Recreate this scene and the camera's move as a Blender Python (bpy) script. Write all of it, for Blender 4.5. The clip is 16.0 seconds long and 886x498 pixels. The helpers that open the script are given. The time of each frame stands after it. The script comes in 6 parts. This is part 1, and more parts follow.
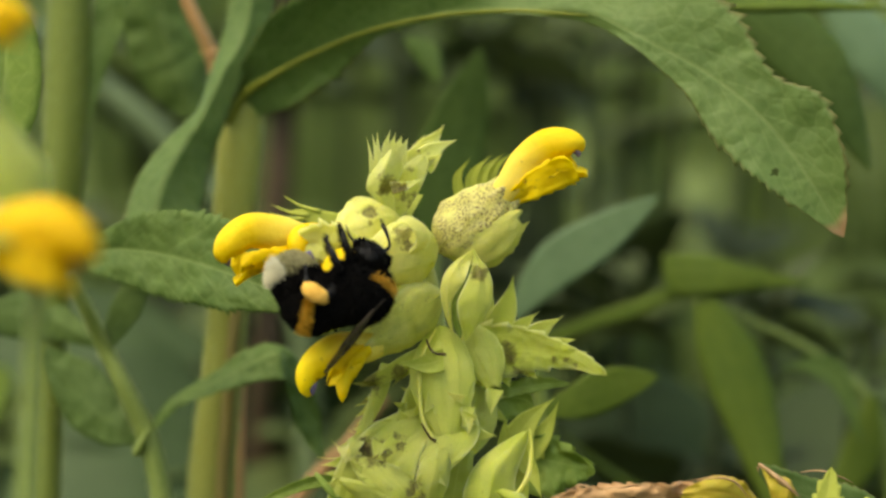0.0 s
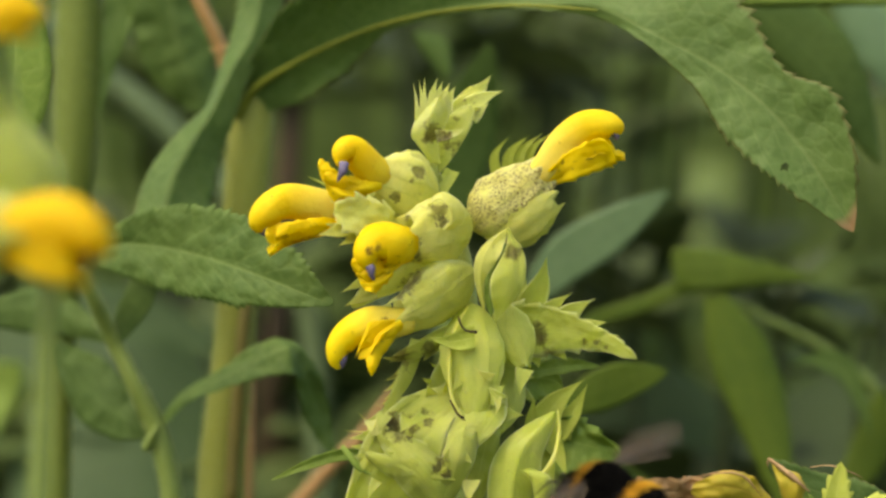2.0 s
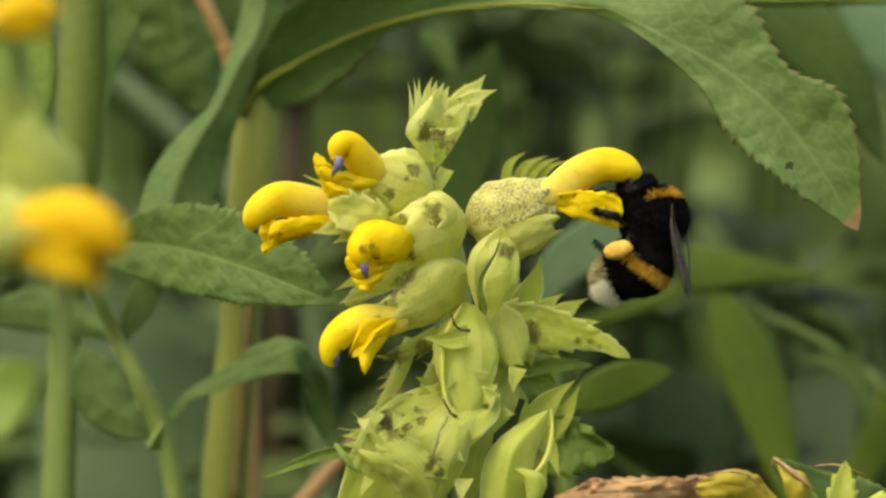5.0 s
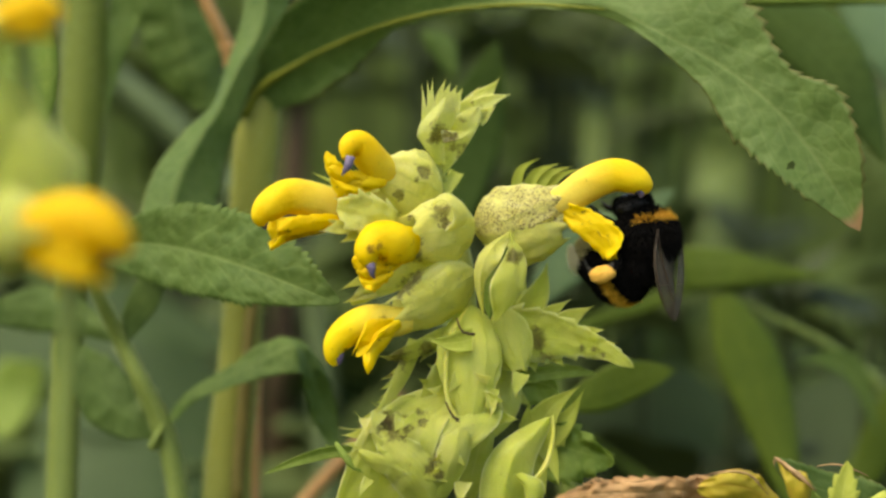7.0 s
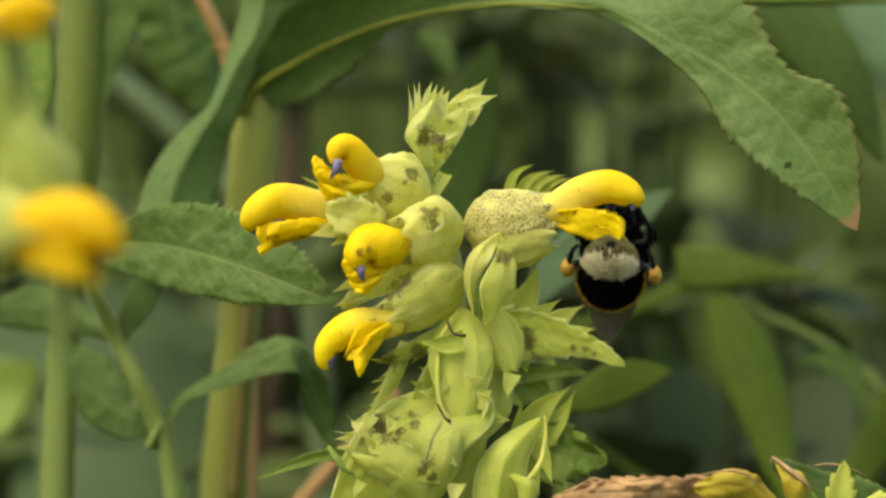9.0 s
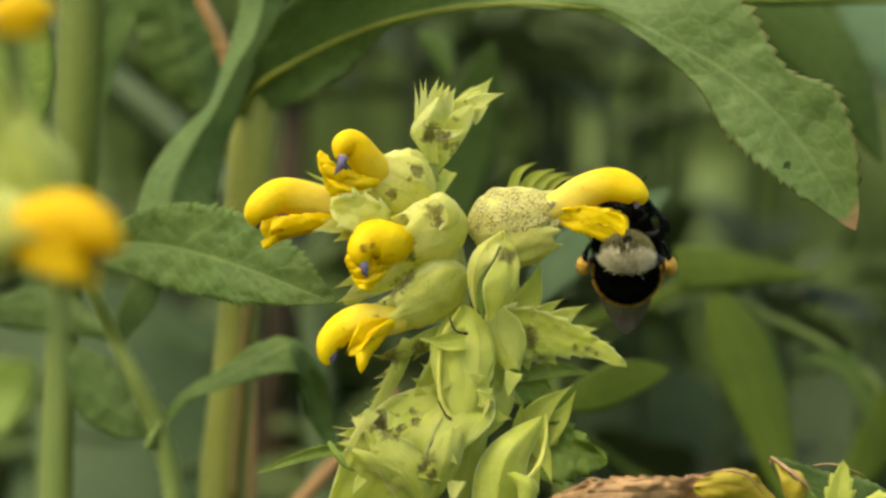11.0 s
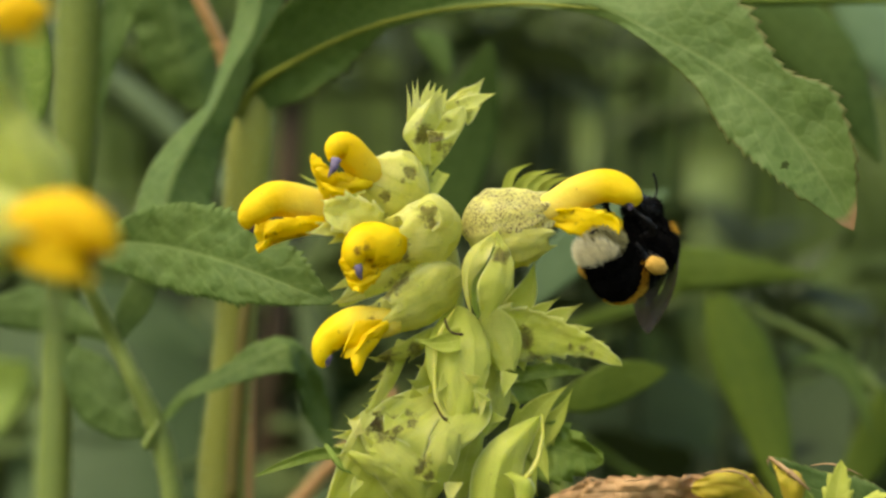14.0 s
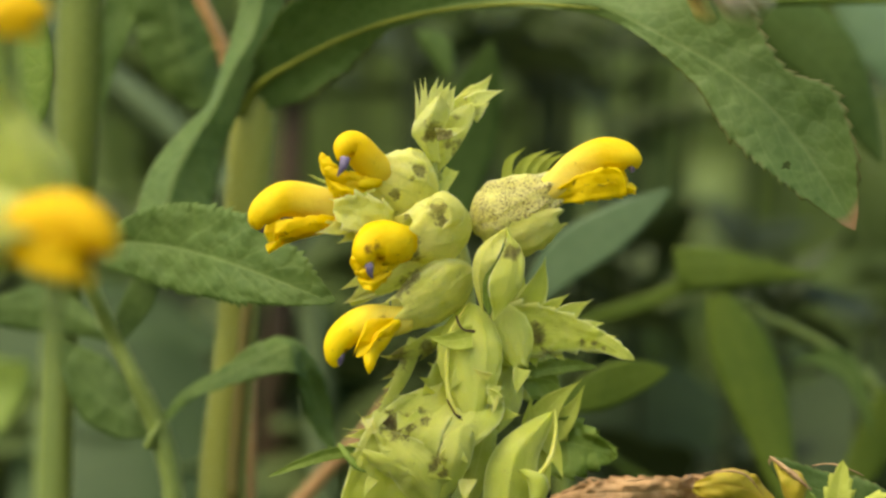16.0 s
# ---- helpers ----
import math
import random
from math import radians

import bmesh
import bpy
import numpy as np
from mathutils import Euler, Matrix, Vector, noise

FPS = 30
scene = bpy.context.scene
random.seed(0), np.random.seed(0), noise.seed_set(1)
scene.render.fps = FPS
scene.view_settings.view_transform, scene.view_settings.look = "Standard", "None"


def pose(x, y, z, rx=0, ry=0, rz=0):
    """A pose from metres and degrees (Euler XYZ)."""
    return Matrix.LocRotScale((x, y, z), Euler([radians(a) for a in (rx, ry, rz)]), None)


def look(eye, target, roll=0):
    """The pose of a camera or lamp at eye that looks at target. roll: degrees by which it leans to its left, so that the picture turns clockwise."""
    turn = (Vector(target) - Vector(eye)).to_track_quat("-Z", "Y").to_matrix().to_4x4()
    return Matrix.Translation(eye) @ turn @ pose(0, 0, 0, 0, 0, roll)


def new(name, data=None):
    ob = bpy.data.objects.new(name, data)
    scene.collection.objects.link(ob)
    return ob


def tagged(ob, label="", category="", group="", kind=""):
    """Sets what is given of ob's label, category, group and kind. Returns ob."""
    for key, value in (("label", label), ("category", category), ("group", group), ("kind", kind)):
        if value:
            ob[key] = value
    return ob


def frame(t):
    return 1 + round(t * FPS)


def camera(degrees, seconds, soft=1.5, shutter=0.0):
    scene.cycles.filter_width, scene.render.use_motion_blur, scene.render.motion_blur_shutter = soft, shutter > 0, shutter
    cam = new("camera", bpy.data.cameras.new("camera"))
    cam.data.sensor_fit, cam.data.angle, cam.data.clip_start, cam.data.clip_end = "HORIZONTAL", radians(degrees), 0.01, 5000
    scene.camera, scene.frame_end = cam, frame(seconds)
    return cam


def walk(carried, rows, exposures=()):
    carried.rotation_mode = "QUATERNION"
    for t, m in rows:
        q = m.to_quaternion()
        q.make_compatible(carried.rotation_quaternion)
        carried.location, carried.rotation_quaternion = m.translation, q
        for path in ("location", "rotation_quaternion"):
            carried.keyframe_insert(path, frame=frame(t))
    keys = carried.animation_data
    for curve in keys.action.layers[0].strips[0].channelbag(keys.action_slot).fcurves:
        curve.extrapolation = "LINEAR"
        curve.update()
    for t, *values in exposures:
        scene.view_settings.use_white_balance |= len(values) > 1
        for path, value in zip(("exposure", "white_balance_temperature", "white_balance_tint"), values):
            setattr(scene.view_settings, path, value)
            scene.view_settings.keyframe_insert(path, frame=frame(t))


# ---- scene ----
# A bumblebee works the flowers of a yellow rattle in a summer meadow.
# Places are in millimetres from a point 450 mm above the ground
# in the middle of the flower head: x to the right, y away, z up.
HEIGHT = 450.0

# camera on a tripod, small pans: (seconds, tilt, pan) in degrees
cam = camera(10.0, 16.0, soft=2.6, shutter=0.6)
cam.data.dof.use_dof = True
cam.data.dof.focus_distance = 0.605
cam.data.dof.aperture_fstop = 12.5
PAN = (
    (0, 0.077, -0.128),
    (0.5, 0.096, -0.067),
    (1, 0.121, 0.019),
    (1.5, 0.064, 0.000),
    (2, 0.019, -0.019),
    (2.5, 0.010, -0.010),
    (3, 0.006, 0.006),
    (3.5, 0.000, 0.016),
    (4, 0.006, 0.026),
    (6.5, 0.006, 0.045),
    (7, 0.006, 0.054),
    (7.5, 0.003, 0.045),
    (8, 0.003, 0.038),
    (8.5, 0.003, 0.029),
    (9, 0.000, 0.019),
    (11.5, 0.000, 0.006),
    (12, 0.000, 0.003),
    (13, 0.000, 0.000),
    (13.5, 0.000, -0.006),
    (14, 0.000, -0.016),
    (14.5, 0.000, -0.019),
    (15, 0.000, -0.019),
    (15.5, 0.000, -0.013),
    (16, 0.000, 0.000))
EXPOSURE = 0.755
walk(cam, [(t, pose(0, -0.6115, 0.45, 90 + tilt, 0, pan)) for t, tilt, pan in PAN],
     exposures=[(0, EXPOSURE, 7700, 1), (16, EXPOSURE, 7700, 1)])

# light of a thinly overcast summer day
SUN_UP, SUN_TURN = radians(58), radians(228)
world = bpy.data.worlds.new("sky")
scene.world = world
world.use_nodes = True
sky = world.node_tree.nodes.new("ShaderNodeTexSky")
sky.sky_type = "NISHITA"
sky.sun_disc = False
sky.sun_elevation, sky.sun_rotation = SUN_UP, SUN_TURN
sky.air_density, sky.dust_density, sky.ozone_density = 1.0, 4.0, 1.0
back = world.node_tree.nodes["Background"]
back.inputs["Strength"].default_value = 0.225
world.node_tree.links.new(sky.outputs["Color"], back.inputs["Color"])
sun = new("sun", bpy.data.lights.new("sun", "SUN"))
sun.data.energy, sun.data.angle, sun.data.color = 0.55, radians(50), (1.0, 0.95, 0.86)
sun.matrix_world = look((0, 0, 3), (-math.sin(SUN_TURN) * math.cos(SUN_UP), -math.cos(SUN_TURN) * math.cos(SUN_UP), 3 - math.sin(SUN_UP)))


# ---- materials ----
def nodes_of(name):
    m = bpy.data.materials.new(name)
    m.use_nodes = True
    nt = m.node_tree
    return m, nt, nt.nodes["Principled BSDF"], nt.nodes["Material Output"]


def node(nt, kind, **values):
    n = nt.nodes.new(kind)
    for key, value in values.items():
        if key in n.inputs:
            n.inputs[key].default_value = value
    return n


def math_node(nt, op, a, b=None):
    n = nt.nodes.new("ShaderNodeMath")
    n.operation = op
    for i, v in enumerate((a, b)):
        if v is None:
            continue
        if isinstance(v, (int, float)):
            n.inputs[i].default_value = v
        else:
            nt.links.new(v, n.inputs[i])
    return n.outputs[0]


def mixed(nt, fac, a, b):
    n = nt.nodes.new("ShaderNodeMix")
    n.data_type = "RGBA"
    for i, v in ((0, fac), (6, a), (7, b)):
        if isinstance(v, (int, float)):
            n.inputs[i].default_value = v
        elif isinstance(v, tuple):
            n.inputs[i].default_value = (*v, 1)
        else:
            nt.links.new(v, n.inputs[i])
    return n.outputs[2]


def noise_tex(nt, scale, detail=3.0, rough=0.55, coords="Object"):
    tc = nt.nodes.new("ShaderNodeTexCoord")
    n = node(nt, "ShaderNodeTexNoise", Scale=scale, Detail=detail, Roughness=rough)
    nt.links.new(tc.outputs[coords], n.inputs["Vector"])
    return n.outputs["Fac"]


def ramp(nt, fac, lo, hi):
    n = node(nt, "ShaderNodeMapRange")
    n.inputs["From Min"].default_value, n.inputs["From Max"].default_value = lo, hi
    nt.links.new(fac, n.inputs["Value"])
    return n.outputs["Result"]


def bumped(nt, bsdf, fac, strength, distance=0.0002):
    b = node(nt, "ShaderNodeBump", Strength=strength, Distance=distance)
    nt.links.new(fac, b.inputs["Height"])
    nt.links.new(b.outputs["Normal"], bsdf.inputs["Normal"])
    return b


def glowthrough(nt, bsdf, out, color, share):
    """Mixes light that comes through the thin blade into the surface."""
    tr = node(nt, "ShaderNodeBsdfTranslucent")
    mx = nt.nodes.new("ShaderNodeMixShader")
    mx.inputs[0].default_value = share
    if isinstance(color, tuple):
        tr.inputs["Color"].default_value = (*color, 1)
    else:
        nt.links.new(color, tr.inputs["Color"])
    nt.links.new(bsdf.outputs[0], mx.inputs[1])
    nt.links.new(tr.outputs[0], mx.inputs[2])
    nt.links.new(mx.outputs[0], out.inputs["Surface"])


def softened(bsdf, weight, reach=0.0016):
    """Light that spreads under a thin juicy skin."""
    bsdf.inputs["Subsurface Weight"].default_value = weight
    bsdf.inputs["Subsurface Radius"].default_value = (1.0, 0.9, 0.3)
    bsdf.inputs["Subsurface Scale"].default_value = reach


def leaf_material(name, dark, light, vein, veins=11.0, vein_share=0.5, rough=0.5, through_share=0.3, sheen=0.0, edge=None):
    m, nt, bsdf, out = nodes_of(name)
    big, mid, fine = noise_tex(nt, 70.0, 3.0), noise_tex(nt, 330.0, 4.0, 0.65), noise_tex(nt, 1100.0, 4.0, 0.7)
    base = mixed(nt, ramp(nt, big, 0.3, 0.7), dark, light)
    base = mixed(nt, math_node(nt, "MULTIPLY", ramp(nt, mid, 0.42, 0.62), 0.2), base, tuple(0.62 * c for c in dark))
    base = mixed(nt, math_node(nt, "MULTIPLY", ramp(nt, fine, 0.5, 0.75), 0.2), base, vein)
    tc = nt.nodes.new("ShaderNodeTexCoord")
    net = node(nt, "ShaderNodeTexVoronoi", Scale=520.0)
    net.feature = "DISTANCE_TO_EDGE"
    nt.links.new(tc.outputs["Object"], net.inputs["Vector"])
    cells = ramp(nt, net.outputs["Distance"], 0.0, 0.22)
    uv = nt.nodes.new("ShaderNodeUVMap")
    sep = nt.nodes.new("ShaderNodeSeparateXYZ")
    nt.links.new(uv.outputs[0], sep.inputs[0])
    across = math_node(nt, "ABSOLUTE", math_node(nt, "SUBTRACT", sep.outputs[0], 0.5))
    rib = ramp(nt, across, 0.035, 0.01)
    wob = math_node(nt, "MULTIPLY", noise_tex(nt, 120.0, 1.0), 0.06)
    run = math_node(nt, "ADD", math_node(nt, "SUBTRACT", sep.outputs[1], math_node(nt, "MULTIPLY", across, 0.35)), wob)
    saw = math_node(nt, "ABSOLUTE", math_node(nt, "SUBTRACT", math_node(nt, "FRACT", math_node(nt, "MULTIPLY", run, veins)), 0.5))
    side = ramp(nt, saw, 0.1, 0.0)
    lines = math_node(nt, "MAXIMUM", rib, math_node(nt, "MULTIPLY", side, 0.45))
    base = mixed(nt, math_node(nt, "MULTIPLY", lines, vein_share), base, vein)
    base = mixed(nt, math_node(nt, "MULTIPLY", math_node(nt, "SUBTRACT", 1.0, cells), 0.16), base, vein)
    if edge:
        base = mixed(nt, math_node(nt, "MULTIPLY", ramp(nt, math_node(nt, "ADD", sep.outputs[1], math_node(nt, "MULTIPLY", big, 0.02)), 0.985, 1.0), 0.9), base, (0.5, 0.3, 0.15))
        rim = math_node(nt, "MULTIPLY", ramp(nt, math_node(nt, "ADD", across, math_node(nt, "MULTIPLY", big, 0.08)), 0.51, 0.545), 0.7)
        base = mixed(nt, rim, base, edge)
    nt.links.new(base, bsdf.inputs["Base Color"])
    bsdf.inputs["Roughness"].default_value = rough
    bsdf.inputs["Specular IOR Level"].default_value = 0.35
    bsdf.inputs["Sheen Weight"].default_value = sheen
    relief = math_node(nt, "ADD", math_node(nt, "MULTIPLY", lines, -0.5), math_node(nt, "ADD", math_node(nt, "MULTIPLY", fine, 0.6), math_node(nt, "MULTIPLY", cells, 0.45)))
    bumped(nt, bsdf, relief, 0.35, 0.0003)
    glowthrough(nt, bsdf, out, base, through_share)
    return m


def blotched(nt, base, blotches, tint=(0.06, 0.032, 0.026), strength=0.9):
    """Ragged dark stains; blotches: (place in metres in the plant's space, radius)."""
    tc = nt.nodes.new("ShaderNodeTexCoord")
    rag = math_node(nt, "SUBTRACT", noise_tex(nt, 950.0, 5.0, 0.8), 0.5)
    flecks = ramp(nt, noise_tex(nt, 2600.0, 3.0, 0.7), 0.36, 0.56)
    flat = nt.nodes.new("ShaderNodeVectorMath")
    flat.operation = "MULTIPLY"
    nt.links.new(tc.outputs["Object"], flat.inputs[0])
    flat.inputs[1].default_value = (1, 0.2, 1)
    for place, radius in blotches:
        d = nt.nodes.new("ShaderNodeVectorMath")
        d.operation = "DISTANCE"
        nt.links.new(flat.outputs[0], d.inputs[0])
        d.inputs[1].default_value = (place[0], place[1] * 0.2, place[2])
        ragged = math_node(nt, "ADD", d.outputs["Value"], math_node(nt, "MULTIPLY", rag, radius * 5.0))
        base = mixed(nt, math_node(nt, "MULTIPLY", math_node(nt, "MULTIPLY", ramp(nt, ragged, radius * 1.35, radius * 0.75), math_node(nt, "MAXIMUM", flecks, 0.72)), strength), base, tint)
    return base


def calyx_material(name, speckle, blotches=(), tint=(0.65, 0.64, 0.135), pale=(0.78, 0.755, 0.25), share=0.42):
    """Papery pale green skin with purple-brown speckles; blotches: (place in metres in the plant's space, radius)."""
    m, nt, bsdf, out = nodes_of(name)
    big, mid, fine = noise_tex(nt, 160.0, 2.0), noise_tex(nt, 420.0, 3.0), noise_tex(nt, 2600.0 + 1400.0 * speckle, 2.0, 0.6)
    base = mixed(nt, ramp(nt, big, 0.3, 0.72), tint, pale)
    base = mixed(nt, math_node(nt, "MULTIPLY", ramp(nt, mid, 0.5, 0.75), 0.3), base, (0.36, 0.45, 0.07))
    tc0 = nt.nodes.new("ShaderNodeTexCoord")
    net = node(nt, "ShaderNodeTexVoronoi", Scale=900.0)
    net.feature = "DISTANCE_TO_EDGE"
    nt.links.new(tc0.outputs["Object"], net.inputs["Vector"])
    lines = ramp(nt, net.outputs["Distance"], 0.09, 0.02)
    base = mixed(nt, math_node(nt, "MULTIPLY", lines, 0.1), base, (0.33, 0.42, 0.07))
    uv = nt.nodes.new("ShaderNodeUVMap")
    sep = nt.nodes.new("ShaderNodeSeparateXYZ")
    nt.links.new(uv.outputs[0], sep.inputs[0])
    run = math_node(nt, "ADD", math_node(nt, "MULTIPLY", sep.outputs[0], 11.0), math_node(nt, "MULTIPLY", noise_tex(nt, 200.0, 2.0), 1.3))
    saw = math_node(nt, "ABSOLUTE", math_node(nt, "SUBTRACT", math_node(nt, "FRACT", run), 0.5))
    ribs = math_node(nt, "MULTIPLY", ramp(nt, saw, 0.16, 0.0), ramp(nt, noise_tex(nt, 330.0, 2.0), 0.35, 0.6))
    base = mixed(nt, math_node(nt, "MULTIPLY", ribs, 0.32), base, (0.4, 0.47, 0.08))
    # pale papery margins, painted brighter for rims that catch light
    margin = ramp(nt, math_node(nt, "ABSOLUTE", math_node(nt, "SUBTRACT", sep.outputs[0], 0.5)), 0.445, 0.495)
    base = mixed(nt, math_node(nt, "MULTIPLY", margin, 0.5), base, (0.86, 0.86, 0.42))
    dots = ramp(nt, fine, 0.56 - 0.03 * speckle, 0.63 - 0.03 * speckle)
    where = ramp(nt, mid, 0.62 - 0.3 * speckle, 0.7 - 0.18 * speckle)
    spots = math_node(nt, "MULTIPLY", math_node(nt, "MULTIPLY", dots, where), min(1.0, 0.35 + speckle))
    base = mixed(nt, math_node(nt, "MULTIPLY", where, 0.42 * speckle), base, (0.55, 0.46, 0.24))
    base = mixed(nt, spots, base, (0.1, 0.05, 0.035))
    base = blotched(nt, base, blotches)
    nt.links.new(base, bsdf.inputs["Base Color"])
    bsdf.inputs["Roughness"].default_value = 0.55
    bsdf.inputs["Specular IOR Level"].default_value = 0.22
    softened(bsdf, 0.5)
    bumped(nt, bsdf, math_node(nt, "ADD", math_node(nt, "ADD", math_node(nt, "ADD", mid, math_node(nt, "MULTIPLY", noise_tex(nt, 950.0, 3.0, 0.6), 0.7)), math_node(nt, "MULTIPLY", fine, 0.3)), math_node(nt, "ADD", math_node(nt, "MULTIPLY", ribs, 0.4), math_node(nt, "MULTIPLY", lines, -0.08))), 0.55, 0.0003)
    glowthrough(nt, bsdf, out, mixed(nt, 0.4, base, (0.9, 0.9, 0.3)), share)
    return m


def petal_material(name, deep, bright, marks=0.5, more=0.0, cream=0.0, blotches=()):
    m, nt, bsdf, out = nodes_of(name)
    big, mid, fine = noise_tex(nt, 190.0, 2.0), noise_tex(nt, 500.0, 3.0), noise_tex(nt, 1900.0, 3.0)
    base = mixed(nt, ramp(nt, big, 0.3, 0.7), deep, bright)
    if cream:
        uv = nt.nodes.new("ShaderNodeUVMap")
        sep = nt.nodes.new("ShaderNodeSeparateXYZ")
        nt.links.new(uv.outputs[0], sep.inputs[0])
        base = mixed(nt, math_node(nt, "MULTIPLY", ramp(nt, sep.outputs[1], 0.52, 0.2), cream), base, (0.86, 0.8, 0.3))
    spots = math_node(nt, "MULTIPLY", ramp(nt, fine, 0.57 - more, 0.63 - more), ramp(nt, mid, 0.57 - more, 0.64 - more))
    base = mixed(nt, math_node(nt, "MULTIPLY", spots, marks), base, (0.16, 0.07, 0.01))
    base = blotched(nt, base, blotches, (0.13, 0.05, 0.01))
    nt.links.new(base, bsdf.inputs["Base Color"])
    bsdf.inputs["Roughness"].default_value = 0.6
    bsdf.inputs["Specular IOR Level"].default_value = 0.2
    softened(bsdf, 0.3)
    bumped(nt, bsdf, math_node(nt, "ADD", math_node(nt, "ADD", mid, big), math_node(nt, "MULTIPLY", fine, 0.35)), 0.6, 0.0004)
    glowthrough(nt, bsdf, out, base, 0.22)
    return m


def plain_material(name, dark, light, scale, rough=0.6, bump=0.4, fine_scale=None, stretch=None, share=0.0, gloss=0.3):
    m, nt, bsdf, out = nodes_of(name)
    big, fine = noise_tex(nt, scale, 4.0), noise_tex(nt, fine_scale or scale * 9, 3.0)
    if stretch:
        tc = nt.nodes.new("ShaderNodeTexCoord")
        mp = nt.nodes.new("ShaderNodeMapping")
        mp.inputs["Scale"].default_value = stretch
        nt.links.new(tc.outputs["Object"], mp.inputs[0])
        for n in nt.nodes:
            if n.bl_idname == "ShaderNodeTexNoise":
                nt.links.new(mp.outputs[0], n.inputs["Vector"])
    base = mixed(nt, ramp(nt, big, 0.3, 0.7), dark, light)
    base = mixed(nt, math_node(nt, "MULTIPLY", ramp(nt, fine, 0.5, 0.75), 0.4), base, dark)
    nt.links.new(base, bsdf.inputs["Base Color"])
    bsdf.inputs["Roughness"].default_value = rough
    bsdf.inputs["Specular IOR Level"].default_value = gloss
    bumped(nt, bsdf, math_node(nt, "ADD", big, math_node(nt, "MULTIPLY", fine, 0.5)), bump, 0.0004)
    if share:
        glowthrough(nt, bsdf, out, base, share)
    return m


LEAF = leaf_material("leaf_green", (0.062, 0.122, 0.017), (0.112, 0.182, 0.032), (0.2, 0.28, 0.08), 9, 0.55, 0.62, 0.3, 0.0)
LEAF_WORN = leaf_material("leaf_green_worn", (0.09, 0.165, 0.03), (0.155, 0.24, 0.055), (0.24, 0.32, 0.1), 13, 0.4, 0.55, 0.42, 0.1, (0.15, 0.1, 0.03))
LEAF_DARK = leaf_material("leaf_dark", (0.045, 0.092, 0.012), (0.082, 0.135, 0.022), (0.13, 0.2, 0.05), 12, 0.3, 0.7, 0.28)
LEAF_BLUE = leaf_material("leaf_bluish", (0.12, 0.205, 0.095), (0.175, 0.27, 0.13), (0.22, 0.31, 0.16), 7, 0.2, 0.4, 0.25, 0.2)
LEAF_FRESH = leaf_material("leaf_fresh", (0.17, 0.26, 0.03), (0.24, 0.33, 0.05), (0.3, 0.38, 0.08), 10, 0.3, 0.55, 0.4)
LEAF_LIME = leaf_material("leaf_lime", (0.074, 0.128, 0.005), (0.112, 0.165, 0.01), (0.15, 0.205, 0.022), 10, 0.3, 0.65, 0.33)
BRACT = leaf_material("bract_pale", (0.42, 0.49, 0.06), (0.55, 0.58, 0.1), (0.6, 0.62, 0.15), 6, 0.5, 0.5, 0.35, 0.1)
BRACT_GREEN = leaf_material("bract_green", (0.17, 0.27, 0.03), (0.28, 0.37, 0.06), (0.38, 0.46, 0.12), 9, 0.5, 0.5, 0.3, 0.1)
YELLOW = petal_material("petal_yellow", (0.75, 0.52, 0.01), (0.82, 0.62, 0.022), 0.5, -0.04, 0.35)
YELLOW_PLAIN = petal_material("petal_yellow_plain", (0.74, 0.5, 0.008), (0.81, 0.61, 0.018), 0.5, -0.04, 0.12)
ORANGE = petal_material("petal_orange", (0.83, 0.53, 0.007), (0.88, 0.63, 0.014), 0.7)
# shaded copy of the petal orange, dims the flower near the lens
ORANGE_DIMMED = petal_material("petal_orange_dimmed", (0.68, 0.4, 0.006), (0.75, 0.49, 0.012), 0.4)
VIOLET = plain_material("tooth_violet", (0.07, 0.058, 0.1), (0.19, 0.155, 0.25), 900, 0.5, 0.3)
STEM_PALE = plain_material("stem_pale", (0.3, 0.34, 0.07), (0.46, 0.48, 0.13), 260, 0.5, 0.3)
STEM_TALL = plain_material("stem_tall", (0.19, 0.21, 0.035), (0.29, 0.305, 0.06), 90, 0.55, 0.4, 900, (1, 1, 0.08), 0.08)
STEM_BROWN = plain_material("stem_brown", (0.045, 0.03, 0.015), (0.08, 0.052, 0.025), 90, 0.6, 0.4, 900, (1, 1, 0.1))
STEM_GREEN = plain_material("stem_green", (0.12, 0.17, 0.035), (0.2, 0.25, 0.06), 90, 0.5, 0.4, 900, (1, 1, 0.1))
MIDRIB = plain_material("midrib_pale", (0.17, 0.2, 0.02), (0.25, 0.27, 0.035), 200, 0.55, 0.3, share=0.3)
DOWN = plain_material("down_pale", (0.4, 0.45, 0.2), (0.55, 0.58, 0.3), 300, 0.8, 0.0, share=0.4)
STREAK = plain_material("stem_olive_brown", (0.11, 0.088, 0.018), (0.19, 0.155, 0.034), 120, 0.55, 0.3, 900, (1, 1, 0.08))
STEM_GREY = plain_material("stem_grey_green", (0.075, 0.11, 0.045), (0.11, 0.15, 0.065), 90, 0.6, 0.4, 900, (1, 1, 0.1))
STEM_DARK = plain_material("stem_dark", (0.092, 0.124, 0.016), (0.14, 0.175, 0.028), 90, 0.5, 0.4, 900, (1, 1, 0.1))
STEM_RUST = plain_material("stem_rust", (0.38, 0.21, 0.08), (0.5, 0.29, 0.12), 150, 0.5, 0.3)
RIM = plain_material("leaf_rim_tan", (0.22, 0.12, 0.05), (0.5, 0.33, 0.16), 300, 0.6, 0.5)
DEAD = leaf_material("leaf_dead", (0.3, 0.155, 0.06), (0.6, 0.36, 0.16), (0.62, 0.42, 0.2), 16, 0.55, 0.6, 0.25, 0.1, (0.3, 0.15, 0.05))
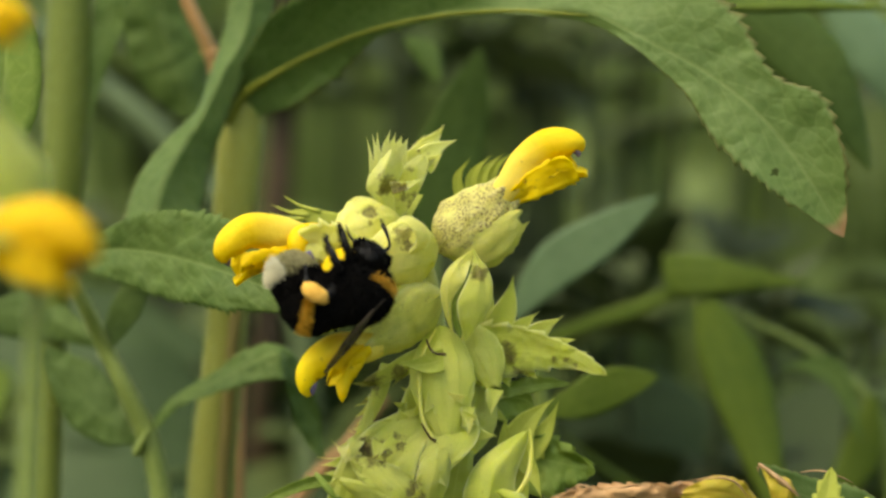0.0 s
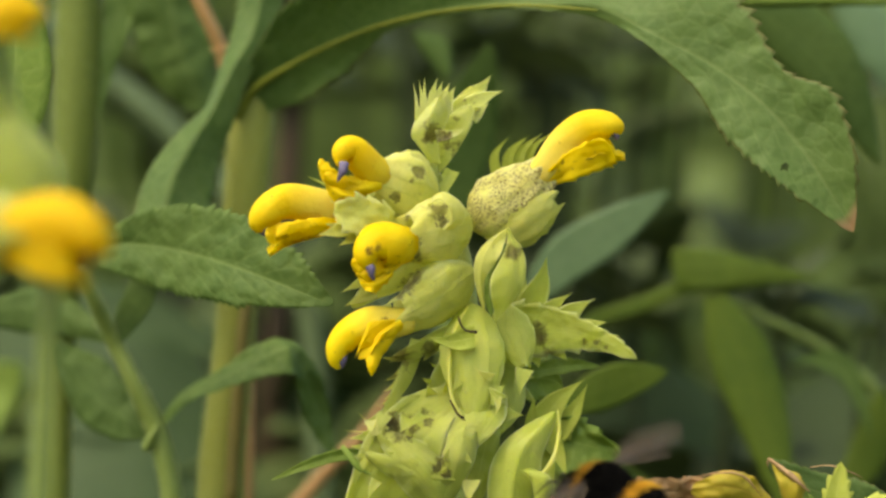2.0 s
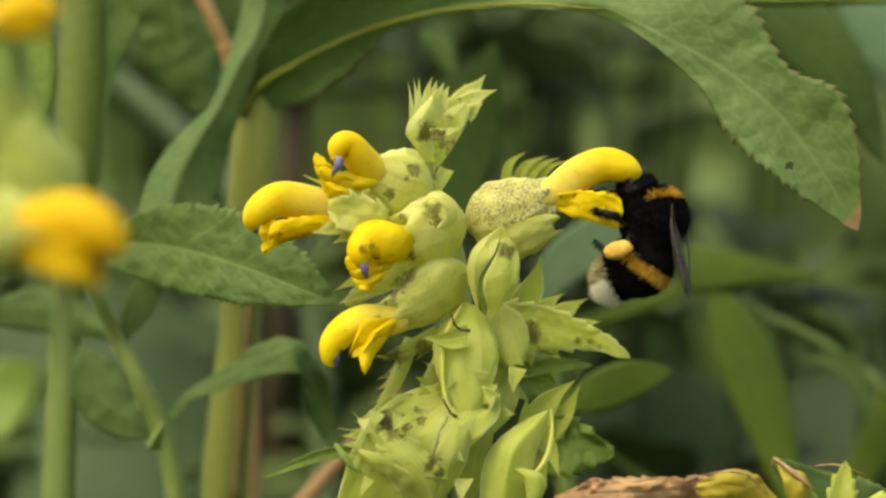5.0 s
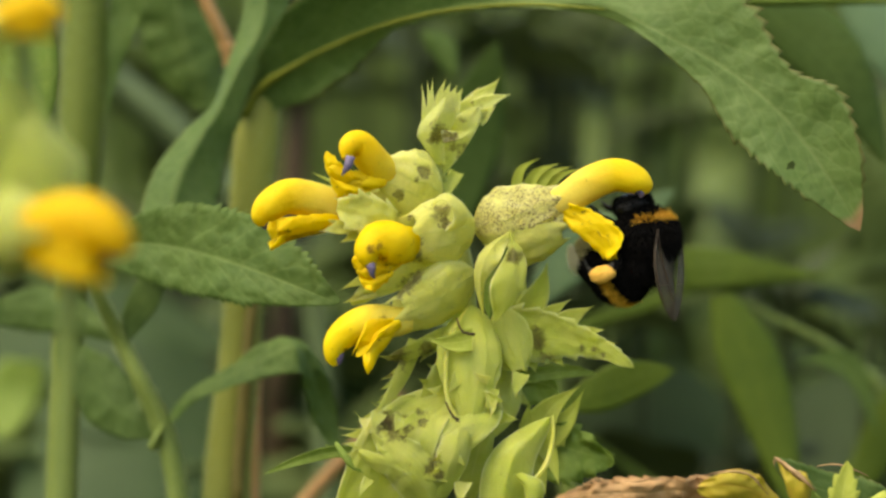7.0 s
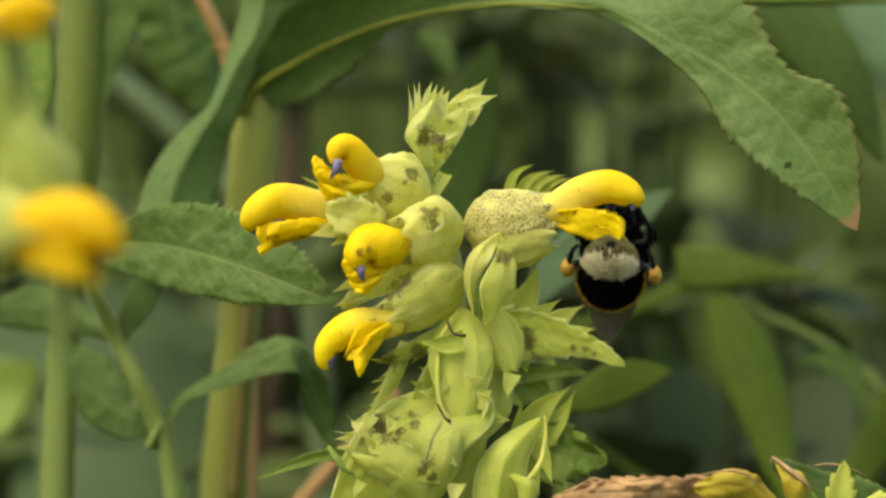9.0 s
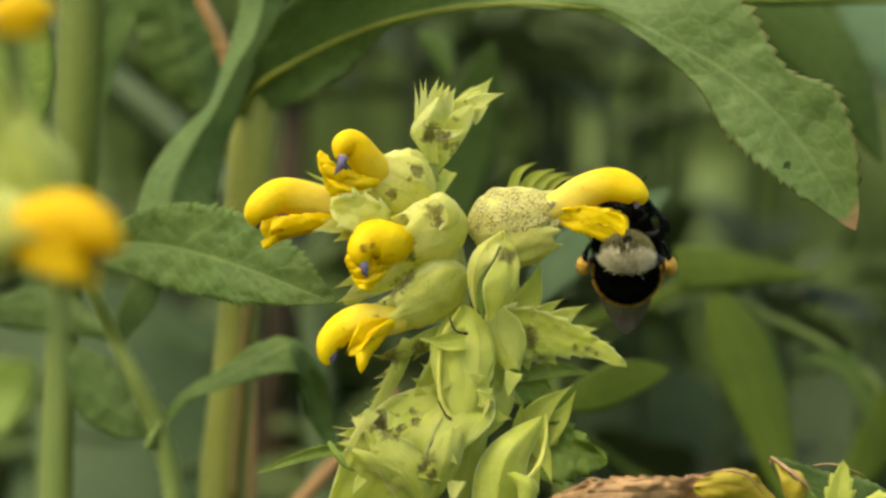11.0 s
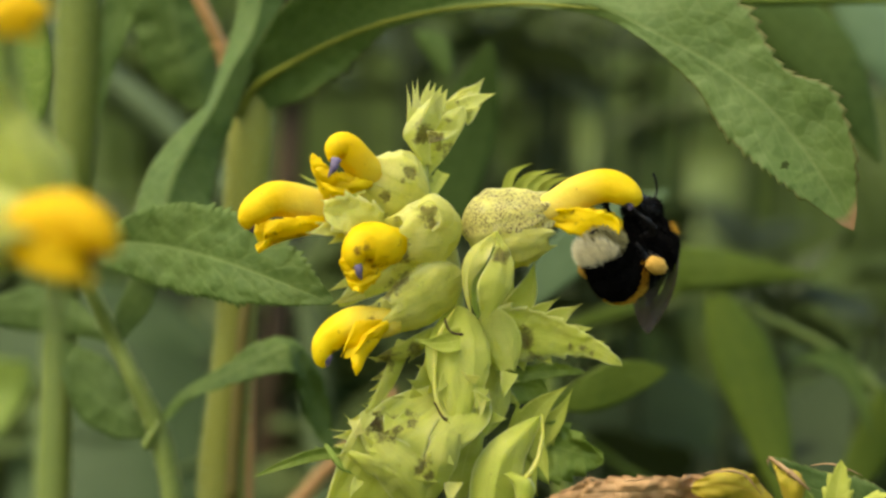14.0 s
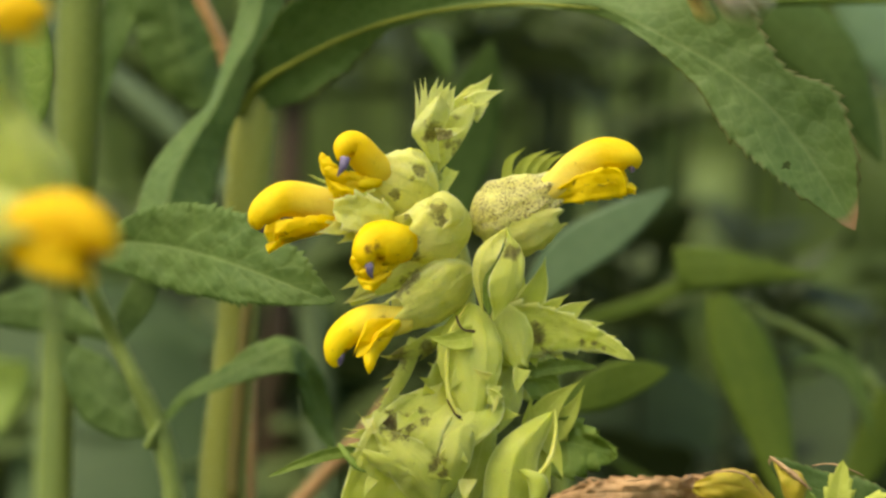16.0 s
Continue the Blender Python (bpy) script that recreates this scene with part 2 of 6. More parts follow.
YELLOWING = leaf_material("leaf_yellowing", (0.4, 0.36, 0.02), (0.66, 0.5, 0.045), (0.6, 0.36, 0.06), 9, 0.4, 0.5, 0.35, 0.1, (0.4, 0.22, 0.07))
FILAMENT = plain_material("filament_dark", (0.02, 0.013, 0.01), (0.05, 0.03, 0.02), 600, 0.7, 0.2, gloss=0.08)
SOIL = plain_material("soil", (0.03, 0.028, 0.012), (0.06, 0.065, 0.024), 9, 0.95, 0.8, 300)
GRASS = leaf_material("grass", (0.035, 0.065, 0.014), (0.075, 0.11, 0.028), (0.1, 0.14, 0.04), 1, 0.3, 0.55, 0.3)
FAR_LEAF = leaf_material("far_leaf", (0.145, 0.205, 0.058), (0.23, 0.295, 0.088), (0.235, 0.3, 0.09), 8, 0.3, 0.55, 0.3)
FUR_BLACK = plain_material("fur_black", (0.003, 0.003, 0.003), (0.008, 0.007, 0.006), 800, 0.9, 0.0, gloss=0.06)
FUR_ORANGE = plain_material("fur_orange", (0.58, 0.32, 0.03), (0.78, 0.48, 0.07), 700, 0.9, 0.0, share=0.25, gloss=0.1)
FUR_COLLAR = plain_material("fur_collar", (0.48, 0.27, 0.03), (0.62, 0.37, 0.06), 700, 0.9, 0.0, share=0.25, gloss=0.1)
FUR_OLIVE = plain_material("fur_olive", (0.22, 0.2, 0.085), (0.46, 0.42, 0.22), 500, 0.9, 0.0, gloss=0.1)
FUR_WHITE = plain_material("fur_white", (0.66, 0.63, 0.45), (0.85, 0.82, 0.64), 700, 0.8, 0.0, share=0.3, gloss=0.1)
SHELL = plain_material("shell_black", (0.006, 0.006, 0.006), (0.013, 0.012, 0.011), 1500, 0.4, 0.3, gloss=0.25)
EYE = plain_material("eye_black", (0.004, 0.004, 0.004), (0.012, 0.011, 0.01), 4000, 0.15, 0.4)
POLLEN = plain_material("pollen", (0.57, 0.31, 0.045), (0.73, 0.43, 0.09), 900, 0.8, 0.8, 5000)


def wing_material():
    m, nt, bsdf, out = nodes_of("wing_membrane")
    bsdf.inputs["Base Color"].default_value = (0.09, 0.068, 0.046, 1)
    bsdf.inputs["Roughness"].default_value = 0.42
    bsdf.inputs["Specular IOR Level"].default_value = 0.2
    clear = nt.nodes.new("ShaderNodeBsdfTransparent")
    mx = nt.nodes.new("ShaderNodeMixShader")
    cell = noise_tex(nt, 700.0, 2.0)
    nt.links.new(ramp(nt, cell, -0.6, 1.3), mx.inputs[0])
    nt.links.new(clear.outputs[0], mx.inputs[1])
    nt.links.new(bsdf.outputs[0], mx.inputs[2])
    nt.links.new(mx.outputs[0], out.inputs["Surface"])
    bumped(nt, bsdf, cell, 0.4, 0.0002)
    return m


WING = wing_material()
VEIN = plain_material("wing_vein", (0.03, 0.02, 0.012), (0.07, 0.045, 0.025), 900, 0.4, 0.1)


# ---- shapes ----
def spline(points, t):
    """A smooth curve through the points, t from 0 to 1; works for numbers and tuples."""
    n = len(points) - 1
    if n == 0:
        return np.array(points[0], float)
    f = min(max(t, 0.0), 1.0) * n
    i = min(int(f), n - 1)
    f -= i
    p = [np.array(points[min(max(j, 0), n)], float) for j in (i - 1, i, i + 1, i + 2)]
    if i == 0:
        p[0] = 2 * p[1] - p[2]
    if i == n - 1:
        p[3] = 2 * p[2] - p[1]
    gaps = [max(float(np.linalg.norm(p[k + 1] - p[k])), 1e-6) for k in range(3)] if p[0].ndim else [1.0, 1.0, 1.0]
    m1, m2 = (p[2] - p[0]) * (gaps[1] / (gaps[0] + gaps[1])), (p[3] - p[1]) * (gaps[1] / (gaps[1] + gaps[2]))
    return (2 * f ** 3 - 3 * f * f + 1) * p[1] + (f ** 3 - 2 * f * f + f) * m1 + (3 * f * f - 2 * f ** 3) * p[2] + (f ** 3 - f * f) * m2


def unit(v):
    return v / max(np.linalg.norm(v), 1e-9)


ORIGIN = {}


def root(name, x, y, label, category, group="", z=-HEIGHT):
    ob = new(name)
    ob.location = (x * 0.001, y * 0.001, (z + HEIGHT) * 0.001)
    ob.empty_display_size = 0.01
    ORIGIN[ob.name] = np.array((x, y, z), float)
    return tagged(ob, label, category, group)


def origin_of(ob):
    while ob.parent:
        ob = ob.parent
    return ORIGIN[ob.name]


def part(name, shape, material, parent, label="", kind=""):
    """Links one mesh under a thing or a part; shape: verts in mm, faces, and the blades' own coordinates where there are any."""
    verts, faces, uvs = shape
    off = origin_of(parent)
    me = bpy.data.meshes.new(name)
    me.from_pydata([tuple((np.array(v) - off) * 0.001) for v in verts], [], faces)
    if uvs is not None:
        layer = me.uv_layers.new(name="UVMap")
        idx = np.zeros(len(me.loops), np.int32)
        me.loops.foreach_get("vertex_index", idx)
        layer.data.foreach_set("uv", np.array(uvs, np.float32)[idx].ravel())
    me.polygons.foreach_set("use_smooth", [True] * len(me.polygons))
    me.materials.append(material)
    me.update()
    ob = new(name, me)
    ob.parent = parent
    return tagged(ob, label, kind=kind)


def merged(*shapes):
    verts, faces, uvs = [], [], []
    for v, f, u in shapes:
        k = len(verts)
        verts += list(v)
        faces += [tuple(i + k for i in q) for q in f]
        uvs += list(u) if u is not None else [(0.5, 0.5)] * len(v)
    return verts, faces, uvs


def sweep(points, ra, rb=None, side=(0, 1, 0), n=24, ring=12, lump=0.0, seed=0.0, close=True):
    """A tube along a smooth curve; ra: radii in the plane square to side, rb: radii along side."""
    rb = rb or ra
    verts, faces = [], []
    side = np.array(side, float)
    for i in range(n + 1):
        t = i / n
        c = spline(points, t)
        d = unit(spline(points, min(1, t + 0.01)) - spline(points, max(0, t - 0.01)))
        b = unit(side - d * side.dot(d))
        a = np.cross(b, d)
        x, y = max(float(spline(ra, t)), 0.002), max(float(spline(rb, t)), 0.002)
        for k in range(ring):
            w = 2 * math.pi * k / ring
            f = 1 + lump * noise.noise(Vector((math.cos(w) * 1.3 + seed, math.sin(w) * 1.3, t * 5 + seed)))
            verts.append(c + a * (x * f * math.cos(w)) + b * (y * f * math.sin(w)))
    for i in range(n):
        for k in range(ring):
            j = (k + 1) % ring
            faces.append((i * ring + k, i * ring + j, (i + 1) * ring + j, (i + 1) * ring + k))
    if close:
        faces.append(tuple(reversed(range(ring))))
        faces.append(tuple(n * ring + k for k in range(ring)))
    return verts, faces, [(0.5 + 0.4 * math.sin(2 * math.pi * (i % ring) / ring), (i // ring) / n) for i in range(len(verts))]


def profile(s, base, peak, power):
    if s < peak:
        return base + (1 - base) * math.sin(0.5 * math.pi * s / peak)
    return max(math.cos(0.5 * math.pi * (s - peak) / (1 - peak)), 0.0) ** power


def blade(spine, left, right, teeth=0, depth=0.1, base=0.15, peak=0.4, power=0.8, cup=0.0, ripple=0.0, thick=0.25, cols=4, per=4, seed=0.0, ends=1.0, crumple=0.0, hole=None, pleat=0.0):
    """A leaf blade with thickness: spine points, and for each half one to four vectors from the spine to the rim at full width."""
    rows = max(teeth * per, 20)
    top, uvs = [], []
    under = []
    for i in range(rows + 1):
        s = i / rows
        c = spline(spine, s)
        d = unit(spline(spine, min(1, s + 0.01)) - spline(spine, max(0, s - 0.01)))
        lv, rv = spline(left, s), spline(right, s)
        nrm = unit(np.cross(rv - lv, d))
        w = profile(s * ends, base, peak, power)
        for k in range(-cols, cols + 1):
            a = k / cols
            h = (lv if a < 0 else rv) * w
            q = abs(a)
            size = np.linalg.norm(h)
            p = c + h * q + nrm * (cup * q * q * size)
            if ripple:
                p = p + nrm * (ripple * q * math.sin(s * 9 + seed + a * 2) * size) + nrm * (ripple * size * q * 0.8 * noise.noise(Vector((s * 6 + seed, a * 2, seed))))
            if pleat:
                p = p + nrm * (pleat * size * math.sin(a * 11 + 5 * noise.noise(Vector((s * 4, a * 3, seed)))) * min(1.0, 3 * s))
            if crumple:
                p = p + nrm * (crumple * min(1.0, 0.35 + q) * (noise.noise(Vector(p) * 0.42 + Vector((seed, 0, 0))) + 0.5 * noise.noise(Vector(p) * 1.1 + Vector((0, seed, 0)))))
            if teeth and abs(k) == cols:
                f = (s * teeth + (0.31 if k > 0 else 0)) % 1.0
                rise = f / 0.75 if f < 0.75 else (1 - f) / 0.25
                vary = 0.8 + 0.9 * noise.noise(Vector((math.floor(s * teeth + (0.31 if k > 0 else 0)) * 3.7 + seed, k, 1.3)))
                grow = depth * rise * vary * min(1.0, w * 3)
                p = p + h * grow + d * (grow * 0.9 * np.linalg.norm(lv if a < 0 else rv) * 0.9)
            top.append(p)
            under.append(p - nrm * thick * (1 - 0.7 * q ** 4))
            uvs.append((0.5 + 0.5 * a, s))
    m = 2 * cols + 1
    n = len(top)
    faces = []
    for i in range(rows):
        for k in range(m - 1):
            q = (i * m + k, i * m + k + 1, (i + 1) * m + k + 1, (i + 1) * m + k)
            if hole and ((i + 0.5) / rows - hole[0]) ** 2 / hole[2] ** 2 + ((k + 0.5) / cols - 1 - hole[1]) ** 2 / hole[3] ** 2 < 1:
                continue
            faces.append(q)
            faces.append(tuple(j + n for j in reversed(q)))
        for k, flip in ((0, True), (m - 1, False)):
            q = (i * m + k, (i + 1) * m + k, (i + 1) * m + k + n, i * m + k + n)
            faces.append(tuple(reversed(q)) if not flip else q)
    return top + under, faces, uvs + uvs


def ball(center, rx, ry, rz, n=16, ring=20, lump=0.0, seed=0.0):
    verts, faces = [], []
    for i in range(n + 1):
        th = math.pi * i / n
        for k in range(ring):
            w = 2 * math.pi * k / ring
            p = np.array((math.sin(th) * math.cos(w), math.cos(th), math.sin(th) * math.sin(w)))
            f = 1 + lump * noise.noise(Vector(p * 2.5) + Vector((seed, 0, 0)))
            verts.append(np.array(center) + p * f * (rx, ry, rz))
    for i in range(n):
        for k in range(ring):
            j = (k + 1) % ring
            faces.append((i * ring + k, (i + 1) * ring + k, (i + 1) * ring + j, i * ring + j))
    return verts, faces, None


def fur(parent, name, shell, material, count, length, pick, seed, lean=0.55, label="", flow=(0, -1, 0), width=0.06, tube=False):
    """Fine tapering hairs that stand off a furry body; pick tells by the place whether a hair grows there."""
    rnd = random.Random(seed)
    verts, faces, _ = shell
    arr = [np.array(v) for v in verts]
    mid = sum(arr) / len(arr)
    areas = []
    for f in faces:
        a, b, c = arr[f[0]], arr[f[1]], arr[f[2]]
        areas.append(np.linalg.norm(np.cross(b - a, c - a)) + 1e-9)
    chosen = rnd.choices(range(len(faces)), areas, k=count * 4)
    hv, hf = [], []
    made = 0
    for fi in chosen:
        if made >= count:
            break
        f = faces[fi]
        u, v = rnd.random(), rnd.random()
        a, b, c, d = (arr[f[j % len(f)]] for j in range(4))
        p = (a * (1 - u) + b * u) * (1 - v) + (d * (1 - u) + c * u) * v
        if not pick(p):
            continue
        made += 1
        n = unit(np.cross(b - a, d - a)) if tube else unit(p - mid)
        stray = np.array((rnd.gauss(0, 0.28), rnd.gauss(0, 0.28), rnd.gauss(0, 0.28)))
        way = unit(n + np.array(flow) * lean + stray)
        bend = unit(way + np.array(flow) * 0.5)
        across = unit(np.cross(way, (rnd.gauss(0, 1), rnd.gauss(0, 1), rnd.gauss(0, 1)))) * width
        ln = rnd.uniform(0.65, 1.15) * length
        k = len(hv)
        q = p - n * 0.1
        hv += [q - across, q + across, q + way * ln * 0.55 + across * 0.7, q + way * ln * 0.55 - across * 0.7, q + way * ln * 0.55 + bend * ln * 0.45]
        hf += [(k, k + 1, k + 2, k + 3), (k + 3, k + 2, k + 4)]
    return part(name, (hv, hf, None), material, parent, label, kind="stuff")


# ---- ground and far meadow ----
def ground_sheet():
    verts, faces = [], []
    ticks = [-60000, -9000, -2500, -1200] + list(range(-900, 901, 60)) + [1200, 2500, 9000, 60000]
    for y in ticks:
        for x in ticks:
            near = max(abs(x), abs(y)) < 1000
            verts.append((x, y + 300, -HEIGHT + (14 * noise.noise(Vector((x * 0.006, y * 0.006, 0))) if near else 0)))
    n = len(ticks)
    for i in range(n - 1):
        for k in range(n - 1):
            faces.append((i * n + k, i * n + k + 1, (i + 1) * n + k + 1, (i + 1) * n + k))
    me = bpy.data.meshes.new("ground")
    me.from_pydata([tuple((np.array(v) + (0, 0, HEIGHT)) * 0.001) for v in verts], [], faces)
    me.materials.append(SOIL)
    tagged(new("ground", me), "dark meadow soil under dense plants", "ground", kind="structure")


ground_sheet()


def scatter(name, material, count, box, length, width, label, category, lean, seed, keep=None):
    """Blades of one kind that nobody could count, in one mesh."""
    rnd = random.Random(seed)
    verts, faces, uvs = [], [], []
    made = 0
    while made < count:
        x, y = rnd.uniform(box[0], box[1]), rnd.uniform(box[2], box[3])
        z = rnd.uniform(box[4], box[5])
        if keep and not keep(x, y):
            continue
        made += 1
        ln, w = rnd.uniform(*length), rnd.uniform(*width)
        turn, tip = rnd.uniform(0, 2 * math.pi), rnd.uniform(*lean)
        out = np.array((math.cos(turn), math.sin(turn), 0))
        across = np.array((-math.sin(turn + rnd.uniform(-0.6, 0.6)), math.cos(turn), rnd.uniform(-0.3, 0.3)))
        start = np.array((x, y, z), float)
        k0 = len(verts)
        rows = 6
        for i in range(rows + 1):
            s = i / rows
            c = start + out * (ln * math.sin(tip) * s ** 1.3) + np.array((0, 0, 1)) * ln * (math.cos(tip) * s - 0.35 * s * s * math.sin(tip))
            h = profile(s, 0.3, 0.4, 0.8) * w
            for a in (-1, 0, 1):
                verts.append(c + across * a * h + np.array((0, 0, 0.25 * h * abs(a))))
                uvs.append((0.5 + a * 0.5, s))
        for i in range(rows):
            for k in range(2):
                j = k0 + i * 3 + k
                faces.append((j, j + 1, j + 4, j + 3))
    me = bpy.data.meshes.new(name)
    me.from_pydata([tuple((v + np.array((0, 0, HEIGHT))) * 0.001) for v in verts], [], faces)
    layer = me.uv_layers.new(name="UVMap")
    idx = np.zeros(len(me.loops), np.int32)
    me.loops.foreach_get("vertex_index", idx)
    layer.data.foreach_set("uv", np.array(uvs, np.float32)[idx].ravel())
    me.polygons.foreach_set("use_smooth", [True] * len(me.polygons))
    me.materials.append(material)
    return tagged(new(name, me), label, category, kind="stuff")


def off_line(x, y):
    """Clear of the open lane between the tripod and the flowers."""
    return y > 120 or abs(x) > 75 + max(0, -y) * 0.02


def uneven(x, y):
    """Meadow that thins out in ragged patches away from the flowers."""
    far = math.hypot(x, y - 300) / 1000
    return off_line(x, y) and noise.noise(Vector((x * 0.0025, y * 0.0025, 3))) > -0.35 + 0.22 * far


scatter("meadow_grass", GRASS, 9000, (-1500, 1500, -700, 2300, -450, -445), (150, 400), (1.5, 4), "dense dark green meadow grass blades", "grass", (0.05, 0.6), 3, uneven)
scatter("distant_grass", GRASS, 6000, (-6000, 6000, -4500, 8000, -452, -446), (160, 420), (6, 18), "tufts of green grass over the open meadow", "grass", (0.1, 0.8), 4, lambda x, y: math.hypot(x, y - 300) > 1200)


def scatter_herbs(name, material, count, box, top, rise, leaf, width, label, seed, keep=None):
    """Leafy stalks that stand on the ground, in one mesh; box: x and y range, top: range of heights."""
    rnd = random.Random(seed)
    verts, faces, uvs = [], [], []
    made = 0
    while made < count:
        x, y = rnd.uniform(box[0], box[1]), rnd.uniform(box[2], box[3])
        high = rnd.uniform(*top) + rise * (y - box[2])
        if keep and not keep(x, y):
            continue
        made += 1
        lean = (rnd.uniform(-0.08, 0.08), rnd.uniform(-0.08, 0.08))
        tall = high + HEIGHT

        def stalk(f):
            return np.array((x + lean[0] * tall * f, y + lean[1] * tall * f, -HEIGHT + tall * f))
        k0 = len(verts)
        for f in (0.0, 0.5, 1.0):
            r = 1.8 - 0.9 * f
            for a in range(3):
                verts.append(stalk(f) + np.array((r * math.cos(a * 2.09), r * math.sin(a * 2.09), 0)))
                uvs.append((0.5, f))
        for i in range(2):
            for a in range(3):
                b = (a + 1) % 3
                faces.append((k0 + i * 3 + a, k0 + i * 3 + b, k0 + i * 3 + 3 + b, k0 + i * 3 + 3 + a))
        pairs = max(3, int(min(tall, 260) / 32))
        for p in range(pairs * 2):
            start = stalk(1 - min(0.9, (p // 2) * 30 / tall) - rnd.uniform(0, 0.03))
            turn = (p // 2) * 1.57 + (p % 2) * 3.14 + rnd.uniform(-0.5, 0.5)
            ln, w, tip = rnd.uniform(*leaf), rnd.uniform(*width), rnd.uniform(0.5, 1.3)
            out = np.array((math.cos(turn), math.sin(turn), 0))
            across = np.array((-math.sin(turn), math.cos(turn), rnd.uniform(-0.3, 0.3)))
            k0 = len(verts)
            for i in range(6):
                f = i / 5
                c = start + out * (ln * math.sin(tip) * f) + np.array((0, 0, ln * (math.cos(tip) * f - 0.4 * f * f)))
                h = profile(f, 0.2, 0.4, 0.8) * w
                for a in (-1, 0, 1):
                    verts.append(c + across * a * h + np.array((0, 0, 0.25 * h * abs(a))))
                    uvs.append((0.5 + a * 0.5, f))
            for i in range(5):
                for k in range(2):
                    q = k0 + i * 3 + k
                    faces.append((q, q + 1, q + 4, q + 3))
    me = bpy.data.meshes.new(name)
    me.from_pydata([tuple((v + np.array((0, 0, HEIGHT))) * 0.001) for v in verts], [], faces)
    layer = me.uv_layers.new(name="UVMap")
    idx = np.zeros(len(me.loops), np.int32)
    me.loops.foreach_get("vertex_index", idx)
    layer.data.foreach_set("uv", np.array(uvs, np.float32)[idx].ravel())
    me.polygons.foreach_set("use_smooth", [True] * len(me.polygons))
    me.materials.append(material)
    return tagged(new(name, me), label, "foliage", kind="stuff")


scatter_herbs("far_foliage", FAR_LEAF, 620, (-520, 520, 300, 1700), (-85, -30), 0.12, (70, 150), (10, 24), "soft mass of leafy green herbs behind the flowers", 5,
              lambda x, y: abs(x) < 200 + 180 * noise.noise(Vector((0.5, y * 0.004, 2))) + 0.15 * y)
scatter_herbs("side_foliage", FAR_LEAF, 260, (-900, 900, -300, 1500), (-260, -60), 0.05, (60, 120), (8, 20), "leafy green herbs of the meadow", 6,
              lambda x, y: abs(x) > 230 and noise.noise(Vector((x * 0.003, y * 0.003, 8))) > -0.1)
# darkened leaf green that stands in for shade between the plants
SHADE_LEAF = leaf_material("leaf_shade_dark", (0.03, 0.045, 0.012), (0.055, 0.075, 0.02), (0.06, 0.08, 0.025), 6, 0.2, 0.7, 0.15)
SOFT_LEAF = leaf_material("leaf_soft", (0.165, 0.235, 0.08), (0.235, 0.305, 0.115), (0.24, 0.31, 0.115), 5, 0.2, 0.6, 0.35)
REED = leaf_material("grass_broad", (0.075, 0.115, 0.022), (0.128, 0.17, 0.038), (0.12, 0.17, 0.04), 1, 0.2, 0.6, 0.35)
REED_PALE = leaf_material("grass_pale", (0.13, 0.178, 0.055), (0.18, 0.23, 0.075), (0.18, 0.22, 0.08), 1, 0.2, 0.6, 0.35)
scatter("tall_grass", REED, 300, (-160, 160, 240, 540, -450, -447), (480, 680), (2.5, 6), "tall soft blades of green grass behind the flowers", "grass", (0.02, 0.22), 91)
scatter("tall_grass", REED_PALE, 150, (-140, 140, 220, 480, -450, -447), (420, 600), (2, 5), "tall pale green grass blades behind the flowers", "grass", (0.02, 0.28), 92)
BROAD = leaf_material("grass_broad_pale", (0.165, 0.23, 0.07), (0.24, 0.31, 0.1), (0.25, 0.315, 0.1), 2, 0.2, 0.6, 0.35)
scatter("broad_grass", BROAD, 80, (34, 105, 190, 270, -450, -447), (420, 452), (9, 15), "broad pale green blades low behind the flowers", "grass", (0.02, 0.1), 95)
scatter("broad_grass", BROAD, 70, (-84, 20, 190, 270, -450, -447), (420, 470), (9, 15), "broad pale green blades low behind the flowers", "grass", (0.02, 0.1), 96)
# dark-coloured herbs put where only deep shade shows behind the flowers
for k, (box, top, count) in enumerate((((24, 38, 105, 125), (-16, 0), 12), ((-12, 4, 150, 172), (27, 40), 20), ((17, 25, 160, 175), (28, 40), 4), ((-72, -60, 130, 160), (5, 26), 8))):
    scatter_herbs("shade_foliage", SHADE_LEAF, count, box, top, 0.0, (18, 30), (4, 9), "herbs coloured dark for the shade deep in the meadow", 70 + k)
scatter_herbs("soft_foliage", SOFT_LEAF, 16, (-92, -16, 165, 215), (-46, -18), 0.0, (30, 60), (10, 20), "soft broad-leaved herbs low behind the flowers", 81)
scatter_herbs("soft_foliage", SOFT_LEAF, 26, (-30, 60, 200, 260), (-50, -24), 0.0, (30, 60), (10, 20), "soft broad-leaved herbs low behind the flowers", 83)
scatter_herbs("soft_foliage", SOFT_LEAF, 9, (16, 50, 140, 175), (-38, -24), 0.0, (16, 28), (6, 12), "soft broad-leaved herbs low behind the flowers", 84)
scatter_herbs("soft_foliage", SOFT_LEAF, 12, (-44, 14, 130, 170), (-38, -14), 0.0, (24, 40), (8, 15), "soft broad-leaved herbs low behind the flowers", 85)
scatter_herbs("soft_foliage", SOFT_LEAF, 16, (50, 104, 165, 215), (-44, -6), 0.0, (26, 48), (9, 17), "soft broad-leaved herbs low behind the flowers", 82)


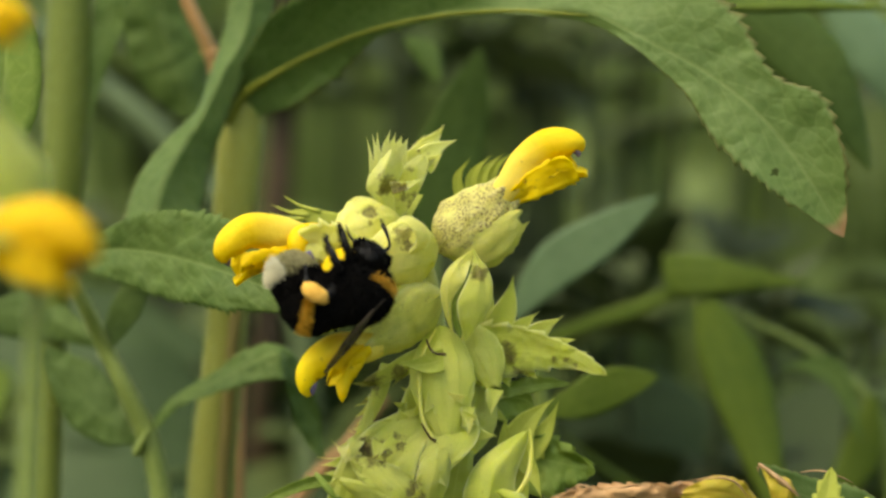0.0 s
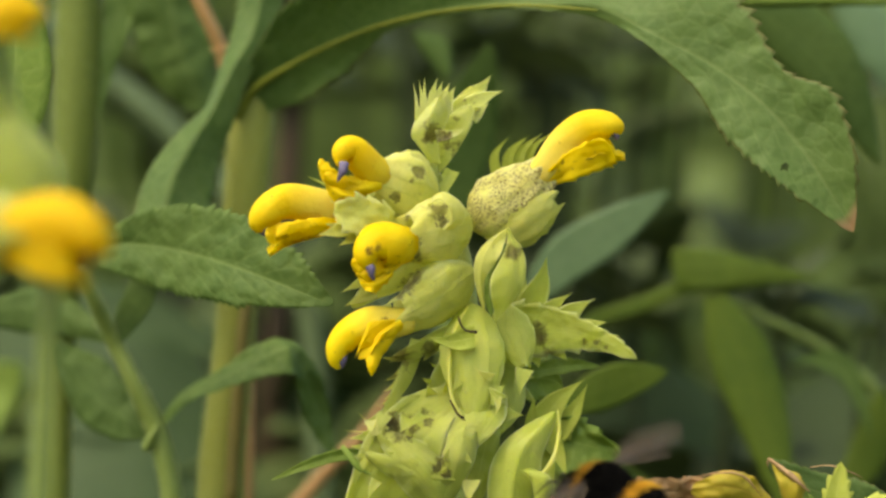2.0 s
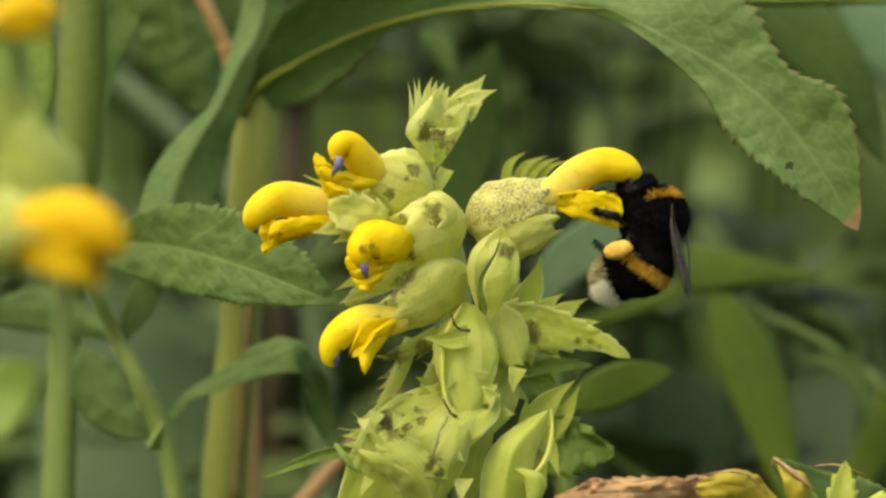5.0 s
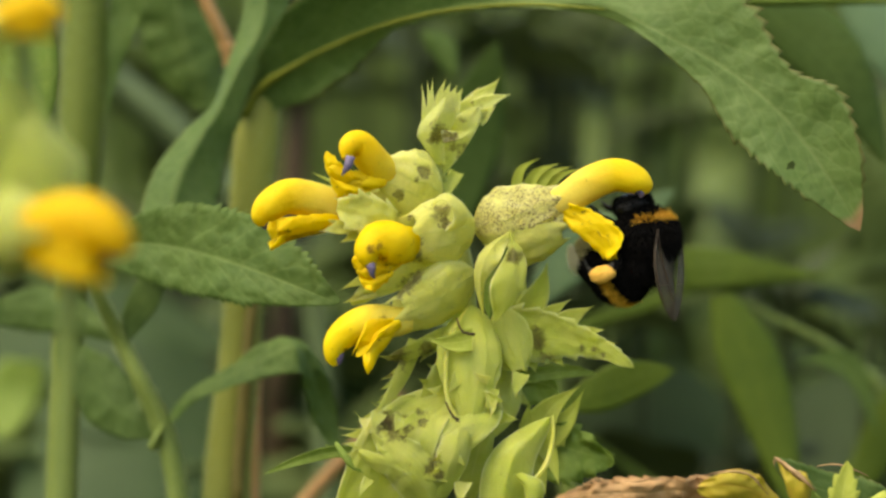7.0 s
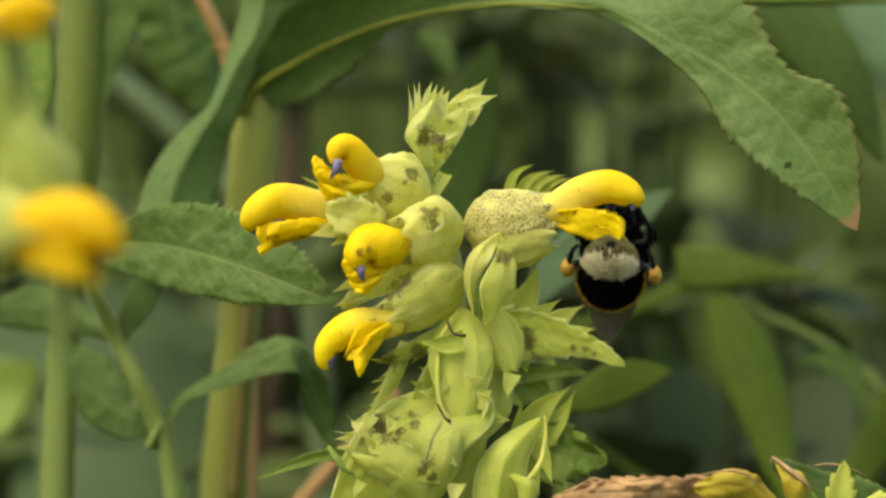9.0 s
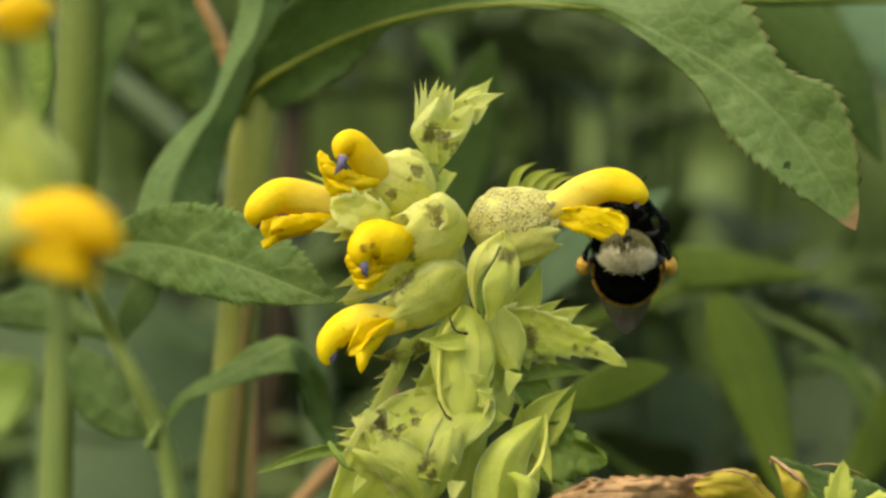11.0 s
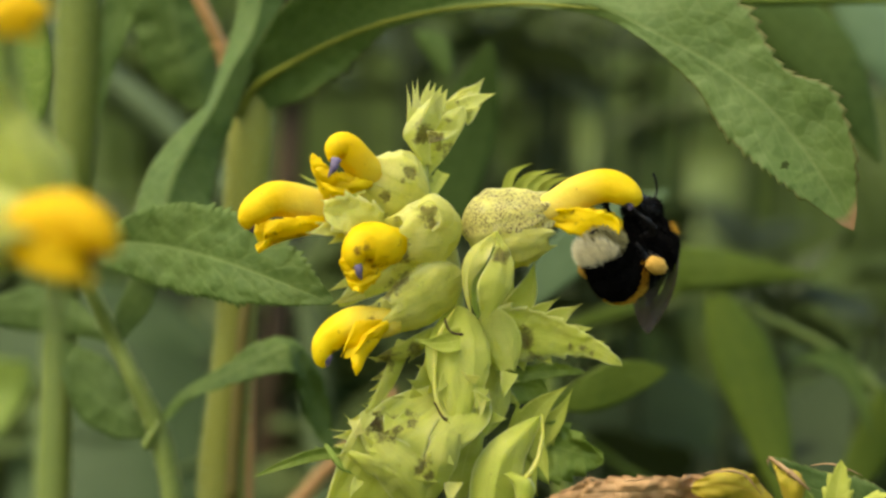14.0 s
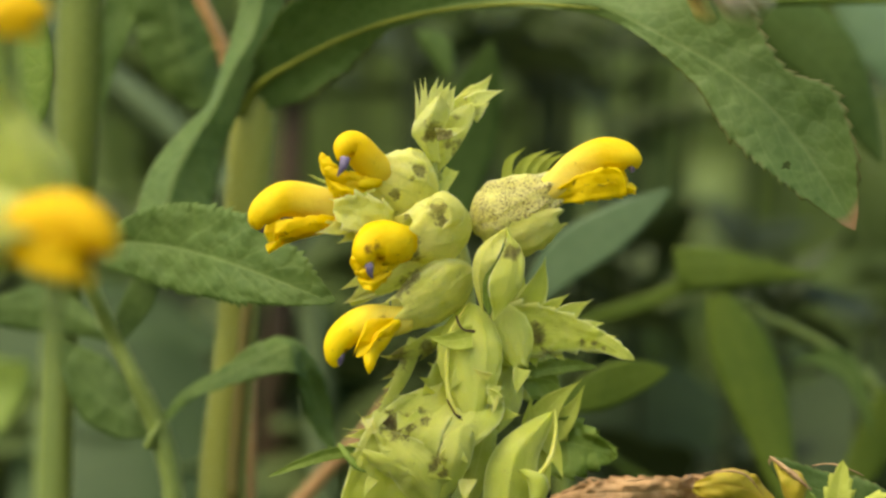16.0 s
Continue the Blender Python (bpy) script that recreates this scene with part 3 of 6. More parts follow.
# ---- plants round the flower ----
def herb_stem(parent, points, radii, material, name="stem", label="", n=30, ring=14, lump=0.05, hairs=0):
    shape = sweep(points, radii, side=(0, 1, 0), n=n, ring=ring, lump=lump, seed=points[0][0])
    stem = part(name, shape, material, parent, label)
    if hairs:
        fur(stem, "down", shape, DOWN, hairs, 0.9, lambda p: -60 < p[2] < 60, int(abs(points[0][0]) * 7), 0.25, "fine pale down", (0, 0, 1), 0.022, True)
    return stem


def lamina(rows, **shape):
    """A blade whose rows each give a point of the midrib and the reach of both halves there."""
    shape = {"base": 1.0, "peak": 0.985, "power": 0.7, "cols": 7, **shape}
    return blade([r[0] for r in rows], [r[1] for r in rows], [r[2] for r in rows], **shape)


def tall_herb():
    herb = root("tall_herb", -26.5, 36, "tall herb with thick yellow-green stem and long arching toothed leaf", "herb")
    herb_stem(herb, [(-28, 36, -450), (-28, 36, -200), (-28.2, 36, -31.9), (-26.4, 35, -11.5), (-25.4, 34, 1.5), (-24.3, 33, 13.7), (-23.9, 33, 20.2), (-23.4, 33, 40.3)], [3.6, 3.4, 3.1, 2.6, 2.7, 2.9, 2.6, 1.6], STEM_TALL, n=60, ring=18, hairs=9000)
    part("streak", sweep([(-22.7, 32.2, 8), (-23.6, 31.8, -0.6), (-25, 31.6, -8.5), (-25.8, 31.4, -18.6), (-26.7, 31.4, -32.2)], [0.2, 0.55, 0.75, 0.85, 0.9], [0.2, 0.5, 0.7, 0.8, 0.8], n=30, ring=12, lump=0.25), STREAK, herb, "olive-brown streak along the stem")
    part("leaf", lamina([((-25.7, 31, 17.6), (-0.41, -1, 1.5), (1.23, 0, -1.09)), ((-23.9, 30, 20.5), (-0.14, -2, 3.75), (2.73, 1, -2.59)), ((-19.9, 28, 23.1), (0, -5, 7.5), (2.05, 1.5, -4.23)), ((-14.5, 25, 25.8), (1.02, -6, 8.18), (2.05, 1.5, -3.41)),
                         ((-7.3, 21, 28.4), (1.02, -5, 8.18), (0.55, 0.5, -0.95)), ((1.1, 17, 30.1), (1.02, -4, 7.5), (0.14, -0.6, -0.82)), ((10.2, 13, 30.5), (2.05, 2, 5.46), (0, -0.6, -0.82)), ((19.1, 9, 29.7), (4.09, 1, 5.11), (-0.14, 1, -1.09)),
                         ((25.2, 5, 26.6), (6.82, 0, 6.48), (-0.55, 0, -1.23)), ((32.6, 3, 22.6), (4.91, 0, 5.73), (-1.91, 0, -2.73)), ((38.3, 1, 18.4), (3, 0, 3.41), (-3.96, 0, -4.5)), ((42.7, 0, 13.4), (4.23, -1, 5.73), (-4.23, -1, -3.27)),
                         ((46.2, -1, 8.1), (3.41, -1, 4.23), (-3.55, -1, -1.36)), ((49.7, -1, 2.2), (0.41, 0, 1.09), (-0.41, 0, -0.14))],
                        teeth=52, depth=0.13, cup=0.12, ripple=0.05, thick=0.3, seed=2.0, cols=12, crumple=0.35, hole=(0.872, 0.62, 0.008, 0.1)), LEAF_WORN, herb, "long arching green leaf with brown tip")
    part("midrib", sweep([(-25.9, 30.6, 16.9), (-23.9, 29.4, 20.3), (-19.9, 27, 22.9), (-14.5, 24, 25.6), (-7.3, 20, 28.2), (1.1, 16, 29.8), (10.2, 12, 30.2), (19.1, 8, 29.4)], [0.6, 0.6, 0.38, 0.3, 0.27, 0.25, 0.22, 0.12], n=40, ring=10), MIDRIB, herb, "pale yellow-green midrib")
    part("leaf", lamina([((-22.6, 29, 33.7), (-2.73, 2, -0), (2.73, 2, -0.34)), ((-23.7, 28, 27.9), (-2.59, 2, 0.41), (2.73, 2, -0.68)), ((-26.5, 26, 22.5), (-1.36, 2.5, 0.55), (2.32, 2, -0.82)), ((-28.7, 25, 17.8), (-0.95, 2.5, 0.41), (2.59, 2, -1.23)),
                         ((-31.1, 24, 13.9), (-2.05, 3, 0.95), (3.27, 3, -1.36)), ((-33.6, 23, 9.3), (-3.27, 3.5, 0.68), (5.05, 4, -1.36)), ((-34.9, 22, 4), (-3.96, 3.5, -0.34), (5.46, 4, -0.68)), ((-35.9, 21, -2), (-2.73, 2, -0.34), (2.73, 2, -0.34))],
                        teeth=26, depth=0.1, cup=-0.1, thick=0.3, seed=4.0, crumple=0.2), LEAF_WORN, herb, "drooping green toothed leaf folded along its midrib")
    part("leaf", lamina([((-35.8, 52, 37.1), (-4.77, 0, -0.68), (5.11, 2, -0)), ((-35.1, 52, 29.7), (-5.11, 0, -0.82), (4.77, 2, -0)), ((-33.6, 52, 24.5), (-4.23, 0, -2.05), (4.23, 2, 0.68)), ((-31.3, 53, 18.5), (-1.36, 0, -0.68), (1.77, 0, 0.82))],
                        teeth=20, depth=0.05, cup=0.12, ripple=0.05, seed=5.0, crumple=0.6), LEAF, herb, "mottled green toothed leaf")
    return herb


def left_herb():
    herb = root("leafy_herb", -40, 26, "slender branching herb with soft toothed green leaves", "herb")
    herb_stem(herb, [(-34, 26, -450), (-34, 26, -200), (-33.9, 26, -31.9), (-35, 26, -25.5), (-36, 26, -22.3), (-38.6, 25, -16.6), (-41.1, 25, -11.6), (-43.4, 22, -6.3), (-45.4, 20, -2)], [1.9, 1.7, 1.35, 1.3, 1.3, 1.05, 0.95, 0.85, 0.7], STEM_GREEN, n=50, hairs=5000)
    part("leaf", lamina([((-42.7, 14, 0.8), (0.27, -1, 1.36), (0, -1, -2.59)), ((-37.2, 12, 0.8), (0.27, -1, 4.09), (0, -1.5, -4.64)), ((-31.4, 9, -0.1), (0.55, -1, 5.59), (0, -1.5, -5.25)), ((-25, 5, -2), (1.23, -1, 5.87), (0, -1.5, -4.5)), ((-19.1, 2, -4.2), (1.64, -1, 3.55), (0.27, -1, -2.59)), ((-13.2, 0, -6.5), (0.27, 0, 0.27), (-0.2, 0, -0.2))],
                        teeth=36, depth=0.12, cup=-0.12, ripple=0.03, thick=0.3, seed=7.0, cols=10, crumple=0.4, power=0.6), LEAF, herb, "broad serrated green leaf with pale midrib")
    part("leaf", lamina([((-35.5, 26, -22), (-0.27, 0.5, 0.41), (0.27, -0.3, -0.48)), ((-32.2, 25, -18.4), (-0.34, 0.5, 0.61), (0.41, -0.3, -0.61)), ((-27.2, 24, -15.8), (-0.41, 1, 0.82), (0.55, -0.6, -1.36)), ((-22.9, 23, -13.7), (-0.55, 1.5, 1.77), (0.55, -1, -2.32)), ((-19.2, 22, -12.2), (-0.41, 2, 1.09), (0.41, -1, -3.41)), ((-17.3, 24, -15.2), (1.09, 1, 1.09), (-1.09, -1, -1.23)), ((-15.6, 27, -20.6), (1.5, 1, 0.55), (-1.5, -1, -0.68)), ((-13.7, 28, -26), (0.27, 0, -0), (-0.27, 0, -0))],
                        teeth=22, depth=0.06, cup=0.1, seed=8.0, crumple=0.5), LEAF, herb, "bent soft green leaf on its stalk")
    part("leaf", lamina([((-36.2, 27, -23.3), (0.14, 0, 0.55), (-0.14, 0, -0.55)), ((-39.9, 28, -21.2), (0.95, 1, 3.41), (-0.95, 0, -2.73)), ((-44.3, 30, -18), (1.23, 1, 4.23), (-1.5, 0, -3.41)), ((-49.5, 32, -12.1), (0.41, 0, 0.82), (-0.41, 0, -0.82))], teeth=14, depth=0.06, seed=9.0, crumple=0.5), LEAF_DARK, herb)
    part("leaf", lamina([((-41, 24.5, -11.7), (-0.34, 0, 0.34), (0.41, 0, -0.34)), ((-39.6, 24.5, -8.9), (-1.36, 0, 0.55), (1.23, 0, -0.82)), ((-38.3, 24.5, -6.3), (-1.77, 0, 0.41), (1.77, 0, -0.95)), ((-37.1, 25, -3.3), (-1.36, 0, 0.14), (1.64, 0, -0.68)), ((-35.8, 25, -0.6), (-0.27, 0, -0), (0.27, 0, -0.27))], teeth=10, depth=0.07, seed=10.0), LEAF_DARK, herb)
    part("leaf", lamina([((-42, 33, -11.4), (0, 0, 0.55), (0, 0, -0.55)), ((-47.3, 36, -8.6), (0.14, 1, 2.18), (0, 0, -2.46)), ((-53.4, 40, -7.6), (0, 1, 2.73), (0, 0, -3)), ((-61.4, 40, -8.7), (0, 0, 0.55), (0, 0, -0.55))], teeth=12, depth=0.06, seed=11.0, crumple=0.5), LEAF_DARK, herb)
    part("shoot", sweep([(-36.1, 25.5, -23.4), (-37.1, 25, -24.8), (-36.6, 24.5, -23.7), (-35.4, 24, -21.6)], [0.5, 0.6, 0.5, 0.2], n=16, ring=8), STEM_GREEN, herb)
    return herb


def single_leaf_herb(x, y, label, stem, leaves, stem_mat=STEM_GREEN, radii=(1.8, 1.5, 1.2, 1.0)):
    herb = root("meadow_herb", x, y, label, "herb")
    herb_stem(herb, stem, list(radii), stem_mat, n=40)
    if not leaves:
        for f in (0.45, 0.7, 0.86):
            c, r = spline(stem, f), float(spline(list(radii), f))
            d = spline(stem, f + 0.01) - c
            part("knot", sweep([tuple(c - d * 0.3), tuple(c), tuple(c + d * 0.3)], [r * 1.02, r * 1.25, r * 1.02], n=8, ring=14), stem_mat, herb)
    for k, (spine, left, right, mat, teeth, *torn) in enumerate(leaves):
        part("leaf", blade(spine, left, right, teeth=teeth, depth=0.07, base=torn[0] if torn else 0.25, peak=torn[1] if torn else 0.45, cup=0.1, ripple=0.03, seed=x + k), mat, herb)
    return herb


tall_herb()
left_herb()
# right-hand herb with the bluish leaf, the notched leaf and the hanging leaf
single_leaf_herb(20, 62, "herb with long smooth green leaves spreading sideways",
                 [(22, 62, -450), (20, 62, -200), (17, 62, -42), (15.1, 60, -23.9), (13.1, 58, -8.9)],
                 [([(10.4, 52, -7.7), (15.9, 50, -1), (22.5, 48, 3.4), (29.6, 46, 7.9)], [(-2.05, 0.4, 2.05)], [(2.46, 0.2, -2.73)], LEAF_BLUE, 0),
                  ([(13.1, 58, -11.9), (20.6, 58, -8.7), (27.3, 58, -6.5), (31.8, 58, -4.8), (40.8, 58, -4.4), (50.4, 58, -3.7)], [(-0.27, 0.3, 0.82)], [(0.41, 0, -1.36), (0.27, 0, -1.36), (0, 0, -1.09), (0, 0, -0.68)], LEAF_LIME, 0, 0.7, 0.5),
                  ([(30.6, 57.6, -2.3), (35.5, 57.6, -2.2), (41.5, 57.6, -2.5), (50.5, 57.6, -3.7)], [(-0.14, 0.8, 2.59), (-0.14, 0.8, 2.46), (0, 0.6, 1.64)], [(0.55, 0, -2.73), (0, 0, -3.14), (0, 0, -2.05)], LEAF_LIME, 0, 0.93, 0.12),
                  ([(14.4, 32, -19.7), (19.1, 32, -17.9), (23.4, 33, -16.6), (29, 34, -15.4)], [(0.27, 0.5, 2.86)], [(0.27, 0.3, -3)], LEAF_LIME, 0)])
single_leaf_herb(45, 66, "herb with a broad hanging green leaf",
                 [(52, 70, -450), (54, 70, -200), (62.1, 70, -42.5), (58.8, 68, -19.6), (38.8, 62, -6.7), (34.7, 56, -6.3)],
                 [([(36, 55, -5.9), (39.2, 54, -13.3), (42.1, 53, -22.2), (46, 52, -36.2)], [(-3.96, 0, -0.41), (-4.09, -0.6, -0.55)], [(4.09, 1, 0.82), (4.5, 1.2, 0.82)], LEAF_LIME, 0, 0.35, 0.4),
                  ([(46.2, 60, -15.1), (50.3, 60, -14.2), (54.3, 60, -16.6), (57, 60, -24.7)], [(1.23, 0, 1.23)], [(-1.23, 0, -1.23)], LEAF, 0),
                  ([(59.3, 66, -18.8), (57.2, 66, -27.1), (52.6, 66, -34.7)], [(-2.5, 0, 1)], [(2.5, 0, -1)], LEAF_LIME, 0)], STEM_GREEN, (1.8, 1.5, 1.2, 0.9, 0.4, 0.35))
single_leaf_herb(62, 70, "herb with pale and dark leaves beside the arching leaf",
                 [(66, 78, -450), (66, 78, -200), (69.7, 78, -35.3), (68.7, 76, -4.5), (65.3, 72, 18.4), (59, 70, 36.6)],
                 [([(51.9, 66, 35.6), (56.4, 66, 30.3), (60.2, 66, 24.3), (64.9, 68, 16.8)], [(-2.6, 0, -1.5)], [(4, 0, 2)], LEAF_BLUE, 0),
                  ([(36.8, 40, 33.5), (44.1, 40, 28.4), (50.6, 40, 21.9), (56.6, 42, 11)], [(-2.5, 0, -2.5)], [(3.8, 0, 3.5)], LEAF_DARK, 0),
                  ([(32.6, 30, 31.4), (40.5, 30, 31.3), (49.1, 30, 31.4), (60, 32, 31.3)], [(0, 0.5, -0.5)], [(0, 0.6, 1.2)], LEAF_LIME, 0)])
# broad soft leaves low between the hanging leaf and the head
# leaf colour set dark so that these leaves look shaded
LEAF_SHADED = leaf_material("leaf_shaded", (0.036, 0.07, 0.02), (0.054, 0.093, 0.028), (0.06, 0.1, 0.032), 9, 0.3, 0.65, 0.3)
single_leaf_herb(32, 116, "low herb with broad leaves coloured dark as if shaded",
                 [(34, 128, -450), (34, 128, -200), (36.8, 128, -46.1), (36, 128, -36.2), (34.3, 127, -33.7)],
                 [([(18.5, 122, -28.6), (25, 120, -26.7), (31.5, 120, -25.6), (38.1, 122, -26.1), (44.8, 124, -28.6)], [(0, 5, 8.5)], [(0, -4, -10)], LEAF_SHADED, 0, 0.6, 0.5),
                  ([(36.9, 129, -36.3), (43.5, 130, -33.8), (51.1, 132, -29.8), (59.6, 134, -24.9), (68.1, 136, -20.8)], [(-1, 5, 8)], [(1, -5, -8)], LEAF_SHADED, 0, 0.6, 0.6),
                  ([(33.5, 84, -34.8), (26.5, 76, -30.8), (21.8, 72, -27.4), (16.4, 70, -23.1)], [(-0.8, 0, 1.1)], [(0.8, 0, -1.1)], LEAF_LIME, 0, 0.7, 0.4)])
# broad leaves low between the stems
single_leaf_herb(-52, 116, "low herb with broad soft grey-green leaves between the stems",
                 [(-54, 120, -450), (-54, 120, -200), (-43.6, 120, -45.6), (-44.4, 120, -30.9), (-46, 120, -20.3)],
                 [([(-58.5, 112, -20.9), (-51, 110, -20), (-43.8, 110, -20), (-36.7, 112, -20.9), (-29.5, 114, -23.4)], [(0, 6, 8)], [(0, -6, -8)], LEAF_SHADED, 0, 0.6, 0.5),
                  ([(-67.1, 118, -16.2), (-58.8, 116, -13.7), (-51.5, 116, -12.1), (-41.8, 118, -12.1), (-31.3, 120, -13.8)], [(0, 6, 7)], [(0, -6, -7)], LEAF_SHADED, 0, 0.6, 0.5),
                  ([(-61, 104, -32.7), (-52.1, 102, -30.2), (-42.5, 102, -29.4), (-35.5, 104, -30.3), (-27.5, 106, -32.7)], [(0, 6, 7)], [(0, -6, -8)], LEAF_SHADED, 0, 0.6, 0.5)])
single_leaf_herb(-30, 172, "low herb with broad soft grey-green leaves behind the brown stem",
                 [(-32, 176, -450), (-32, 176, -200), (-25, 176, -49.1), (-25, 176, -36.8), (-25.8, 176, -28)],
                 [([(-37, 170, -21.7), (-29.9, 168, -19.1), (-23, 168, -18.2), (-16, 170, -19.1), (-9.1, 172, -22.6)], [(0, 7, 9)], [(0, -7, -9)], LEAF_SHADED, 0, 0.6, 0.5),
                  ([(-38.3, 162, -35.3), (-30.5, 160, -31.8), (-22.7, 160, -30.9), (-14.2, 162, -31.9), (-7.3, 164, -35.4)], [(0, 7, 9)], [(0, -7, -9)], LEAF_SHADED, 0, 0.6, 0.5)])
# tall narrow leaves behind the head
single_leaf_herb(4, 70, "herb with upright dark lance-shaped leaves",
                 [(4, 70, -450), (4, 70, -200), (3.5, 70, -42.5), (1.2, 70, -19.7), (-0.3, 70, 3.1)],
                 [([(0.4, 56, 0.8), (1.2, 55, 9), (3.8, 54, 17.9), (6.5, 52, 27.5)], [(-4.8, 0, 0), (-4.8, 0, 0.5)], [(4.4, 1, 0)], LEAF_DARK, 0),
                  ([(1.2, 60, 23.3), (-0.3, 60, 26.3), (-3.7, 60, 28.9)], [(1, 0, 1.6)], [(-1, 0, -1.6)], LEAF, 0)])
# reddish stem and further stems at the back
single_leaf_herb(-26, 140, "blurred brown stem standing behind the tall herb",
                 [(-26, 140, -450), (-26, 140, -200), (-25.9, 140, -38.5), (-23.8, 140, -4.9), (-22, 140, 24.4), (-21.3, 140, 45.4)], [], STEM_BROWN, (2.6, 2.4, 2.2, 2.0))
single_leaf_herb(-30, 46, "thin rust-coloured stalk leaning over the leaves",
                 [(-30, 46, -450), (-27, 46, -150), (-25.2, 46, -11.7), (-26, 46, 10.3), (-28.2, 44, 24.9), (-31.3, 42, 32.2), (-35.3, 42, 42.4)], [], STEM_RUST, (1.0, 1.0, 0.9, 0.9, 0.9, 0.8))
single_leaf_herb(-30, 110, "blurred grey-green stalk leaning behind the leaves",
                 [(-10, 110, -450), (-18, 110, -12.8), (-34.9, 110, 13), (-50.2, 110, 26.7), (-63.1, 110, 37.1)], [], STEM_GREY, (2.2, 2.0, 1.9, 1.8))


single_leaf_herb(-20, 60, "thin rust-coloured stalk low behind the flower head",
                 [(-22, 60, -450), (-24, 60, -200), (-22, 60, -38.9), (-16.8, 60, -31), (-10.8, 60, -24.7), (-6.3, 60, -18.7)], [], STEM_RUST, (1.1, 1.1, 1.0, 0.9, 0.6))

# the near stem at the edge of the view, soft in front of the focus
def near_stem():
    herb = root("thick_stem_herb", -51, 40, "tall herb with thick soft green stem and pale toothed leaf", "herb")
    herb_stem(herb, [(-51, 40, -450), (-51, 40, -200), (-49.6, 40, -32.6), (-48.9, 40, -11.6), (-47.3, 38, 8), (-46.8, 38, 18.9), (-46.4, 38, 32), (-46.1, 38, 50.1)],
              [1.8, 1.8, 1.8, 1.9, 2.6, 3.0, 3.0, 2.4], STEM_DARK, n=50, ring=18, hairs=5000)
    part("leaf", blade([(-56.3, -14, 2.7), (-53.6, -14, 9.4), (-51.1, -12, 17.5), (-50.6, -10, 25.6), (-51.3, -10, 32.3)], [(-5, 0, 0)], [(4.6, 1, 1)],
                       teeth=30, depth=0.03, base=0.3, peak=0.45, power=0.6, seed=21.0), LEAF_FRESH, herb)
    part("leaf", lamina([((-45.7, 37, 8), (-0.41, 0, -0), (0.41, 0, -0)), ((-44.4, 37, 16.4), (-0.68, 0, 0.14), (0.55, 0, -0.14)), ((-42.8, 37, 24), (-1.36, 0, 0.27), (0.95, 0, -0.27)), ((-41.2, 37, 30.5), (-2.05, 0, 0.41), (1.77, 0, -0.41)), ((-40.5, 37, 38.4), (-1.36, 0, -0), (1.36, 0, -0))],
                        teeth=20, depth=0.1, seed=22.0, crumple=0.3), LEAF, herb)


near_stem()


# ---- yellow rattle: flowers, bracts, stem ----
def frame_of(base, tip, up):
    base, tip, up = np.array(base, float), np.array(tip, float), np.array(up, float)
    x = unit(tip - base)
    u = unit(up - x * up.dot(x))
    return base, np.linalg.norm(tip - base), x, u, np.cross(x, u)


def calyx(parent, base, tip, up, high, thick, material, seed=0.0, teeth=4, mouth=0.5, belly=0.5, label="", tooth=0.28):
    """An inflated papery bladder, flattened sideways, with pointed teeth round its mouth."""
    o, ln, x, u, w = frame_of(base, tip, up)
    n, ring = 32, 64
    verts, faces, uvs = [], [], []
    for i in range(n + 1):
        s = i / n
        if s < belly:
            r = math.sin(0.5 * math.pi * min(1, s / belly)) ** 0.62
        else:
            r = mouth + (1 - mouth) * math.cos(0.5 * math.pi * (s - belly) / (1 - belly)) ** 1.2
        for k in range(ring):
            a = 2 * math.pi * k / ring
            f = 1 + 0.11 * noise.noise(Vector((math.cos(a) * 1.5 + seed, math.sin(a) * 1.5, s * 3))) + 0.05 * noise.noise(Vector((math.cos(a) * 4 + seed, math.sin(a) * 4, s * 6)))
            f += 0.026 * math.cos(9 * a + 2 * math.sin(s * 3 + seed)) * math.sin(math.pi * s)
            f += 0.055 * noise.noise(Vector((math.cos(a) * 2.2 + seed, math.sin(a) * 2.2, s * 13))) + 0.02 * noise.noise(Vector((math.cos(a) * 7, math.sin(a) * 7 + seed, s * 24)))
            ridge = 1 + 0.07 * max(0, abs(math.cos(a)) - 0.93) / 0.07 * math.sin(math.pi * s)
            reach = s
            if s > 0.8:
                point = max(0.0, math.cos(teeth * a / 1.0 + seed)) ** 1.5
                reach = s + (s - 0.8) / 0.2 * (tooth * point - 0.06)
            p = o + x * (ln * reach) + u * (high * r * f * ridge * math.cos(a)) + w * (thick * r * f * math.sin(a))
            verts.append(p)
            uvs.append((k / ring, s))
    for i in range(n):
        for k in range(ring):
            j = (k + 1) % ring
            faces.append((i * ring + k, i * ring + j, (i + 1) * ring + j, (i + 1) * ring + k))
    return part("calyx", (verts, faces, uvs), material, parent, label)


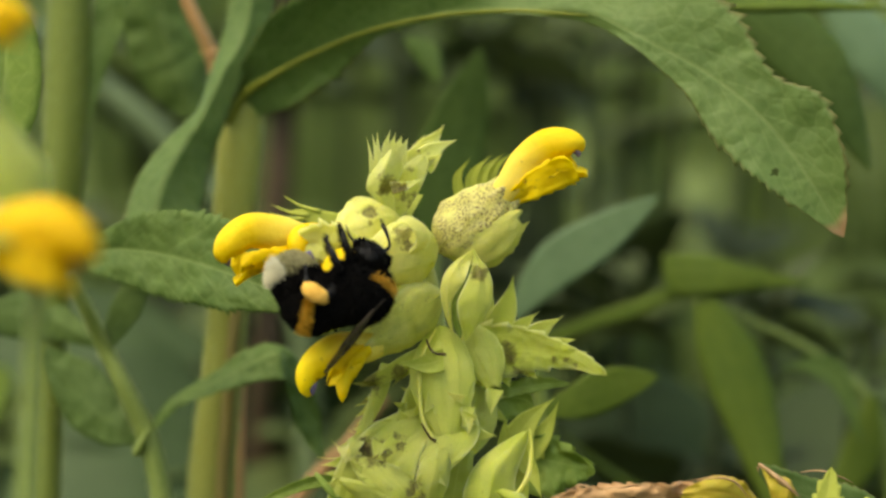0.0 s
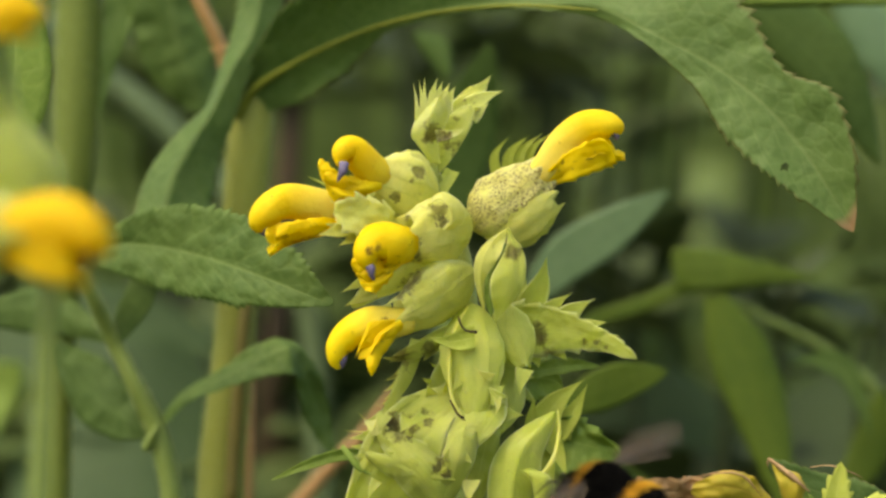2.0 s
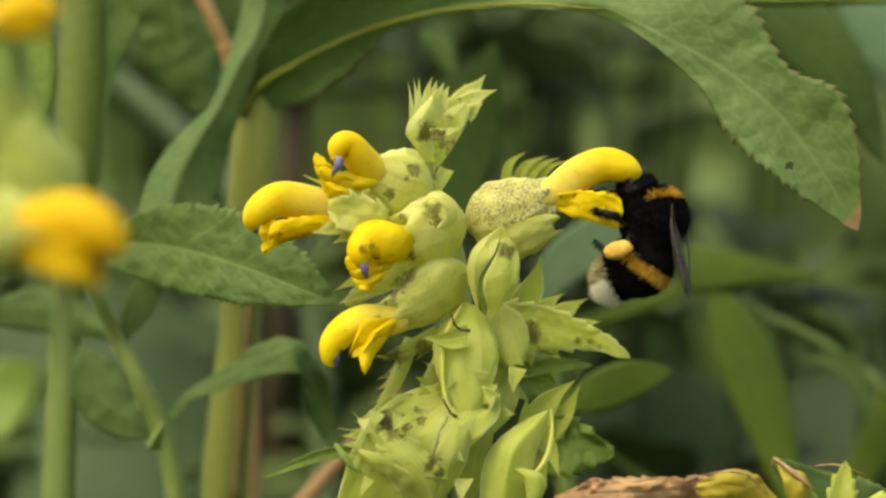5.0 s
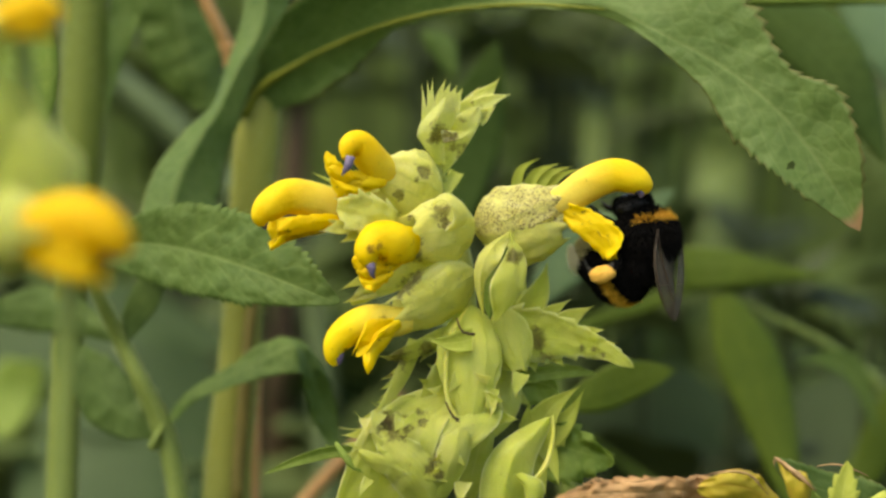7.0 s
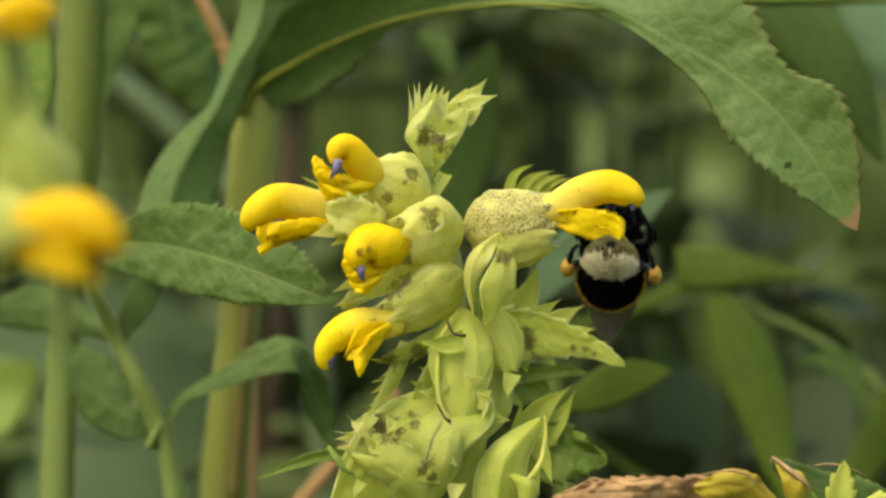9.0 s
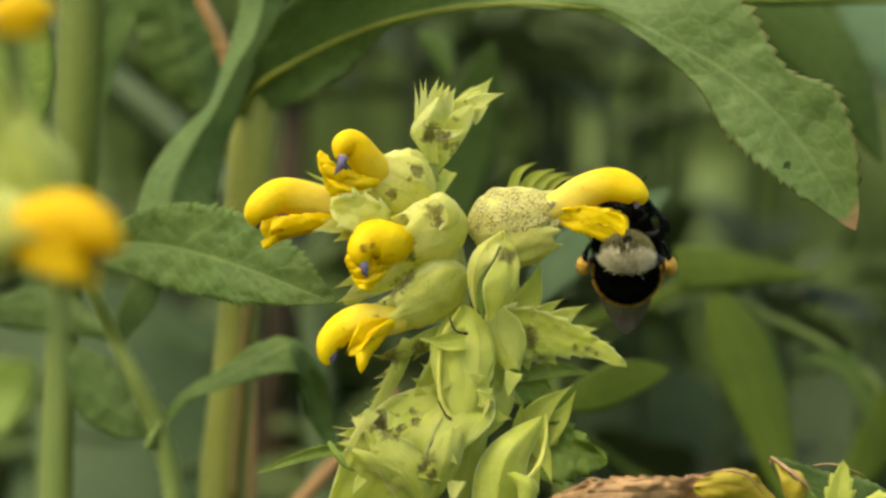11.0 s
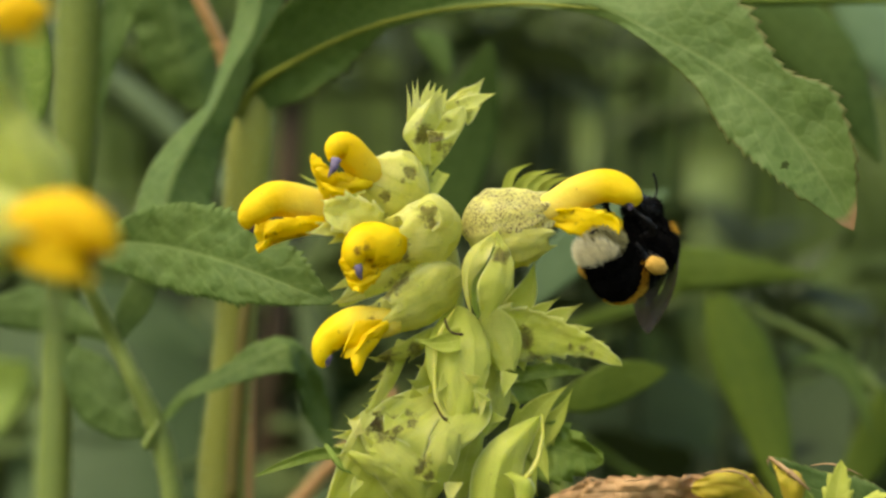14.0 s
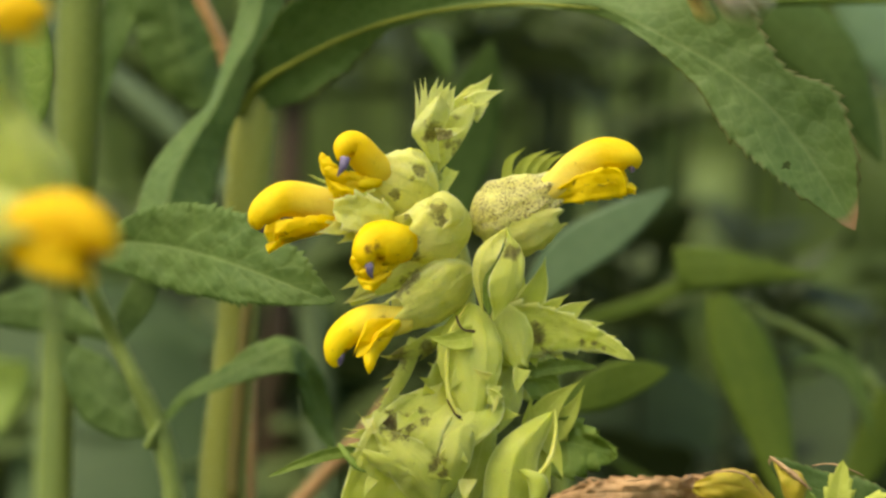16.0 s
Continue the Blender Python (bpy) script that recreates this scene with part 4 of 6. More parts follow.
def corolla(parent, base, tip, up, size=1.0, hook=1.0, side=0.0, seed=0.0, lip=1.0, out=0.0, hood_mat=YELLOW, lip_mat=ORANGE):
    """Hooded upper lip with a violet tooth, and a frilled three-lobed lower lip."""
    o, ln, x, u, w = frame_of(base, tip, up)

    def at(a, b, c=0.0):
        return o + x * (a * ln) + u * (b * ln) + w * (c * ln)
    r = ln * size
    hood = sweep([at(-0.25, -0.06), at(0.1, -0.01), at(0.4, 0.09), at(0.68, 0.13), at(0.88, 0.06 - 0.03 * hook), at(0.965, -0.06 * hook - 0.02), at(0.97, -0.16 * hook - 0.02)],
                 [0.1 * r, 0.165 * r, 0.185 * r, 0.185 * r, 0.165 * r, 0.12 * r, 0.03 * r],
                 [0.05 * r, 0.11 * r, 0.14 * r, 0.155 * r, 0.14 * r, 0.10 * r, 0.03 * r], side=w, n=34, ring=20, lump=0.08, seed=seed)
    part("upper_lip", hood, hood_mat, parent, "glossy yellow hooded upper lip")
    part("tooth", sweep([at(0.92, -0.08 * hook, 0.02), at(0.93, -0.14 * hook - 0.02, 0.02), at(0.91, -0.18 * hook - 0.03, 0.02)], [0.045 * ln, 0.04 * ln, 0.012 * ln], side=w, n=8, ring=8), VIOLET, parent, "violet tooth of the hood")
    lobes = []
    for k, c in ((-1, -0.13), (1, 0.13)):
        lobes.append(blade([at(0.08, -0.12, c * 0.5), at(0.38, -0.13, c), at(0.66 + out, -0.17, c * 1.15), at(0.84 + 1.5 * out, -0.2, c * 1.3 + side)],
                           [tuple(u * 0.13 * ln * lip + w * 0.03 * k * ln)], [tuple(u * -0.16 * ln * lip - w * 0.07 * k * ln)], teeth=6, depth=0.2, base=0.5, peak=0.78, power=0.4, cup=0.2, ripple=0.15, crumple=0.45, thick=0.3, cols=5, per=5, seed=seed + k * 2.1))
    lobes.append(blade([at(0.3, -0.2), at(0.55, -0.25), at(0.75 + out, -0.31), at(0.88 + 1.5 * out, -0.38)], [tuple(w * -0.13 * ln * lip)], [tuple(w * 0.13 * ln * lip)], teeth=6, depth=0.2, base=0.5, peak=0.7, power=0.45, cup=0.5, ripple=0.2, thick=0.35, seed=seed + 7))
    lobes.append(sweep([at(-0.12, -0.1), at(0.15, -0.12), at(0.42, -0.15), at(0.66, -0.19)], [0.03 * ln, 0.07 * ln, 0.09 * ln, 0.03 * ln], [0.03 * ln, 0.08 * ln, 0.11 * ln, 0.05 * ln], side=w, n=14, ring=14, lump=0.1, seed=seed))
    lower = part("lower_lip", merged(*lobes), lip_mat, parent, "frilled orange-yellow lower lip")
    return lower, at(0.1, -0.1)


def nodding_corolla(parent, spine, radii, beak, lip, seed, petal=YELLOW_PLAIN, wide=1.0, frill=1.0):
    """A hood seen from its front like a bird's head: spine and radii of the hood, violet beak, frilled lip below."""
    top = part("upper_lip", sweep(spine, radii, [r * 0.92 for r in radii], n=30, ring=22, lump=0.07, seed=seed), petal, parent, "glossy yellow hood bent down at the front")
    part("tooth", sweep(beak, [0.6, 0.5, 0.34, 0.08], [0.4, 0.36, 0.24, 0.08], n=12, ring=10), VIOLET, parent, "violet tooth of the hood")
    lobes = [sweep(lip, [0.7, 0.8, 0.6, 0.4, 0.15], [0.9, 0.9, 0.6, 0.4, 0.15], n=20, ring=14, lump=0.3, seed=seed + 1)]
    for k, (dx, dz, turn) in enumerate(((-0.4, 0.9, 0.5), (0.3, -0.7, -0.4), (0.1, 0.1, 1.2))):
        across = (0.6 * wide * math.sin(turn), -0.5 * math.sin(turn), 1.05 * wide * math.cos(turn))
        lobes.append(blade([tuple(np.array(q) + (dx * f, -0.5 * f, dz * f)) for f, q in zip((0, 0.4, 0.8, 1.2, 1.4), lip)], [across], [tuple(-c for c in across)], teeth=7, depth=0.35 * frill, base=0.4, peak=0.75, power=0.4, cup=0.5 * frill, ripple=0.35 * frill, crumple=0.9 * frill, thick=0.22, per=6, cols=6, seed=seed + k * 3.1))
    part("lower_lip", merged(*lobes), ORANGE, parent, "frilled orange-yellow lower lip")
    return top


def hinged(ob, joint):
    """Puts a part's origin on the joint about which it turns; joint in metres in the space of the thing."""
    ob.data.transform(Matrix.Translation(-joint))
    for child in ob.children:
        child.location -= joint
    ob.location = joint


def spots_at(thing, *places):
    off = ORIGIN[thing.name]
    return [(tuple((np.array(p) - off) * 0.001), r * 0.001) for p, r in places]


def lobe(base, tip, wide, bend=0.0, bow=0.0, seed=0.0, thick=0.16, blunt=0.8):
    """A pointed lobe or tooth of a bract: wide at its base, drawn out to a fine point."""
    base, tip = np.array(base, float) + (0, 0.9, 0), np.array(tip, float)
    d = tip - base
    ln = np.linalg.norm(d)
    perp = unit(np.cross(d, (0, 1, 0)))
    mid = base + d * 0.5 + perp * bend * ln + np.array((0, -bow * ln, 0))
    half = perp * wide
    return blade([tuple(base), tuple(mid), tuple(tip)], [tuple(half)], [tuple(-half)], base=1.0, peak=0.02, power=1.25 / blunt, cup=0.25, ripple=0.05, thick=thick, cols=4, seed=seed)


def awn(base, tip, wide=0.12, bend=0.06):
    base, tip = np.array(base, float), np.array(tip, float)
    d = tip - base
    mid = base + d * 0.5 + unit(np.cross(d, (0, 1, 0))) * bend * np.linalg.norm(d)
    return sweep([tuple(base), tuple(mid), tuple(tip)], [wide, wide * 0.7, 0.02], n=10, ring=6)


def toothed(name, shapes, material, parent, label=""):
    """A bract whose teeth are parts of their own; beside the bract where its parent is a part already."""
    body = part(name, shapes[0], material, parent, label)
    for shape in shapes[1:]:
        part("bract_tooth", shape, material, parent if parent.parent else body)
    return body


def rattle():
    plant = root("yellow_rattle", 4.5, 2, "flowering yellow rattle with pale inflated calyces and yellow hooded flowers", "flower")
    skin = calyx_material("calyx_skin", 0.1)
    pale_skin = calyx_material("calyx_pale", 0.05, (), (0.7, 0.71, 0.15), (0.81, 0.8, 0.26), 0.45)
    skin_green = calyx_material("calyx_green", 0.06, spots_at(plant, ((9.9, -6, -17.5), 0.5), ((8.2, -6, -18.3), 0.6)), (0.47, 0.53, 0.09), (0.61, 0.635, 0.17))
    speckled = calyx_material("calyx_speckled", 0.95, (), (0.68, 0.67, 0.18), (0.81, 0.78, 0.3), 0.4)
    marked = calyx_material("calyx_marked", 0.12, spots_at(plant, ((-2.8, -5, 9.4), 0.65), ((-3.8, -5, 8.5), 0.4), ((-0.6, -9, 4.6), 0.9), ((-0.1, -9, 3.3), 0.6), ((-3.3, -11, 1.1), 0.6), ((-3.5, -11, -0.7), 0.75), ((-3.3, -7, -3), 0.8), ((-4.5, -7, -4), 0.9), ((-5.3, -7, -5.3), 0.6), ((-5.7, -6, 6.5), 0.5), ((-4.2, -8, 3.8), 0.4)), (0.66, 0.655, 0.145), (0.79, 0.77, 0.265), 0.42)
    bract_marked = calyx_material("bract_marked", 0.05, spots_at(plant, ((8.1, -9, -0.5), 0.85), ((-5.6, -11, -20.8), 1.5), ((-4.3, -11, -21.2), 0.8), ((-7, -11, -20.6), 0.9), ((-2.5, -11, -19.6), 0.75), ((-2.1, -11, -20.4), 0.6), ((-5.7, -4, -12.7), 1.3), ((-1.8, -4, -12.1), 1.0), ((11.1, -3, -9.8), 0.9), ((11.6, -3, -10.8), 0.7), ((12.6, -3, -12.6), 0.7), ((16.7, -3, -11.2), 0.4), ((18.3, -3, -11.4), 0.5), ((19.4, -3, -11.9), 0.35), ((-6.4, -4, -14.8), 0.6), ((-0.6, -12, -25), 0.7), ((-1.1, -12, -25.8), 0.6), ((0.1, -12, -26.6), 0.5), ((1.3, -9, -12.4), 0.45)), (0.46, 0.515, 0.085), (0.62, 0.64, 0.165), 0.45)
    bud_skin = calyx_material("bud_skin", 0.1, spots_at(plant, ((-1.4, -5, 14.4), 0.9), ((-0.4, -5, 13.6), 0.8), ((0.7, -5, 13.9), 0.5), ((-1.9, -5, 13.2), 0.5), ((0.4, -4, 12.8), 0.7), ((1.5, -4, 15.8), 0.5), ((1.1, -4, 15.5), 0.4), ((2, -3, 12.4), 0.6), ((1.5, -3, 11.7), 0.5), ((2.6, -2, 18), 0.3), ((-0.8, -3, 10.1), 0.5)), (0.68, 0.71, 0.19), (0.83, 0.84, 0.35), 0.45)
    part("stem", sweep([(6, 2, -450), (6, 2, -250), (4.5, 2, -48.5), (4.2, 2, -30.1), (3.6, 3, -14.3), (2.7, 3, -2.7), (1.6, 3, 2.1), (0.1, 2, 6.6), (-1.1, 0, 10.3), (-1.2, 0, 13)],
                       [1.3, 1.2, 1.1, 1.05, 1.0, 0.9, 0.8, 0.6, 0.5, 0.4], n=60, ring=12, lump=0.06), STEM_PALE, plant, "ridged pale green stem")

    # flower that reaches out and dips under the bee
    reach = calyx(plant, (3.3, -1, 2.5), (13.6, -3, 7.4), (-0.3, 0, 1), 4.0, 2.7, speckled, 1.0, mouth=0.4, belly=0.4, label="inflated calyx speckled purple-brown")
    reach_lip, lip_joint = corolla(reach, (12.5, -3, 7.4), (22.9, -4, 11.3), (-0.35, 0, 1), 1.0, 0.8, 0.05, 1.0, 1.15)
    calyx(reach, (4.6, -1.5, 1.2), (14.1, -2.5, 4.6), (-0.3, 0, 1), 3.6, 2.4, skin, 6.5, mouth=0.45, belly=0.5, tooth=0.1)
    comb = [lobe((7.8, 3, 8), (10.3, 3, 12.5), 0.8, 0.2), lobe((9, 4, 7.6), (12.9, 4, 12.2), 0.95, 0.18), lobe((10.2, 4, 8), (14.4, 4, 12), 0.85, 0.16), lobe((11.4, 5, 8.3), (15.4, 5, 11.8), 0.75, 0.14), lobe((6.6, 3, 6.1), (11.9, 3, 8.4), 1.6, -0.1)]
    toothed("bract", [*comb], BRACT, reach, "comb-toothed pale green bract")

    # three flowers on the other flank and the low one
    top = calyx(plant, (-0.8, -1, 6.1), (-8.2, -6.5, 9.2), (0.3, -0.1, 1), 4.0, 2.6, marked, 2.0, mouth=0.6, belly=0.5, tooth=0.12)
    nodding_corolla(top, [(-6.4, -5, 8.3), (-8.1, -6.5, 9.5), (-9.4, -8, 11), (-10.8, -9, 12.4), (-11.8, -10, 12), (-12.1, -10.5, 10.5)], [1.6, 2.1, 2.0, 1.75, 1.35, 0.5],
                    [(-11.6, -11, 10.8), (-11.8, -11.6, 9.8), (-12.1, -11.6, 9.3), (-12.5, -11.2, 8.6)], [(-7.8, -7, 8), (-9.7, -8.5, 7.8), (-11.6, -9.5, 7.7), (-13, -10, 8.3), (-14.2, -10, 9.5)], 2.0)
    far = calyx(plant, (-4.2, -2, 2.4), (-12.4, -7, 4.2), (0.15, 0, 1), 2.6, 2.0, skin, 3.0, mouth=0.75, belly=0.6, tooth=0.3)
    corolla(far, (-11.2, -6, 4.7), (-22.4, -10, 4.2), (0, 0, 1), 0.95, 0.9, 0.04, 3.0, 0.72)
    mid = calyx(plant, (3.3, -2, 3.1), (-4.8, -9, 1.4), (0.2, -0.1, 1), 3.9, 2.9, marked, 4.0, mouth=0.68, belly=0.45, tooth=0.1)
    nodding_corolla(mid, [(-3.6, -7, 0.9), (-5.1, -8.5, 0.7), (-6.6, -10, 0.7), (-8.1, -11, 0.7), (-9.1, -11.8, -0.5), (-8.8, -12, -2.2)], [1.8, 2.4, 2.8, 2.5, 1.75, 0.6],
                    [(-9, -12.2, -1.3), (-8.7, -12.6, -2.2), (-8.6, -12.5, -2.9), (-8.3, -12.2, -3.5)], [(-5.7, -8.5, -1.4), (-6.7, -10, -2.2), (-7.8, -11, -2.9), (-9.1, -11.4, -3.1), (-10.5, -11.2, -2.7)], 4.0, petal_material("petal_yellow_marked", (0.78, 0.54, 0.008), (0.85, 0.65, 0.02), 0.5, 0.0, 0.0, spots_at(plant, ((-8.8, -12.5, 0.1), 0.6), ((-7.9, -12, 0.3), 0.5), ((-7.5, -12.5, -1.4), 0.45), ((-7, -12, -2.3), 0.55), ((-7.2, -12, -3.3), 0.4))))
    low = calyx(plant, (3.7, -3, -2.5), (-5.7, -8, -8), (0.5, -0.1, 1), 3.8, 2.6, marked, 5.0, mouth=0.6, belly=0.42, tooth=0.16)
    hood_marks = petal_material("petal_yellow_low", (0.78, 0.55, 0.008), (0.86, 0.68, 0.02), 0.4, -0.02, 0.3, spots_at(plant, ((-7.5, -10, -10.1), 0.4), ((-8.7, -10.5, -10.8), 0.45), ((-10.2, -11, -11.6), 0.4), ((-11.3, -11, -12.3), 0.4), ((-7.2, -10, -8.4), 0.55)))
    nodding_corolla(low, [(-4.2, -7, -8.4), (-6.3, -8, -8.7), (-8.9, -9, -8.9), (-11.1, -9.8, -9.7), (-12.6, -10, -11.2), (-13, -10, -13), (-12.6, -10, -14)], [1.5, 1.9, 2.2, 2.0, 1.55, 1.0, 0.35],
                    [(-12.2, -10.2, -12.3), (-12.2, -10.4, -13), (-12.3, -10.2, -13.6), (-12.7, -10, -14)], [(-5.5, -9, -8.8), (-6.8, -10, -9.7), (-8.2, -10.8, -10.7), (-9.0, -11, -11.5), (-9.7, -11, -12.8)], 5.0, hood_marks, 1.75, 0.4)
    toothed("sepal", [blade([(-6.3, -8, 2.8), (-9.1, -9.5, 4), (-11.5, -10.4, 4.6), (-13, -10.6, 4.9)], [(0.4, 0.3, 2.0)], [(-0.3, 0.3, -2.2)], teeth=5, depth=0.35, per=8, base=0.9, peak=0.45, power=0.6, cup=-0.3, cols=7, seed=61.0, crumple=0.9),
                         lobe((-10.5, -10, 4.9), (-12.3, -10.6, 6.4), 1.0, 0.05, 0.0, 1.0), lobe((-10.7, -10, 3.6), (-15.2, -10.6, 1.9), 1.3, 0.08, 0.05, 2.0), lobe((-9.7, -9.5, 2.6), (-12.6, -10, 0.6), 1.0, 0.05, 0.0, 3.0)], pale_skin, far, "torn pale sepal")
    part("sepal", blade([(-1.8, -10.2, 5.3), (-0.3, -10.8, 6), (1, -10.6, 4.9), (1.1, -10.2, 3.4), (-0.1, -9.8, 2.5)], [(-0.1, -0.2, -0.5), (-0.5, -0.2, -0.1), (-0.3, -0.2, 0.4)], [(0, 1.2, 0.9), (1.0, 1.2, 0.3), (0.7, 1.2, -0.6)], base=0.3, peak=0.5, power=0.6, cup=-0.3, seed=62.0, cols=5, crumple=0.3), skin, mid, "thin fold round the dimple of the calyx")
    toothed("spent_calyx", [blade([(1.1, -1, -2.7), (-3, -3, -2.5), (-7.6, -4, -4), (-11.3, -4, -6.4)], [(0.55, 0, 2.46)], [(-0.68, 0.5, -2.32)], base=0.4, peak=0.5, power=0.5, cup=0.4, cols=6, per=8, seed=6.0, crumple=0.7),
                               lobe((-8.4, -4.6, -4.8), (-12.2, -4.6, -6.7), 0.9), lobe((-9.1, -4.6, -3.3), (-12.5, -4.6, -5), 0.7), lobe((-6.4, -4, -7.1), (-10.8, -4.4, -7.5), 0.7)], marked, plant, "torn spent calyx with dark streaks")
    toothed("bract", [blade([(-2.7, 2, 3.6), (-7.1, 3, 6), (-11.8, 3, 7.5), (-14.3, 3, 8.2)], [(0.3, 0, -1.3)], [(-0.3, 0, 1.3)], base=0.6, peak=0.3, cols=4, seed=7.0), awn((-11.9, 3, 7.6), (-16.4, 3, 9.1), 0.3), awn((-10.6, 3, 8), (-14.9, 3, 10.1), 0.3), awn((-12.6, 3, 7.2), (-16.9, 3, 8.2), 0.3)], BRACT, plant, "narrow bract with fine pale points")

    # bud at the tip
    bud = toothed("bud", [blade([(-1.2, -2, 10.5), (-2.2, -4, 13.2), (-1.6, -5, 15.9), (-0.4, -5, 18.5)], [(-0.68, 0.8, 0.14), (-1.64, 1, -0), (-1.77, 1.2, -0.27), (-1.09, 0.8, -0.14)], [(0.95, 0.4, -0.14), (1.77, 0.8, -0.41), (2.05, 0.8, -0.68), (1.64, 0.5, -0.82)], base=0.9, peak=0.75, power=0.5, cup=-0.35, cols=7, seed=8.0, crumple=0.4),
                             lobe((-3, -4.4, 15.6), (-3.5, -4, 20.3), 0.32, -0.03), lobe((-2.4, -4.6, 16), (-2.8, -4, 20.7), 0.4, -0.03), lobe((-2, -4.8, 16.3), (-2.1, -4, 20.9), 0.42, 0.02), lobe((-1.1, -5, 17), (-0.5, -4.5, 20.8), 0.7, 0.08), lobe((-0.5, -5, 17.3), (0.1, -4.5, 20.4), 0.7, 0.06), lobe((0, -5, 17.3), (0.9, -4.5, 20.1), 0.8, 0.05), lobe((0.4, -5, 17), (1.6, -4.5, 19.7), 0.9, 0.05)],
               bud_skin, plant, "pale fringed bud at the tip")
    toothed("bract", [blade([(-1, 0, 9.3), (0.3, -1, 12.2), (1.6, -2, 15.2), (3.5, -2, 17.6)], [(-0.95, 0.4, 0.41), (-1.36, 0.4, 0.55)], [(1.09, 0.6, -0.68), (1.77, 0.6, -0.95)], base=0.35, peak=0.6, power=0.6, cup=0.2, cols=5, seed=9.0, crumple=0.4), lobe((3, -2, 17.1), (7.5, -2, 19.2), 1.25, 0.06, 0.0, 4.0), lobe((3.5, -2, 16.1), (5.7, -2.2, 17.7), 1.0)], bud_skin, bud)
    toothed("bract", [blade([(-0.6, 2, 12.4), (0.8, 2, 15.5), (2.7, 1, 17.8), (4.4, 0, 19.3)], [(-1.91, 0.3, 0.41)], [(1.23, 0.3, -0.68)], base=0.5, peak=0.4, power=0.7, cup=0.2, cols=5, seed=10.0, crumple=0.4), lobe((3.3, 0.6, 18.4), (6, 0, 21.2), 1.15, -0.05, 0.0, 5.0), lobe((2.3, 0.8, 18), (3.6, 0.4, 20.1), 0.7)], bud_skin, bud)
    part("bract", lobe((-0.8, -5.4, 13.7), (3.3, -5.2, 14.8), 0.75, -0.06), bud_skin, bud)
    part("pedicel", sweep([(-1.4, -1, 10.6), (-1.2, -1, 8.9), (-0.6, 0, 6.2), (0.8, 2, 3.5)], [0.7, 0.55, 0.6, 0.7], n=14, ring=10), STEM_PALE, bud)
    part("bract", lobe((1.1, 1, 9.6), (-1.1, -3, 3.1), 0.9, -0.05), BRACT, plant)

    # middle of the head: a folded bract with its green hollow
    part("bract", blade([(7.6, -7, 2.6), (5.7, -8, 0.9), (4.4, -8.6, -1.8), (4.3, -8.4, -4.6), (4.8, -8, -7.7)], [(-0.41, 0.1, -0.27), (-0.95, 0.3, -0), (-0.82, 0.4, -0), (-0.55, 0.3, -0)], [(0.95, 0.2, -0.95), (1.36, 0.3, -1.23), (0.55, 0.6, -0.27), (0.41, 0.4, -0)], base=0.3, peak=0.4, power=0.6, cup=-0.3, ripple=0.1, seed=12.0, cols=7, crumple=0.5), skin, plant, "pale curled rim of a folded bract")
    part("bract", blade([(6.8, -6, 0.7), (5.7, -6.5, -2), (5.3, -7, -5.3), (5.5, -7, -8)], [(-1.23, 0.3, -0)], [(1.77, 0.3, -0)], base=0.6, peak=0.3, power=0.8, cup=0.4, seed=12.8, crumple=0.3), BRACT_GREEN, plant)
    toothed("bract", [blade([(7.7, -7.4, 2.4), (8.3, -8.4, -0.5), (7.7, -9, -4), (5.9, -8, -8.6)], [(-0.27, 0.6, -0.14), (-1.5, 0.5, -0), (-2.46, 0.5, -0.14), (-0.55, 0.2, -0.14)], [(0.41, 0.3, -0.14), (1.5, 0.8, -0.41), (1.64, 0.8, -0.41), (0.68, 0.4, -0.27)], base=0.4, peak=0.6, power=0.7, cup=-0.25, ripple=0.1, seed=12.5, cols=9, crumple=0.6, pleat=0.016), lobe((8.3, -8.4, 0.1), (9.7, -8, -1.4), 0.9)], bract_marked, plant, "pale folded bract with a dark blotch")

    centre = calyx(plant, (3.3, -4, -6.4), (3.6, -9, -20.6), (1, 0, 0), 3.6, 1.7, skin_green, 13.0, mouth=0.3, belly=0.42, tooth=0.05)
    part("keel", sweep([(2.8, -6, -6.7), (0.9, -7.4, -10), (0.4, -8.6, -14.1), (0.8, -9.4, -17.8), (2.3, -9.6, -20.4)], [0.1, 0.24, 0.26, 0.24, 0.1], [0.1, 0.4, 0.5, 0.4, 0.1], n=24, ring=8, lump=0.2), skin, centre, "thin pale keel of the flat calyx")
    part("bract", lobe((3.5, -9.4, -10.4), (-2.2, -9, -10.5), 1.5, 0.08, 0.0, 14.0), BRACT, plant)
    calyx(plant, (6.7, -2, -6.4), (9.5, -5, -14.5), (1, 0, 0.35), 2.5, 1.5, skin_green, 15.0, mouth=0.35, belly=0.5, tooth=0.05)
